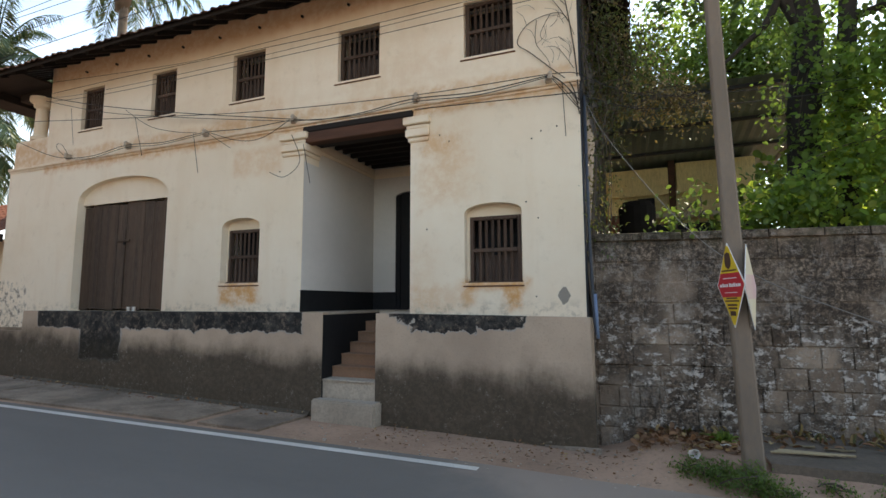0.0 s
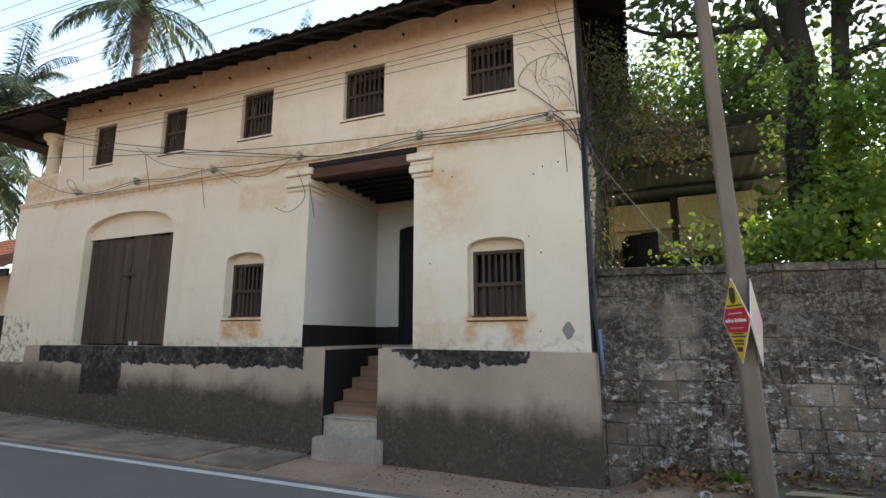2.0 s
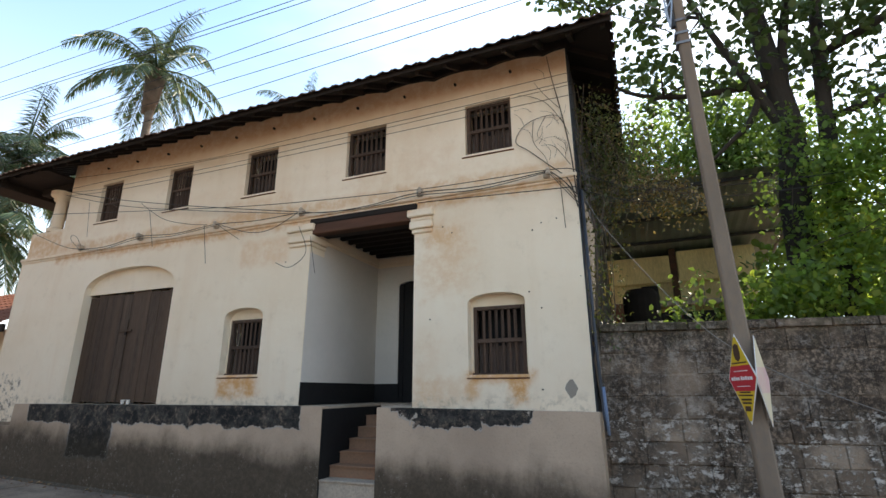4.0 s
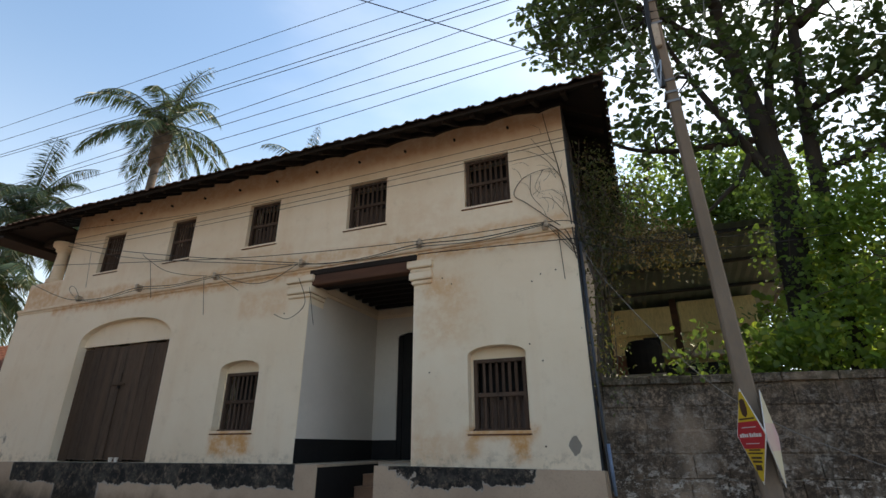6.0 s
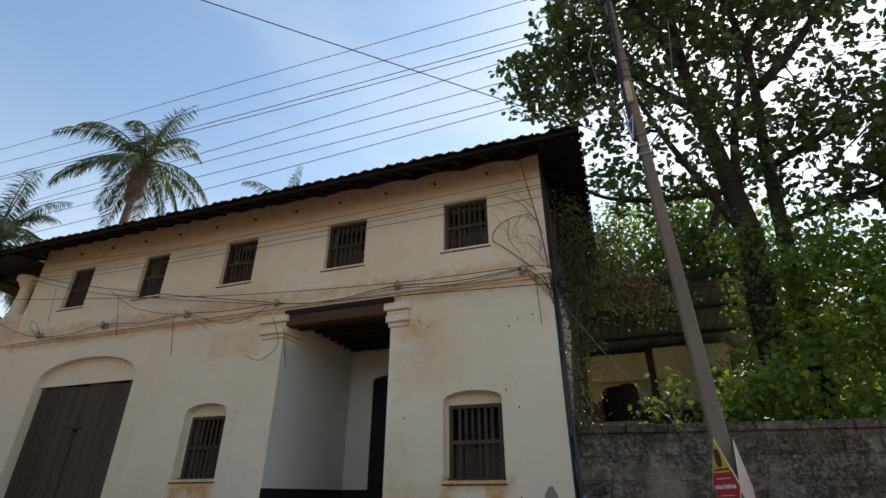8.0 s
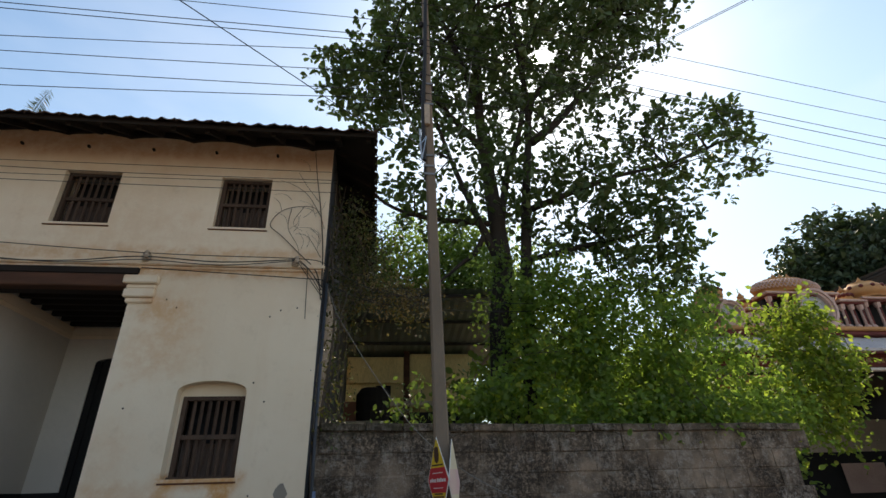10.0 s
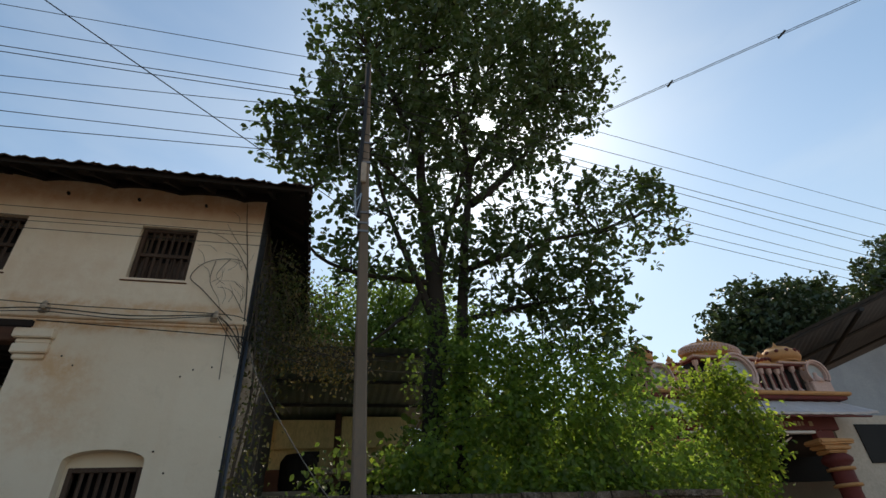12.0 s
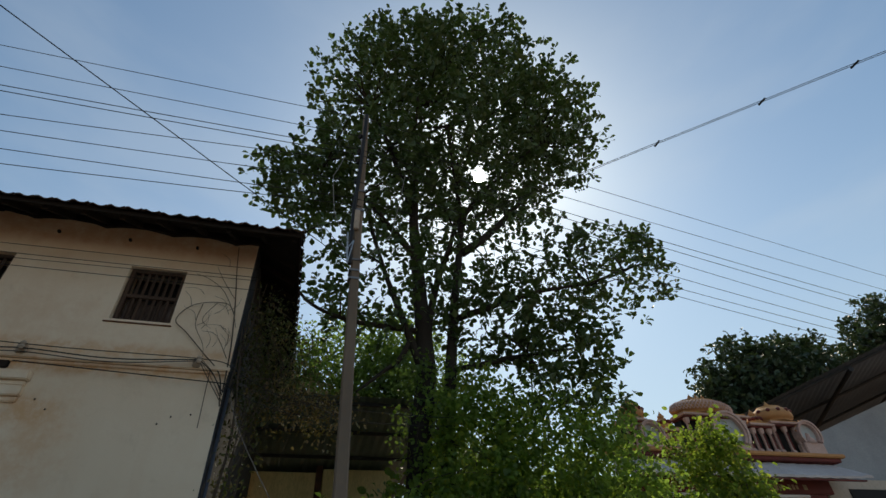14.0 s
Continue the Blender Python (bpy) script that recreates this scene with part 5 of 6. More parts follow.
blob_tree("rear_tree", [(1.0, 20.0, -0.6), (1.1, 20, 5), (1.0, 20, 9), [0.3, 0.25, 0.12]], [((1.1, 20, 5), (-2.5, 19, 9), 0.14), ((1.1, 20, 6), (4.0, 19.5, 9.5), 0.14)],
          [((-0.5, 19.3, 9.2), (3.4, 1.6, 3.0), 1.0), ((4.0, 19.3, 8.6), (3.0, 1.6, 3.0), 0.9), ((6.5, 19, 5.5), (3.0, 1.5, 2.5), 0.6), ((0.8, 19.0, 7.0), (2.6, 1.2, 2.0), 0.5), ((3.6, 19.3, 11.3), (3.8, 1.4, 2.2), 0.5)], 3300, 10, 0.21, LEAF_MID, 12, "leafy tree standing behind the shed", shell=0.1, spread=0.6)


def creeper(name, boxes, count, size, material, seed, label, width=0.7, category="climbing plant", floor=None, stems=0, clump=True, scatter=0.16):
    """A tangle of leaves that fills lumpy boxes (centre, half sizes, share)."""
    rng = np.random.default_rng(seed)
    t = empty(name, boxes[0][0], label, category)
    total = sum(b[2] for b in boxes)
    cs = []
    for c, h, share in boxes:
        k = int(count * share / total)
        d = rng.normal(size=(k, 3))
        d /= np.linalg.norm(d, axis=1, keepdims=True)
        rad = 0.35 + 0.65 * rng.random(k) ** 0.5
        lump = np.array([1.0 + 0.3 * noise.noise(Vector(v) * 3.1 + Vector((seed, 5, 0))) for v in d])
        cs.append(np.array(c) + d * np.array(h) * (rad * lump)[:, None])
    cs = np.concatenate(cs)
    if floor is not None:
        cs = cs[cs[:, 2] > floor]
    if clump:
        cs = cs[np.array([noise.noise(Vector(c) * 1.7 + Vector((seed, 0, 0))) for c in cs]) > -0.12]
    per = 5
    n = len(cs)
    base = np.repeat(cs, per, axis=0) + rng.normal(size=(n * per, 3)) * scatter
    ways = rng.normal(size=(n * per, 3)) + np.array([0, -0.4, -0.5])
    tagged(under(leaves("foliage", base, ways, size * rng.uniform(0.5, 1.25, n * per), material, rng, width, 0.25, 0.2), t), kind="stuff")
    bm = bmesh.new()
    pr = random.Random(seed)
    for i in range(stems):
        a, b = Vector(cs[pr.randrange(n)]), Vector(cs[pr.randrange(n)])
        if (a - b).length < 2.2:
            tube(bm, limb_points(a, b, pr, 0.2, 5), 0.007, 4)
    if stems:
        tagged(part("stem_tangle", bm, TWIG, t), kind="stuff")
    return t


creeper("creeper_thicket", [((3.7, 8.8, 4.2), (1.1, 0.6, 1.85), 1.1), ((5.0, 8.9, 4.1), (1.4, 0.7, 1.75), 1.05), ((6.3, 8.9, 3.9), (1.2, 0.7, 1.6), 0.9), ((2.2, 8.5, 2.95), (0.8, 0.45, 0.5), 0.35), ((4.4, 8.4, 2.75), (2.8, 0.4, 0.4), 0.7), ((7.7, 8.8, 2.9), (0.8, 0.5, 0.95), 0.4)],
        6000, 0.112, LEAF_BRIGHT, 21, "bright green creepers heaped behind the wall", stems=60)
creeper("trunk_creeper", [((2.7, 9.4, 5.4), (0.5, 0.45, 1.5), 1.0), ((3.7, 9.4, 5.2), (0.5, 0.5, 1.3), 1.0)], 560, 0.10, LEAF_MID, 26, "green creeper climbing the tree trunks", stems=20)
creeper("young_tree_foliage", [((9.15, 9.2, 3.35), (0.85, 0.55, 1.15), 0.8), ((8.55, 9.2, 4.6), (0.5, 0.4, 0.65), 0.2), ((9.45, 9.2, 4.65), (0.5, 0.4, 0.75), 0.28), ((10.05, 9.2, 3.9), (0.5, 0.35, 0.3), 0.12)], 1450, 0.115, LEAF_YOUNG, 24, "fresh yellow-green young tree at the wall end", stems=30, category="young tree")
creeper("shrub_belt", [((4.8, 11.6, 3.0), (3.0, 0.8, 2.0), 1.0), ((8.3, 11.8, 2.6), (2.5, 0.8, 1.9), 0.7)], 2700, 0.2, LEAF_MID, 25, "dark shrubs filling the yard behind the wall", category="shrub")
creeper("side_creeper", [((-0.28, 7.5, 5.2), (0.24, 0.4, 1.3), 1.0), ((0.1, 8.0, 5.3), (0.5, 0.4, 0.75), 0.9), ((-0.42, 7.4, 3.2), (0.12, 0.25, 1.3), 0.35)],
        900, 0.062, LEAF_SIDE, 22, "half-withered creeper hanging from the house corner", stems=45, width=0.5, clump=False)
creeper("withered_spray", [((0.35, 7.6, 4.62), (0.6, 0.25, 0.3), 1.0), ((0.85, 7.6, 4.42), (0.42, 0.2, 0.16), 0.5)], 260, 0.062, LEAF_DRY, 23, "withered brown creeper spray beside the pole", stems=24, width=0.5, clump=False)
creeper("shed_sapling", [((0.62, 7.9, 2.75), (0.28, 0.2, 0.3), 1.0), ((0.8, 7.9, 3.1), (0.2, 0.15, 0.12), 0.4)], 40, 0.10, LEAF_MID, 27, "green sapling peering over the block wall", stems=8, clump=False, category="shrub")


def palm(at, top, lean, fronds, length, seed, label):
    """Coconut palm: a ringed curved trunk and drooping feathered fronds."""
    rng = np.random.default_rng(seed)
    t = empty("coconut_palm", at, label, "palm tree", "coconut palms")
    a, b = Vector(at), Vector(top)
    pts = [a.lerp(b, i / 12) + Vector((lean * math.sin(math.pi * i / 12 * 0.5), 0, 0)) - Vector((lean * i / 12, 0, 0)) for i in range(13)]
    bm = bmesh.new()
    tube(bm, pts, [0.30 - 0.012 * i for i in range(12)] + [0.30], 10)
    part("trunk", bm, PALM_BARK, t, smooth=True)
    bm = bmesh.new()
    low = a.lerp(b, 0.86)
    tube(bm, [low, low.lerp(b, 0.35), low.lerp(b, 0.8), b], [0.24, 0.34, 0.44, 0.22], 12)
    for v in bm.verts:
        v.co += Vector((noise.noise(v.co * 3), noise.noise(v.co * 3 + Vector((7, 0, 0))), 0)) * 0.09
    part("fibre_skirt", bm, TWIG, t, "brown fibrous sheath below the fronds", smooth=True)
    for k in range(fronds):
        az = 2 * math.pi * k / fronds * 2.618 + rng.uniform(-0.2, 0.2)
        rise = 1.5 - 2.3 * (k / fronds) + rng.uniform(-0.15, 0.15)
        L = length * rng.uniform(0.8, 1.08)
        out = Vector((math.cos(az), math.sin(az), 0))
        mid = []
        d = (out * math.cos(rise) + Vector((0, 0, math.sin(rise)))).normalized()
        p = Vector(b)
        for i in range(13):
            mid.append(p.copy())
            d = (d + Vector((0, 0, -0.095 - 0.012 * i))).normalized()
            p = p + d * L / 12
        bm = bmesh.new()
        tube(bm, mid, [0.05 - 0.0035 * i for i in range(13)], 5)
        f = part("frond_rib", bm, LEAF_PALM, t)
        cs, ws, ss = [], [], []
        for j in range(84):
            u = 0.6 + j / 84 * 11.2
            i = int(u)
            q = mid[i].lerp(mid[i + 1], u - i)
            along = (mid[i + 1] - mid[i]).normalized()
            sd = along.cross(Vector((0, 0, 1)))
            sd = sd.normalized() if sd.length > 1e-3 else Vector((1, 0, 0))
            for s in (-1, 1):
                w = sd * s + along * 0.55 + Vector((0, 0, -0.75 + rng.uniform(-0.4, 0.25)))
                cs.append(q), ws.append(w), ss.append(L * 0.21 * (math.sin(math.pi * (0.12 + 0.8 * u / 12)) ** 0.7) * rng.uniform(0.8, 1.1))
        lo = leaves("frond", np.array(cs), np.array(ws), np.array(ss), LEAF_PALM, rng, 0.075, 0.0, 0.12, True)
        under(lo, f)
    bm = bmesh.new()
    for k in range(9):
        az = k * 0.7
        c = b + Vector((0.32 * math.cos(az), 0.32 * math.sin(az), -0.35 - 0.12 * (k % 3)))
        bmesh.ops.create_icosphere(bm, subdivisions=2, radius=0.14, matrix=Matrix.Translation(c))
    part("coconut_bunch", bm, LEAF_FAR, t, smooth=True)
    return t


palm((-21.4, 14.0, -0.3), (-20.75, 14.0, 17.0), 0.8, 21, 4.3, 31, "tall coconut palm with drooping feathered fronds")
palm((-24.0, 10.5, -0.3), (-23.2, 10.7, 10.9), 0.5, 30, 4.2, 32, "coconut palm with drooping feathered fronds behind the roof")
palm((-17.0, 20.5, -0.3), (-16.6, 20.2, 16.6), 0.4, 12, 3.2, 33, "far coconut palm just above the roof")
palm((-22.4, 9.5, -0.3), (-21.8, 9.6, 7.4), 0.4, 30, 3.6, 34, "low coconut palm beyond the verandah")

# ---- temple gateway ----
GOLD = grainy("ochre_temple_paint", (0.62, 0.33, 0.13), (0.48, 0.24, 0.09), 4.0, 0.7, 0.2, c=(0.3, 0.16, 0.09))
MAROON = grainy("maroon_temple_paint", (0.17, 0.035, 0.03), (0.12, 0.03, 0.028), 4.0, 0.7, 0.2)
PINK = grainy("faded_pink_paint", (0.68, 0.50, 0.44), (0.56, 0.38, 0.33), 4.0, 0.75, 0.2, c=(0.25, 0.16, 0.13))
BEIGE = grainy("beige_wall_paint", (0.58, 0.50, 0.41), (0.47, 0.405, 0.33), 2.0, 0.85, 0.2)
TY = 13.0
RELIEF = grainy("grey_blue_relief", (0.50, 0.53, 0.53), (0.38, 0.40, 0.40), 9.0, 0.7, 0.4, c=(0.2, 0.2, 0.2))
temple = empty("temple_gateway", (13.5, TY, 0), "painted gateway with domed niches and a sloping canopy", "gateway")
slab("parapet_base", temple, MAROON, 9.4, 17.65, TY - 0.25, TY + 0.6, 5.60, 5.72, bevel=0.02)
slab("parapet_ledge", temple, GOLD, 9.3, 17.8, TY - 0.35, TY + 0.7, 5.725, 5.84, bevel=0.03)


def canopy(x0, x1, z0, z1, y0, y1):
    """A sloping canopy with shallow folds, its free end drawn out to a tip."""
    bm = bmesh.new()
    n = 34
    top = [bm.verts.new((x0 + (x1 - 0.2 - x0) * k / n, y1, z1 + 0.015 * (k % 2))) for k in range(n + 1)]
    low = [bm.verts.new((x0 + (x1 - x0) * k / n, y0, z0 + 0.02 * (k % 2) + 0.05 * max(0.0, k / n - 0.93) / 0.07)) for k in range(n + 1)]
    lip = [bm.verts.new((v.co.x, y0, v.co.z - 0.07)) for v in low]
    back = [bm.verts.new((v.co.x, y1, z1 - 0.45)) for v in top]
    for i in range(n):
        bm.faces.new((low[i], low[i + 1], top[i + 1], top[i]))
        bm.faces.new((lip[i], lip[i + 1], low[i + 1], low[i]))
        bm.faces.new((back[i], back[i + 1], lip[i + 1], lip[i]))
    bm.faces.new((lip[0], low[0], top[0], back[0]))
    bm.faces.new((lip[-1], low[-1], top[-1], back[-1]))
    return part("canopy", bm, CANOPY, temple, "pale sloping canopy over the gate")


CANOPY = grainy("lilac_grey_canopy_paint", (0.62, 0.57, 0.55), (0.50, 0.45, 0.44), 3.0, 0.7, 0.2, c=(0.3, 0.27, 0.26))
canopy(9.2, 17.6, 4.98, 5.55, TY - 1.0, TY - 0.1)
slab("canopy_edge", temple, MAROON, 9.25, 17.3, TY - 0.97, TY - 0.90, 4.86, 4.90)
board = slab("name_board", temple, MAROON, 9.8, 16.6, TY - 0.32, TY - 0.1, 4.62, 5.02, bevel=0.02, label="maroon name board with pale lettering")
bm = bmesh.new()
pr = random.Random(3)
x = 10.4
while x < 15.6:
    w = pr.uniform(0.08, 0.15)
    box(bm, x, x + w, TY - 0.333, TY - 0.322, 4.72 + pr.uniform(0, 0.03), 4.86 + pr.uniform(0, 0.03))
    x += w + (0.05 if pr.random() < 0.8 else 0.2)
tagged(part("lettering", bm, SHELL, board), kind="stuff")
slab("lintel_band", temple, SIGN_W, 9.8, 15.9, TY - 0.30, TY - 0.1, 4.52, 4.60, bevel=0.01)


def shrine_bay(x0, x1, h, pillars):
    """An open bay: back coloured black as its shade, turned pale pillars and a stepped cornice."""
    z = 5.84
    slab("bay_back", temple, BLACK_PAINT_AND_SHADE, x0, x1, TY + 0.12, TY + 0.45, z, z + h)
    for k in range(pillars):
        x = x0 + 0.06 + (x1 - x0 - 0.12) * k / max(1, pillars - 1)
        bm = bmesh.new()
        lathe(bm, [(0.10, z), (0.10, z + 0.09), (0.06, z + 0.13), (0.052, z + h - 0.18), (0.085, z + h - 0.13), (0.10, z + h)], (x, TY - 0.08, 0), 8)
        shaft = part("pillar", bm, PINK, temple)
        slab("stripe", shaft, MAROON, x - 0.018, x + 0.018, TY - 0.155, TY - 0.12, z + 0.14, z + h - 0.18)
    for k, (zz, d) in enumerate(((0.0, 0.04), (0.065, 0.12), (0.13, 0.05))):
        slab("cornice", temple, (MAROON, PINK, GOLD)[k], x0 - d, x1 + d, TY - 0.16 - d, TY + 0.5, z + h + zz + 0.002, z + h + zz + 0.064, bevel=0.015)


def shrine_dome(x, w, z0, z1, finials, lattice=False):
    """A low bulging dome on a drum, with pot finials along its ridge."""
    bm = bmesh.new()
    r, h, yc = w / 2, z1 - z0, TY + 0.2
    prof = [(0.86, 0.0), (0.86, 0.12), (0.98, 0.16), (1.04, 0.36), (0.98, 0.60), (0.80, 0.82), (0.62, 0.92), (0.62, 1.0), (0.0, 1.0)]
    flat = min(1.0, 0.55 / r)
    lathe(bm, [(a * r, z0 + b * h) for a, b in prof], (x, yc, 0), 28)
    for v in bm.verts:
        v.co.y = yc + (v.co.y - yc) * flat
    top = part("dome", bm, GOLD, temple, smooth=True)
    if lattice:
        for k in range(26):
            for sgn in (-1, 1):
                bm = bmesh.new()
                pts = []
                for i in range(7):
                    u = 0.18 + 0.62 * i / 6
                    rad = np.interp(u, [b for a, b in prof[:-1]], [a for a, b in prof[:-1]]) * r + 0.012
                    a = math.pi + math.pi * (k / 26) + sgn * 0.22 * i / 6
                    pts.append((x + rad * math.cos(a), yc + rad * math.sin(a) * flat, z0 + u * h))
                tube(bm, pts, 0.016, 4)
                part("dome_rib", bm, PINK, top)
    else:
        for k in range(6):
            a = math.pi * (1.0 + (k + 0.5) / 6)
            bm = bmesh.new()
            bmesh.ops.create_icosphere(bm, subdivisions=2, radius=0.07, matrix=Matrix.Translation((x + r * 0.95 * math.cos(a), yc + r * 0.95 * math.sin(a) * flat, z0 + h * 0.62)))
            part("boss", bm, MAROON, top, smooth=True)
    for i in range(finials):
        px = x + (i - (finials - 1) / 2) * 0.26
        bm = bmesh.new()
        lathe(bm, [(0.05, z1), (0.10, z1 + 0.05), (0.11, z1 + 0.10), (0.05, z1 + 0.14), (0.06, z1 + 0.16), (0.025, z1 + 0.20), (0, z1 + 0.27)], (px, yc, 0), 12)
        part("finial", bm, GOLD, top, smooth=True)


def shell_arch(x, ra, zc, y):
    """A horseshoe shell arch in front, with a petalled rim and a pale field."""
    rim = [math.pi * (-0.22 + 1.44 * i / 22) for i in range(23)]
    for k, (lo, hi, m, dy) in enumerate(((0.86, 1.0, PINK, 0.0), (1.0, 1.14, PINK, -0.05))):
        bm = bmesh.new()
        for a, b in zip(rim, rim[1:]):
            prism(bm, [(x + math.cos(a) * ra * lo, zc + math.sin(a) * ra * lo), (x + math.cos(a) * ra * hi, zc + math.sin(a) * ra * hi), (x + math.cos(b) * ra * hi, zc + math.sin(b) * ra * hi), (x + math.cos(b) * ra * lo, zc + math.sin(b) * ra * lo)], y + dy, y + 0.25)
        bmesh.ops.remove_doubles(bm, verts=bm.verts, dist=0.0005)
        part("arch", bm, m, temple)
    for i in range(9):
        a = math.pi * (0.08 + 0.84 * i / 8)
        bm = bmesh.new()
        bmesh.ops.create_icosphere(bm, subdivisions=1, radius=ra * 0.085, matrix=Matrix.Translation((x + ra * 1.17 * math.cos(a), y + 0.06, zc + ra * 1.17 * math.sin(a))))
        part("petal", bm, GOLD, temple, smooth=True)
    bm = bmesh.new()
    prism(bm, [(x + ra * 0.9 * math.cos(a), zc + ra * 0.9 * math.sin(a)) for a in [2 * math.pi * i / 24 for i in range(24)]], y + 0.12, y + 0.2)
    part("arch_field", bm, RELIEF, temple, "pale relief field inside the arch")
    bm = bmesh.new()
    lathe(bm, [(0.0, 0.0), (ra * 0.5, 0.0), (ra * 0.36, ra * 0.35), (ra * 0.18, ra * 0.6), (ra * 0.2, ra * 0.8), (0.0, ra * 0.95)], (x, y + 0.12, zc - ra * 0.75), 12)
    part("relief", bm, PINK if ra < 0.5 else RELIEF, temple, smooth=True)
    slab("arch_foot", temple, PINK, x - ra, x + ra, y, y + 0.3, 5.84, max(5.9, zc - ra * 0.7), bevel=0.02)


shrine_bay(9.95, 10.55, 0.72, 3)
shrine_dome(10.45, 0.80, 6.74, 7.24, 1)
shell_arch(10.72, 0.36, 6.24, TY - 0.25)
shrine_bay(12.2, 14.5, 1.0, 5)
shrine_dome(13.2, 2.25, 7.03, 7.52, 3, True)
shell_arch(13.62, 0.58, 6.42, TY - 0.3)
shrine_bay(14.65, 15.42, 0.78, 3)
shrine_dome(15.25, 0.46, 6.82, 7.12, 1)
shrine_bay(15.52, 16.55, 0.88, 3)
shrine_dome(16.08, 1.36, 6.92, 7.46, 1)
shell_arch(16.85, 0.40, 6.48, TY - 0.25)
shrine_dome(11.55, 0.46, 6.5, 6.85, 1)
shrine_bay(11.35, 11.75, 0.46, 2)
for x in (10.3, 15.95):
    bm = bmesh.new()
    lathe(bm, [(0.42, -0.6), (0.42, 0.1), (0.30, 0.2), (0.27, 2.9), (0.30, 3.0), (0.30, 3.5), (0.26, 3.54), (0.40, 3.66), (0.42, 3.76), (0.34, 3.86), (0.26, 3.9)], (x, TY - 0.3, 0), 20)
    shaft = part("column", bm, MAROON, temple, "round maroon column with pale rings", smooth=True)
    for z in (2.98, 3.42):
        bm = bmesh.new()
        lathe(bm, [(0.29, z), (0.375, z + 0.02), (0.375, z + 0.09), (0.29, z + 0.11)], (x, TY - 0.3, 0), 20)
        part("ring", bm, GOLD, shaft, smooth=True)
    bm = bmesh.new()
    for k, (d, z0, z1) in enumerate(((0.42, 3.90, 4.02), (0.58, 4.02, 4.16), (0.75, 4.16, 4.30))):
        box(bm, x - d, x + d * 0.8, TY - 0.3 - d * 0.5, TY - 0.05, z0, z1 - 0.003, 0.04)
    for v in bm.verts:
        v.co += Vector((noise.noise(v.co * 6), 0, noise.noise(v.co * 6 + Vector((5, 0, 0))))) * 0.05
    part("bracket", bm, GOLD, temple, "ochre carved bracket on the column")
    slab("impost", temple, MAROON, x - 0.35, x + 0.35, TY - 0.31, TY - 0.1, 4.302, 4.61, bevel=0.02)
for k in range(3):
    bm = bmesh.new()
    tube(bm, [(12.6 + 0.45 * k, TY + 0.25, 3.72), (14.35 + 0.4 * k, TY + 0.2, 4.5)], 0.025, 6)
    part("pale_rod", bm, SIGN_W, temple)
# soffit, end, opening and doorway are black sheets: the gate's shade as colour
slab("gate_soffit", temple, BLACK_PAINT_AND_SHADE, 9.6, 24.0, TY + 0.51, TY + 7.4, 5.1, 5.19)
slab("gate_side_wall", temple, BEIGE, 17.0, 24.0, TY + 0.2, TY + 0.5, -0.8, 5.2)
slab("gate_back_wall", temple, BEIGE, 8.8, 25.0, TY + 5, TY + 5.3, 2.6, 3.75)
slab("gate_shade_sheet", temple, BLACK_PAINT_AND_SHADE, 8.8, 28.0, TY + 7.5, TY + 7.6, 2.6, 6.5)
slab("side_opening", temple, BLACK_PAINT_AND_SHADE, 17.9, 20.5, TY + 0.16, TY + 0.19, 3.7, 4.9)
slab("gate_doorway", temple, BLACK_PAINT_AND_SHADE, 8.8, 25.0, TY + 5.02, TY + 5.2, -0.8, 2.6)
slab("notice", temple, PINK, 17.6, 19.4, TY + 4.96, TY + 4.99, 1.2, 2.2)

hall = empty("sheet_roofed_hall", (22, 18, 0), "open hall under a large dark sheet roof", "hall")
A, B, BACK = Vector((16.6, 15.0, 7.85)), Vector((27.0, 8.1, 11.9)), Vector((9.0, 13.6, -1.2))
bm = bmesh.new()
a = [bm.verts.new(A.lerp(B, k / 90) + Vector((0, 0, 0.02 * (k % 2)))) for k in range(91)]
b = [bm.verts.new(A.lerp(B, k / 90) + BACK + Vector((0, 0, 0.02 * (k % 2)))) for k in range(91)]
for i in range(90):
    bm.faces.new((a[i], a[i + 1], b[i + 1], b[i]))
roof_mat = grainy("grey_roof_sheet", (0.15, 0.17, 0.19), (0.11, 0.13, 0.15), 2.0, 0.9, 0.2, c=(0.08, 0.09, 0.11))
roof_mat.node_tree.nodes["Principled BSDF"].inputs["Specular IOR Level"].default_value = 0.05
part("roof_sheet", bm, roof_mat, hall)
for k in range(6):
    bm = bmesh.new()
    p = A + BACK * (k / 5 * 0.98 + 0.01) - Vector((0, 0, 0.12))
    tube(bm, [p, p + (B - A)], 0.06, 6)
    part("purlin", bm, CABLE, hall)
for k in range(4):
    bm = bmesh.new()
    p = A.lerp(B, 0.05 + 0.3 * k) - Vector((0, 0, 0.28))
    tube(bm, [p, p + BACK], 0.09, 6)
    part("rafter", bm, CABLE, hall)
bm = bmesh.new()
prism(bm, [(18.77, 4.6), (30.00, 4.6), (30.00, 10.67), (18.77, 6.96)], 13.95, 14.03)
part("side_sheet", bm, grainy("pale_grey_sheet", (0.34, 0.36, 0.38), (0.26, 0.28, 0.30), 3.0, 0.7, 0.2), hall, "pale grey sheet closing the hall side")
slab("hall_wall", hall, BEIGE, 24.1, 32, 16, 16.3, -0.8, 6.2)

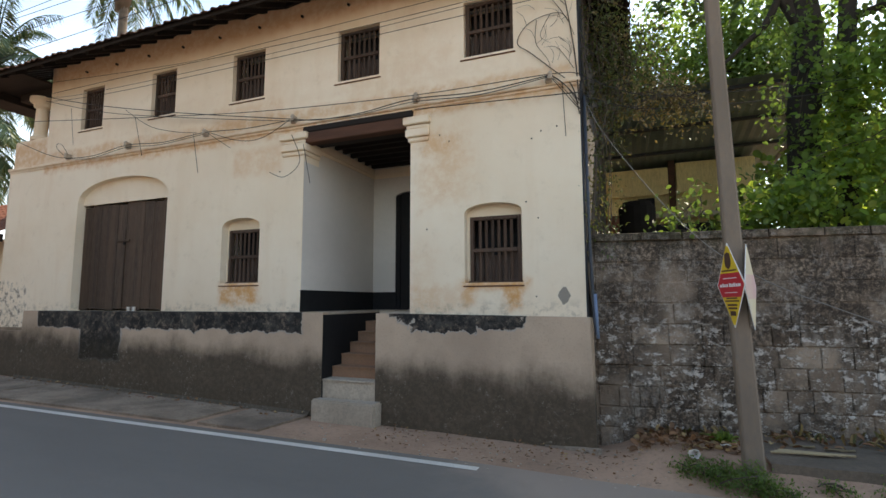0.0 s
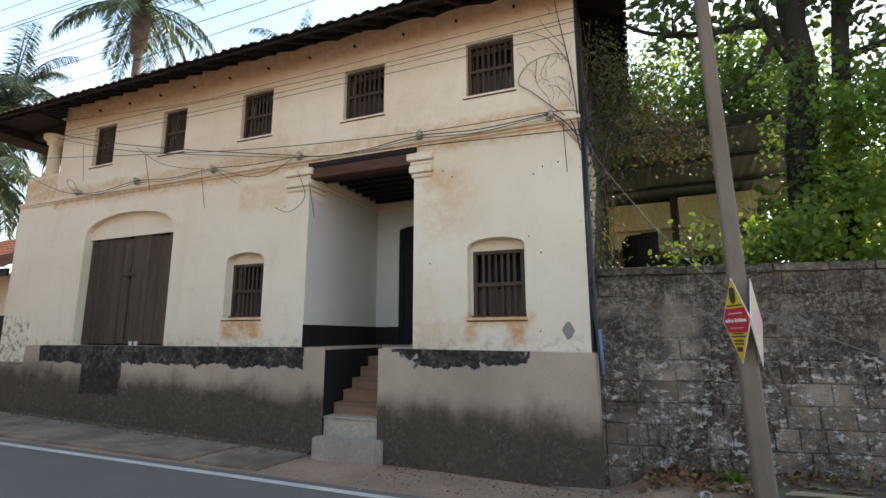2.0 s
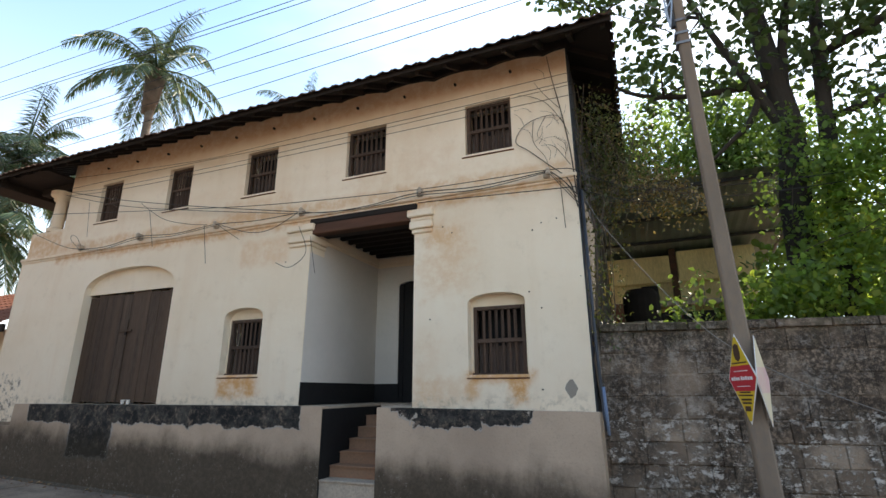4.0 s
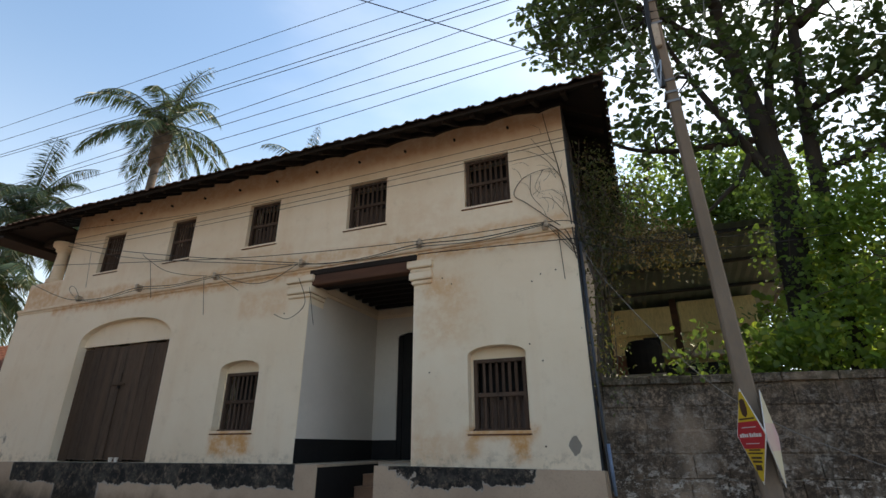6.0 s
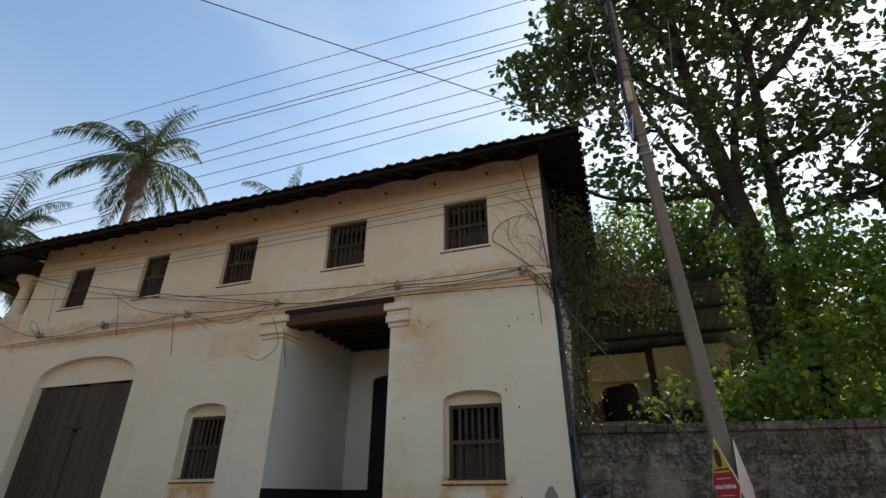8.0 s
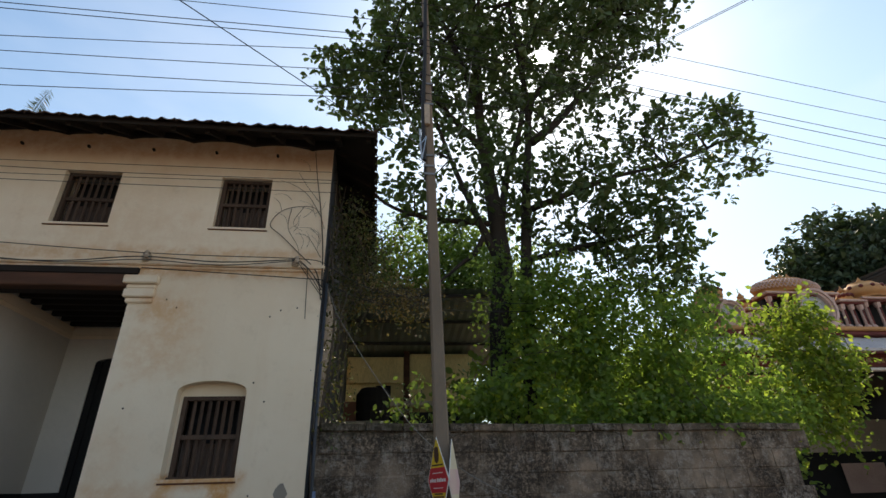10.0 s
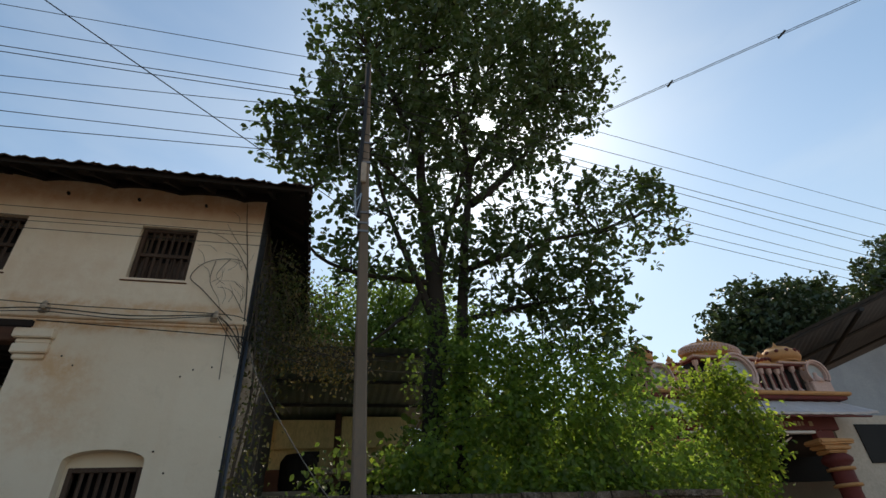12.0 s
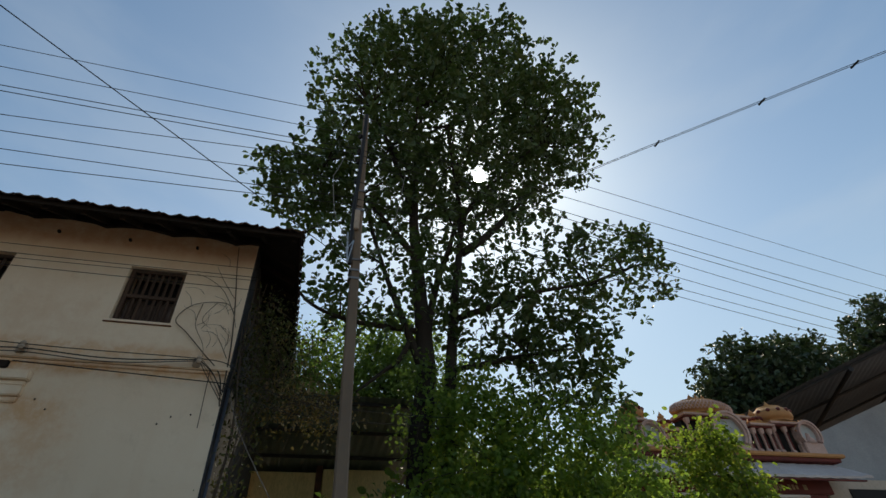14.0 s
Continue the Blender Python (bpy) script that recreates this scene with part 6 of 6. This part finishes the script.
# far trees
for k, (x, y, z, r, sd) in enumerate(((30.5, 25, 13.8, 4.8, 41), (36, 27, 15.0, 4.5, 42), (26.5, 28, 9.6, 3.6, 43), (46, 24, 18.5, 5.0, 44))):
    blob_tree("far_tree", [(x, y, -0.7), (x, y, z * 0.5), (x, y, z), [0.4, 0.3, 0.1]], [((x, y, z * 0.5), (x - r * 0.5, y - 1, z), 0.15), ((x, y, z * 0.6), (x + r * 0.5, y, z + 1), 0.15)],
              [((x, y, z), (r, r, r * 0.75), 1.0), ((x - r * 0.6, y, z - r * 0.3), (r * 0.6, r * 0.6, r * 0.5), 0.4)], 1500, 9, 0.42, LEAF_FAR, sd, "distant leafy tree behind the temple roofs", spread=0.45, shell=0.3, rosette=True)

# the sun's disc in the sky
bm = bmesh.new()
bmesh.ops.create_icosphere(bm, subdivisions=3, radius=4.5, matrix=Matrix.Translation(SUN * 400))
glow = bpy.data.materials.new("sun_glare")
glow.use_nodes = True
glow.node_tree.nodes["Principled BSDF"].inputs["Emission Color"].default_value = (1, 0.95, 0.85, 1)
glow.node_tree.nodes["Principled BSDF"].inputs["Emission Strength"].default_value = 30
thing("sun_disc", bm, glow, "bright sun seen through the leaves", "sun", kind="structure")

# ---- on the ground ----
SLABS = [(-15.5, -11.26), (-11.2, -6.36), (-6.12, -5.02)]
for k, (a, b) in enumerate(SLABS):
    bm = bmesh.new()
    n = max(2, int((b - a) / 0.25))
    rows = 4
    g = []
    for i in range(n + 1):
        x = a + (b - a) * i / n
        lo, hi = road_edge(x) + 0.13 + 0.03 * noise.noise((x * 3, 0, 0)), 6.72
        g.append([bm.verts.new((x + (0.10 if i in (0, n) else 0) * (r / rows - 0.5), lo + (hi - lo) * r / rows, ground_z(x, 6.2) + 0.035 + 0.008 * noise.noise((x * 2, r, k)))) for r in range(rows + 1)])
    for p, q in zip(g, g[1:]):
        for r in range(rows):
            bm.faces.new((p[r], q[r], q[r + 1], p[r + 1]))
    out = bmesh.ops.extrude_face_region(bm, geom=bm.faces[:])
    for v in out["geom"]:
        if isinstance(v, bmesh.types.BMVert):
            v.co.z -= 0.12
    thing("drain_slab", bm, SLAB_MAT, "worn grey concrete slab over the roadside drain", "paving slab", "drain slabs")
bm = bmesh.new()
g = []
for i in range(29):
    x = 1.28 + 0.25 * i
    hi = 7.2 + 0.17 * (x + 0.56) if x < 1.2 else 7.5 + 0.11 * (x - 1.2)
    lo = 6.28 + 0.02 * x + 0.03 * noise.noise((x * 3, 2, 0))
    z = -0.07 + 0.01 * noise.noise((x * 2, 0, 4))
    g.append([bm.verts.new((x, lo, z - 0.3)), bm.verts.new((x, lo, z)), bm.verts.new((x, (lo + hi) / 2, z + 0.012)), bm.verts.new((x, hi, z + 0.01))])
for p, q in zip(g, g[1:]):
    for r in range(3):
        bm.faces.new((p[r], q[r], q[r + 1], p[r + 1]))
# darker than the other slabs: the creepers' shade is in the concrete colour
thing("drain_cover", bm, grainy("shaded_drain_concrete", (0.20, 0.15, 0.11), (0.12, 0.095, 0.07), 4.0, 0.92, 0.6, 0.02, c=(0.07, 0.06, 0.045)), "grey concrete drain cover along the block wall", "paving slab")


def litter(name, n, x0, x1, y0, y1, size, material, seed, label, flat=True, lift=0.01):
    rng = np.random.default_rng(seed)
    xs, ys = rng.uniform(x0, x1, n), y1 - (y1 - y0) * rng.random(n) ** 1.5
    c = np.array([(x, y, max(ground_z(x, y), -0.06 if x > 1.3 and y > 6.3 else -9) + lift + 0.05 * rng.random()) for x, y in zip(xs, ys)])
    w = rng.normal(size=(n, 3)) * np.array([1, 1, 0.25 if flat else 1.0]) + np.array([0, 0, 0.05 if flat else 1.2])
    return tagged(leaves(name, c, w, size * rng.uniform(0.5, 1.3, n), material, rng, 0.55 if flat else 0.2, 0.5, 0.1), label, "litter" if flat else "weeds", kind="stuff")


litter("leaf_litter", 300, -0.05, 1.1, 6.6, 7.3, 0.10, LEAF_LITTER, 51, "fallen brown leaves along the foot of the wall")
litter("leaf_litter", 170, 1.1, 3.6, 6.95, 7.7, 0.10, LEAF_LITTER, 52, "fallen brown leaves on the drain cover")
litter("leaf_litter", 240, -3.6, 0.5, 5.9, 6.75, 0.045, LEAF_LITTER, 53, "scraps of dry leaf on the verge")
litter("leaf_litter", 190, -13.0, -5.0, 6.45, 6.78, 0.055, LEAF_LITTER, 57, "scraps of dry leaf on the drain slabs")
litter("dry_grass", 170, 0.2, 3.6, 7.25, 7.75, 0.15, LEAF_DRY, 54, "dry grass tufts at the foot of the wall", False, -0.02)
for x, y, w, d, h, n, sd in ((0.62, 6.12, 0.34, 0.14, 0.10, 90, 61), (0.95, 5.98, 0.32, 0.16, 0.16, 130, 62), (1.25, 5.9, 0.22, 0.12, 0.10, 60, 63), (1.75, 6.1, 0.2, 0.08, 0.06, 20, 64), (2.4, 6.15, 0.3, 0.08, 0.09, 40, 65)):
    creeper("weed_clump", [((x, y, ground_z(x, y) + h * 0.7), (w, d, h), 1.0)], n * 2, 0.036, LEAF_MID, sd, "low green weeds at the roadside drain", 0.45, "weeds", stems=6, clump=False, scatter=0.04)
litter("weeds", 120, 0.85, 1.02, 6.95, 7.15, 0.10, LEAF_BRIGHT, 58, "green weed against the block wall", False)
bm = bmesh.new()
lathe(bm, [(0, 0), (0.042, 0), (0.052, 0.10), (0.056, 0.10), (0.05, 0.105), (0.045, 0.1), (0.036, 0.01), (0, 0.01)], (0, 0, 0), 16)
cup = thing("paper_cup", bm, WHITEWASH, "crumpled white paper cup lying among dry leaves", "cup")
cup.matrix_world = Matrix.Translation((0.53, 6.45, -0.09)) @ Matrix.Rotation(radians(75), 4, "X") @ Matrix.Rotation(radians(20), 4, "Y")
for x, y, w, d, r, c in ((0.93, 6.78, 0.12, 0.06, 20, "white"), (-8.0, 6.35, 0.16, 0.07, 15, "orange"), (1.75, 7.05, 0.25, 0.07, -8, "yellow"), (2.1, 7.0, 0.3, 0.06, 5, "yellow")):
    bm = bmesh.new()
    vs = [[bm.verts.new((w * (i / 4 - 0.5), d * (j / 2 - 0.5), 0.03 * noise.noise((i * 1.3 + x, j * 1.7, 0)) + 0.02)) for j in range(3)] for i in range(5)]
    for a, b in zip(vs, vs[1:]):
        for j in range(2):
            bm.faces.new((a[j], b[j], b[j + 1], a[j + 1]))
    bmesh.ops.solidify(bm, geom=bm.faces[:], thickness=0.012)
    ob = thing("wrapper", bm, {"white": WHITEWASH, "orange": REDTILE, "yellow": SHELL}[c], c + " crumpled scrap lying on the verge", "rubbish", "scraps")
    ob.matrix_world = Matrix.Translation((x, y, max(ground_z(x, y), -0.06) + (0.04 if x < 0 else 0.0))) @ Matrix.Rotation(radians(r), 4, "Z")
for k in range(3):
    bm = bmesh.new()
    tube(bm, limb_points((1.35 + 0.05 * k, 6.62 + 0.06 * k, -0.03), (1.95 + 0.1 * k, 6.70 + 0.02 * k, -0.03), random.Random(k), 0.02), 0.014, 6)
    thing("dry_stalk", bm, SHELL, "dry pale palm stalk lying on the drain cover", "stick", "dry stalks")
pr = random.Random(77)
bm = bmesh.new()
for k in range(60):
    x, y = pr.uniform(-3.6, 0.3), pr.uniform(5.85, 6.7)
    a = pr.uniform(0, 6.28)
    L = pr.uniform(0.02, 0.08)
    z = ground_z(x, y) + 0.012
    tube(bm, [(x, y, z), (x + L * 0.5 * math.cos(a), y + L * 0.5 * math.sin(a), z + 0.003), (x + L * math.cos(a + 0.3), y + L * math.sin(a + 0.3), z)], 0.0028, 4)
thing("twig_litter", bm, TWIG, "broken twigs scattered on the sandy verge", "litter", kind="stuff")
bm = bmesh.new()
for k in range(160):
    x, y = pr.uniform(-4.5, 1.0), pr.uniform(5.6, 6.75)
    bmesh.ops.create_icosphere(bm, subdivisions=1, radius=pr.uniform(0.006, 0.02), matrix=Matrix.Translation((x, y, ground_z(x, y) + 0.01)) @ Matrix.Diagonal((1, 1, 0.6, 1)))
thing("gravel", bm, CEMENT, "loose grit on the sandy verge", "gravel", kind="stuff")

# bare creeper stems on the house front, and rooted stems at its corner
pr = random.Random(9)
vine = empty("bare_creeper", (-0.7, 6.97, 4.7), "leafless creeper stems clinging to the upper wall", "climbing plant")


def stem(pts, r, n=5):
    fine = []
    P = [Vector(q) for q in pts]
    P = [P[0]] + P + [P[-1]]
    for i in range(1, len(P) - 2):
        for k in range(n):
            t = k / n
            a, b, c, d = P[i - 1:i + 3]
            fine.append(0.5 * ((2 * b) + (c - a) * t + (2 * a - 5 * b + 4 * c - d) * t * t + (3 * b - a - 3 * c + d) * t ** 3))
    fine.append(P[-2])
    bm = bmesh.new()
    tube(bm, fine, [0.7 * r * (1 - 0.6 * i / len(fine)) for i in range(len(fine))], 5)
    part("stem", bm, TWIG, vine)


stem([(-0.62, 6.96, 4.3), (-0.72, 6.97, 4.75), (-1.0, 6.97, 5.05), (-1.3, 6.97, 5.35), (-1.5, 6.98, 5.55), (-1.35, 6.97, 5.8), (-1.05, 6.97, 5.9), (-0.8, 6.97, 5.85), (-0.66, 6.96, 5.5)], 0.014)
stem([(-0.62, 6.96, 4.5), (-0.66, 6.97, 5.2), (-0.75, 6.97, 5.9), (-0.85, 6.97, 6.5), (-0.92, 6.98, 7.0)], 0.018)
stem([(-0.72, 6.97, 5.7), (-0.95, 6.97, 6.1), (-1.2, 6.97, 6.3), (-1.42, 6.97, 6.38)], 0.009)
stem([(-0.78, 6.97, 6.0), (-1.0, 6.97, 6.3), (-1.15, 6.97, 6.55)], 0.008)
stem([(-1.2, 6.97, 5.85), (-1.22, 6.97, 5.5), (-1.05, 6.97, 5.2), (-1.0, 6.97, 5.0)], 0.009)
stem([(-1.35, 6.97, 5.8), (-1.4, 6.97, 5.95), (-1.5, 6.97, 6.05)], 0.006)
stem([(-1.0, 6.97, 5.9), (-1.15, 6.97, 5.6), (-1.0, 6.97, 5.45)], 0.007)
stem([(-0.62, 6.95, 4.45), (-0.8, 6.95, 4.75), (-1.0, 6.95, 4.95)], 0.012)
stem([(-0.60, 6.95, 4.35), (-0.75, 6.95, 4.6), (-0.98, 6.95, 4.9)], 0.010)
stem([(-0.68, 6.97, 5.0), (-0.9, 6.97, 5.35), (-1.1, 6.97, 5.4)], 0.008)
for k in range(16):
    x, z = pr.uniform(-1.3, -0.66), pr.uniform(5.1, 6.7)
    a = pr.uniform(0.4, 2.7)
    stem([(x, 6.97, z), (x + 0.14 * math.cos(a), 6.96, z + 0.14 * math.sin(a)), (x + 0.3 * math.cos(a + 0.4), 6.97, z + 0.3 * math.sin(a + 0.4))], 0.005, 3)
for k in range(6):
    x = -0.55 + 0.05 * k + pr.uniform(-0.02, 0.02)
    y = 7.2 + 0.09 * k
    stem([(x, y, 1.6 + 0.3 * (k % 3)), (x + pr.uniform(-.08, .08), y, 2.8), (x + pr.uniform(-.1, .1), y, 4.0), (x + pr.uniform(-.12, .12), y - 0.1, 5.2), (x + pr.uniform(-.2, .2), y, 6.6)], 0.022 if k < 4 else 0.012)
for k in range(8):
    x, y, z = pr.uniform(-0.55, 0.1), pr.uniform(7.1, 8.2), pr.uniform(4.2, 6.4)
    stem([(x, y, z), (x + pr.uniform(-.3, .4), y - 0.1, z + pr.uniform(0, .5)), (x + pr.uniform(-.2, .6), y, z + pr.uniform(-.6, .2)), (x + pr.uniform(-.1, .5), y, z - pr.uniform(.3, .9))], 0.007, 4)

# ---- compound wall of blocks ----
WALL_LINE = [(-0.56, 7.2), (1.2, 7.5), (3.0, 7.75), (5.0, 7.95), (7.3, 8.1)]


def make_block():
    n = Nodes("mouldy_block", 0.95, 0, 0.1)
    r = n.random()
    col = n.mix(r, (0.175, 0.127, 0.09), (0.385, 0.29, 0.21))
    col = n.mix(n.step(n.noise(4.0, 5.0, 0.65), 0.35, 0.7), col, (0.16, 0.125, 0.095))
    black = n.op("MULTIPLY", n.step(n.noise(1.1, 4.0, 0.6), 0.34, 0.56), n.step(n.noise(19.0, 8.0, 0.85), 0.38, 0.54))
    col = n.mix(n.op("MULTIPLY", black, 0.88), col, (0.026, 0.021, 0.017))
    wash = n.op("MULTIPLY", n.step(n.noise(2.2, 6.0, 0.75, (1.0, 1.0, 0.35)), 0.48, 0.64), n.step(n.noise(9.0, 7.0, 0.8), 0.42, 0.6))
    col = n.mix(n.op("MULTIPLY", wash, 0.55), col, (0.42, 0.37, 0.31))
    low = n.step(n.op("ADD", n.z, n.noise(2.0, 3.0)), 1.75, 2.15, 1.0, 0.25)
    pale = n.op("MULTIPLY", n.step(n.noise(2.0, 5.0, 0.7), 0.40, 0.52), n.step(n.noise(8.0, 9.0, 0.82, (1.0, 1.0, 1.5)), 0.525, 0.565))
    pale = n.op("MULTIPLY", pale, low)
    col = n.mix(n.op("MULTIPLY", pale, 0.9), col, (0.64, 0.58, 0.51))
    moss = n.op("MULTIPLY", n.step(n.op("ADD", n.z, n.op("MULTIPLY", n.noise(2.5, 5.0, 0.7), 1.2)), 2.85, 3.3), n.step(n.noise(7.0, 6.0, 0.7), 0.35, 0.6))
    col = n.mix(n.op("MULTIPLY", moss, 0.7), col, (0.05, 0.046, 0.026))
    n.color(col)
    n.bump(n.op("ADD", n.noise(9.0, 6.0, 0.7), n.op("ADD", n.op("MULTIPLY", n.noise(50.0, 5.0), 0.4), n.op("MULTIPLY", pale, 0.3))), 0.8, 0.035)
    return n.m


BLOCK = make_block()
cwall = empty("compound_wall", (3, 7.7, 0), "mouldy grey block compound wall with lichen stains", "wall", kind="structure")
# backing and coping follow the line of the wall
bm = bmesh.new()
for (xa, ya), (xb, yb) in zip(WALL_LINE, WALL_LINE[1:]):
    v = [bm.verts.new(p) for p in ((xa, ya + 0.011, -0.8), (xb, yb + 0.011, -0.8), (xb, yb + 0.26, -0.8), (xa, ya + 0.26, -0.8), (xa, ya + 0.011, 2.56), (xb, yb + 0.011, 2.56), (xb, yb + 0.26, 2.56), (xa, ya + 0.26, 2.56))]
    for q in ((4, 5, 6, 7), (0, 1, 5, 4), (2, 3, 7, 6), (1, 2, 6, 5), (3, 0, 4, 7)):
        bm.faces.new([v[i] for i in q])
part("mortar", bm, BLOCK, cwall)


def block_mesh(w, h, seed):
    pr = random.Random(seed)
    bm = bmesh.new()
    d = 0.011
    a = [bm.verts.new(p) for p in ((-w / 2, 0.05, -h / 2), (w / 2, 0.05, -h / 2), (w / 2, 0.05, h / 2), (-w / 2, 0.05, h / 2))]
    b = [bm.verts.new((x + pr.uniform(-d, d) * 0.5, d + pr.uniform(-0.006, 0.006), z + pr.uniform(-d, d) * 0.4)) for x, z in ((-w / 2, -h / 2), (w / 2, -h / 2), (w / 2, h / 2), (-w / 2, h / 2))]
    c = [bm.verts.new((x + pr.uniform(-d, d) * 0.4, pr.uniform(-0.008, 0.004), z + pr.uniform(-d, d) * 0.4)) for x, z in ((-w / 2 + d, -h / 2 + d), (w / 2 - d, -h / 2 + d), (w / 2 - d, h / 2 - d), (-w / 2 + d, h / 2 - d))]
    for p, q in ((a, b), (b, c)):
        for i in range(4):
            j = (i + 1) % 4
            bm.faces.new((p[i], p[j], q[j], q[i]))
    bm.faces.new(c)
    me = bpy.data.meshes.new("block")
    bm.to_mesh(me)
    bm.free()
    me.materials.append(BLOCK)
    return me


def along(s):
    """The place and turn at s metres along the wall."""
    for (xa, ya), (xb, yb) in zip(WALL_LINE, WALL_LINE[1:]):
        L = math.hypot(xb - xa, yb - ya)
        if s <= L:
            return xa + (xb - xa) * s / L, ya + (yb - ya) * s / L, math.atan2(yb - ya, xb - xa)
        s -= L
    return xb, yb, math.atan2(yb - ya, xb - xa)


TOTAL = sum(math.hypot(b[0] - a[0], b[1] - a[1]) for a, b in zip(WALL_LINE, WALL_LINE[1:]))
BIG = [block_mesh(0.594, 0.281, i) for i in range(4)]
SMALL = [block_mesh(0.394, 0.271, 10 + i) for i in range(4)]
CAP = [block_mesh(0.58, 0.11, 20 + i) for i in range(3)]
rng = random.Random(8)
inv = cwall.matrix_basis.inverted()
z = -0.33
while z < 2.55:
    lower = z < 1.3
    cap = z > 2.44
    w, h, kinds = (0.40, 0.277, SMALL) if lower else (0.60, 0.125, CAP) if cap else (0.60, 0.287, BIG)
    s = 0.05
    while s < TOTAL - 0.15:
        k = rng.uniform(0.6, 1.25)
        s += w * k / 2
        x, y, a = along(s)
        ob = new("block", rng.choice(kinds))
        ob.parent = cwall
        ob.matrix_basis = inv @ Matrix.Translation((x, y - (0.03 if cap else 0.008 if lower else 0) + rng.uniform(-0.008, 0.008), z + h / 2 + rng.uniform(-.006, .006))) @ Matrix.Rotation(a, 4, "Z") @ Matrix.Rotation(rng.uniform(-0.012, 0.012), 4, "Y") @ Matrix.Diagonal((k, 1, 1, 1))
        s += w * k / 2
    z += h
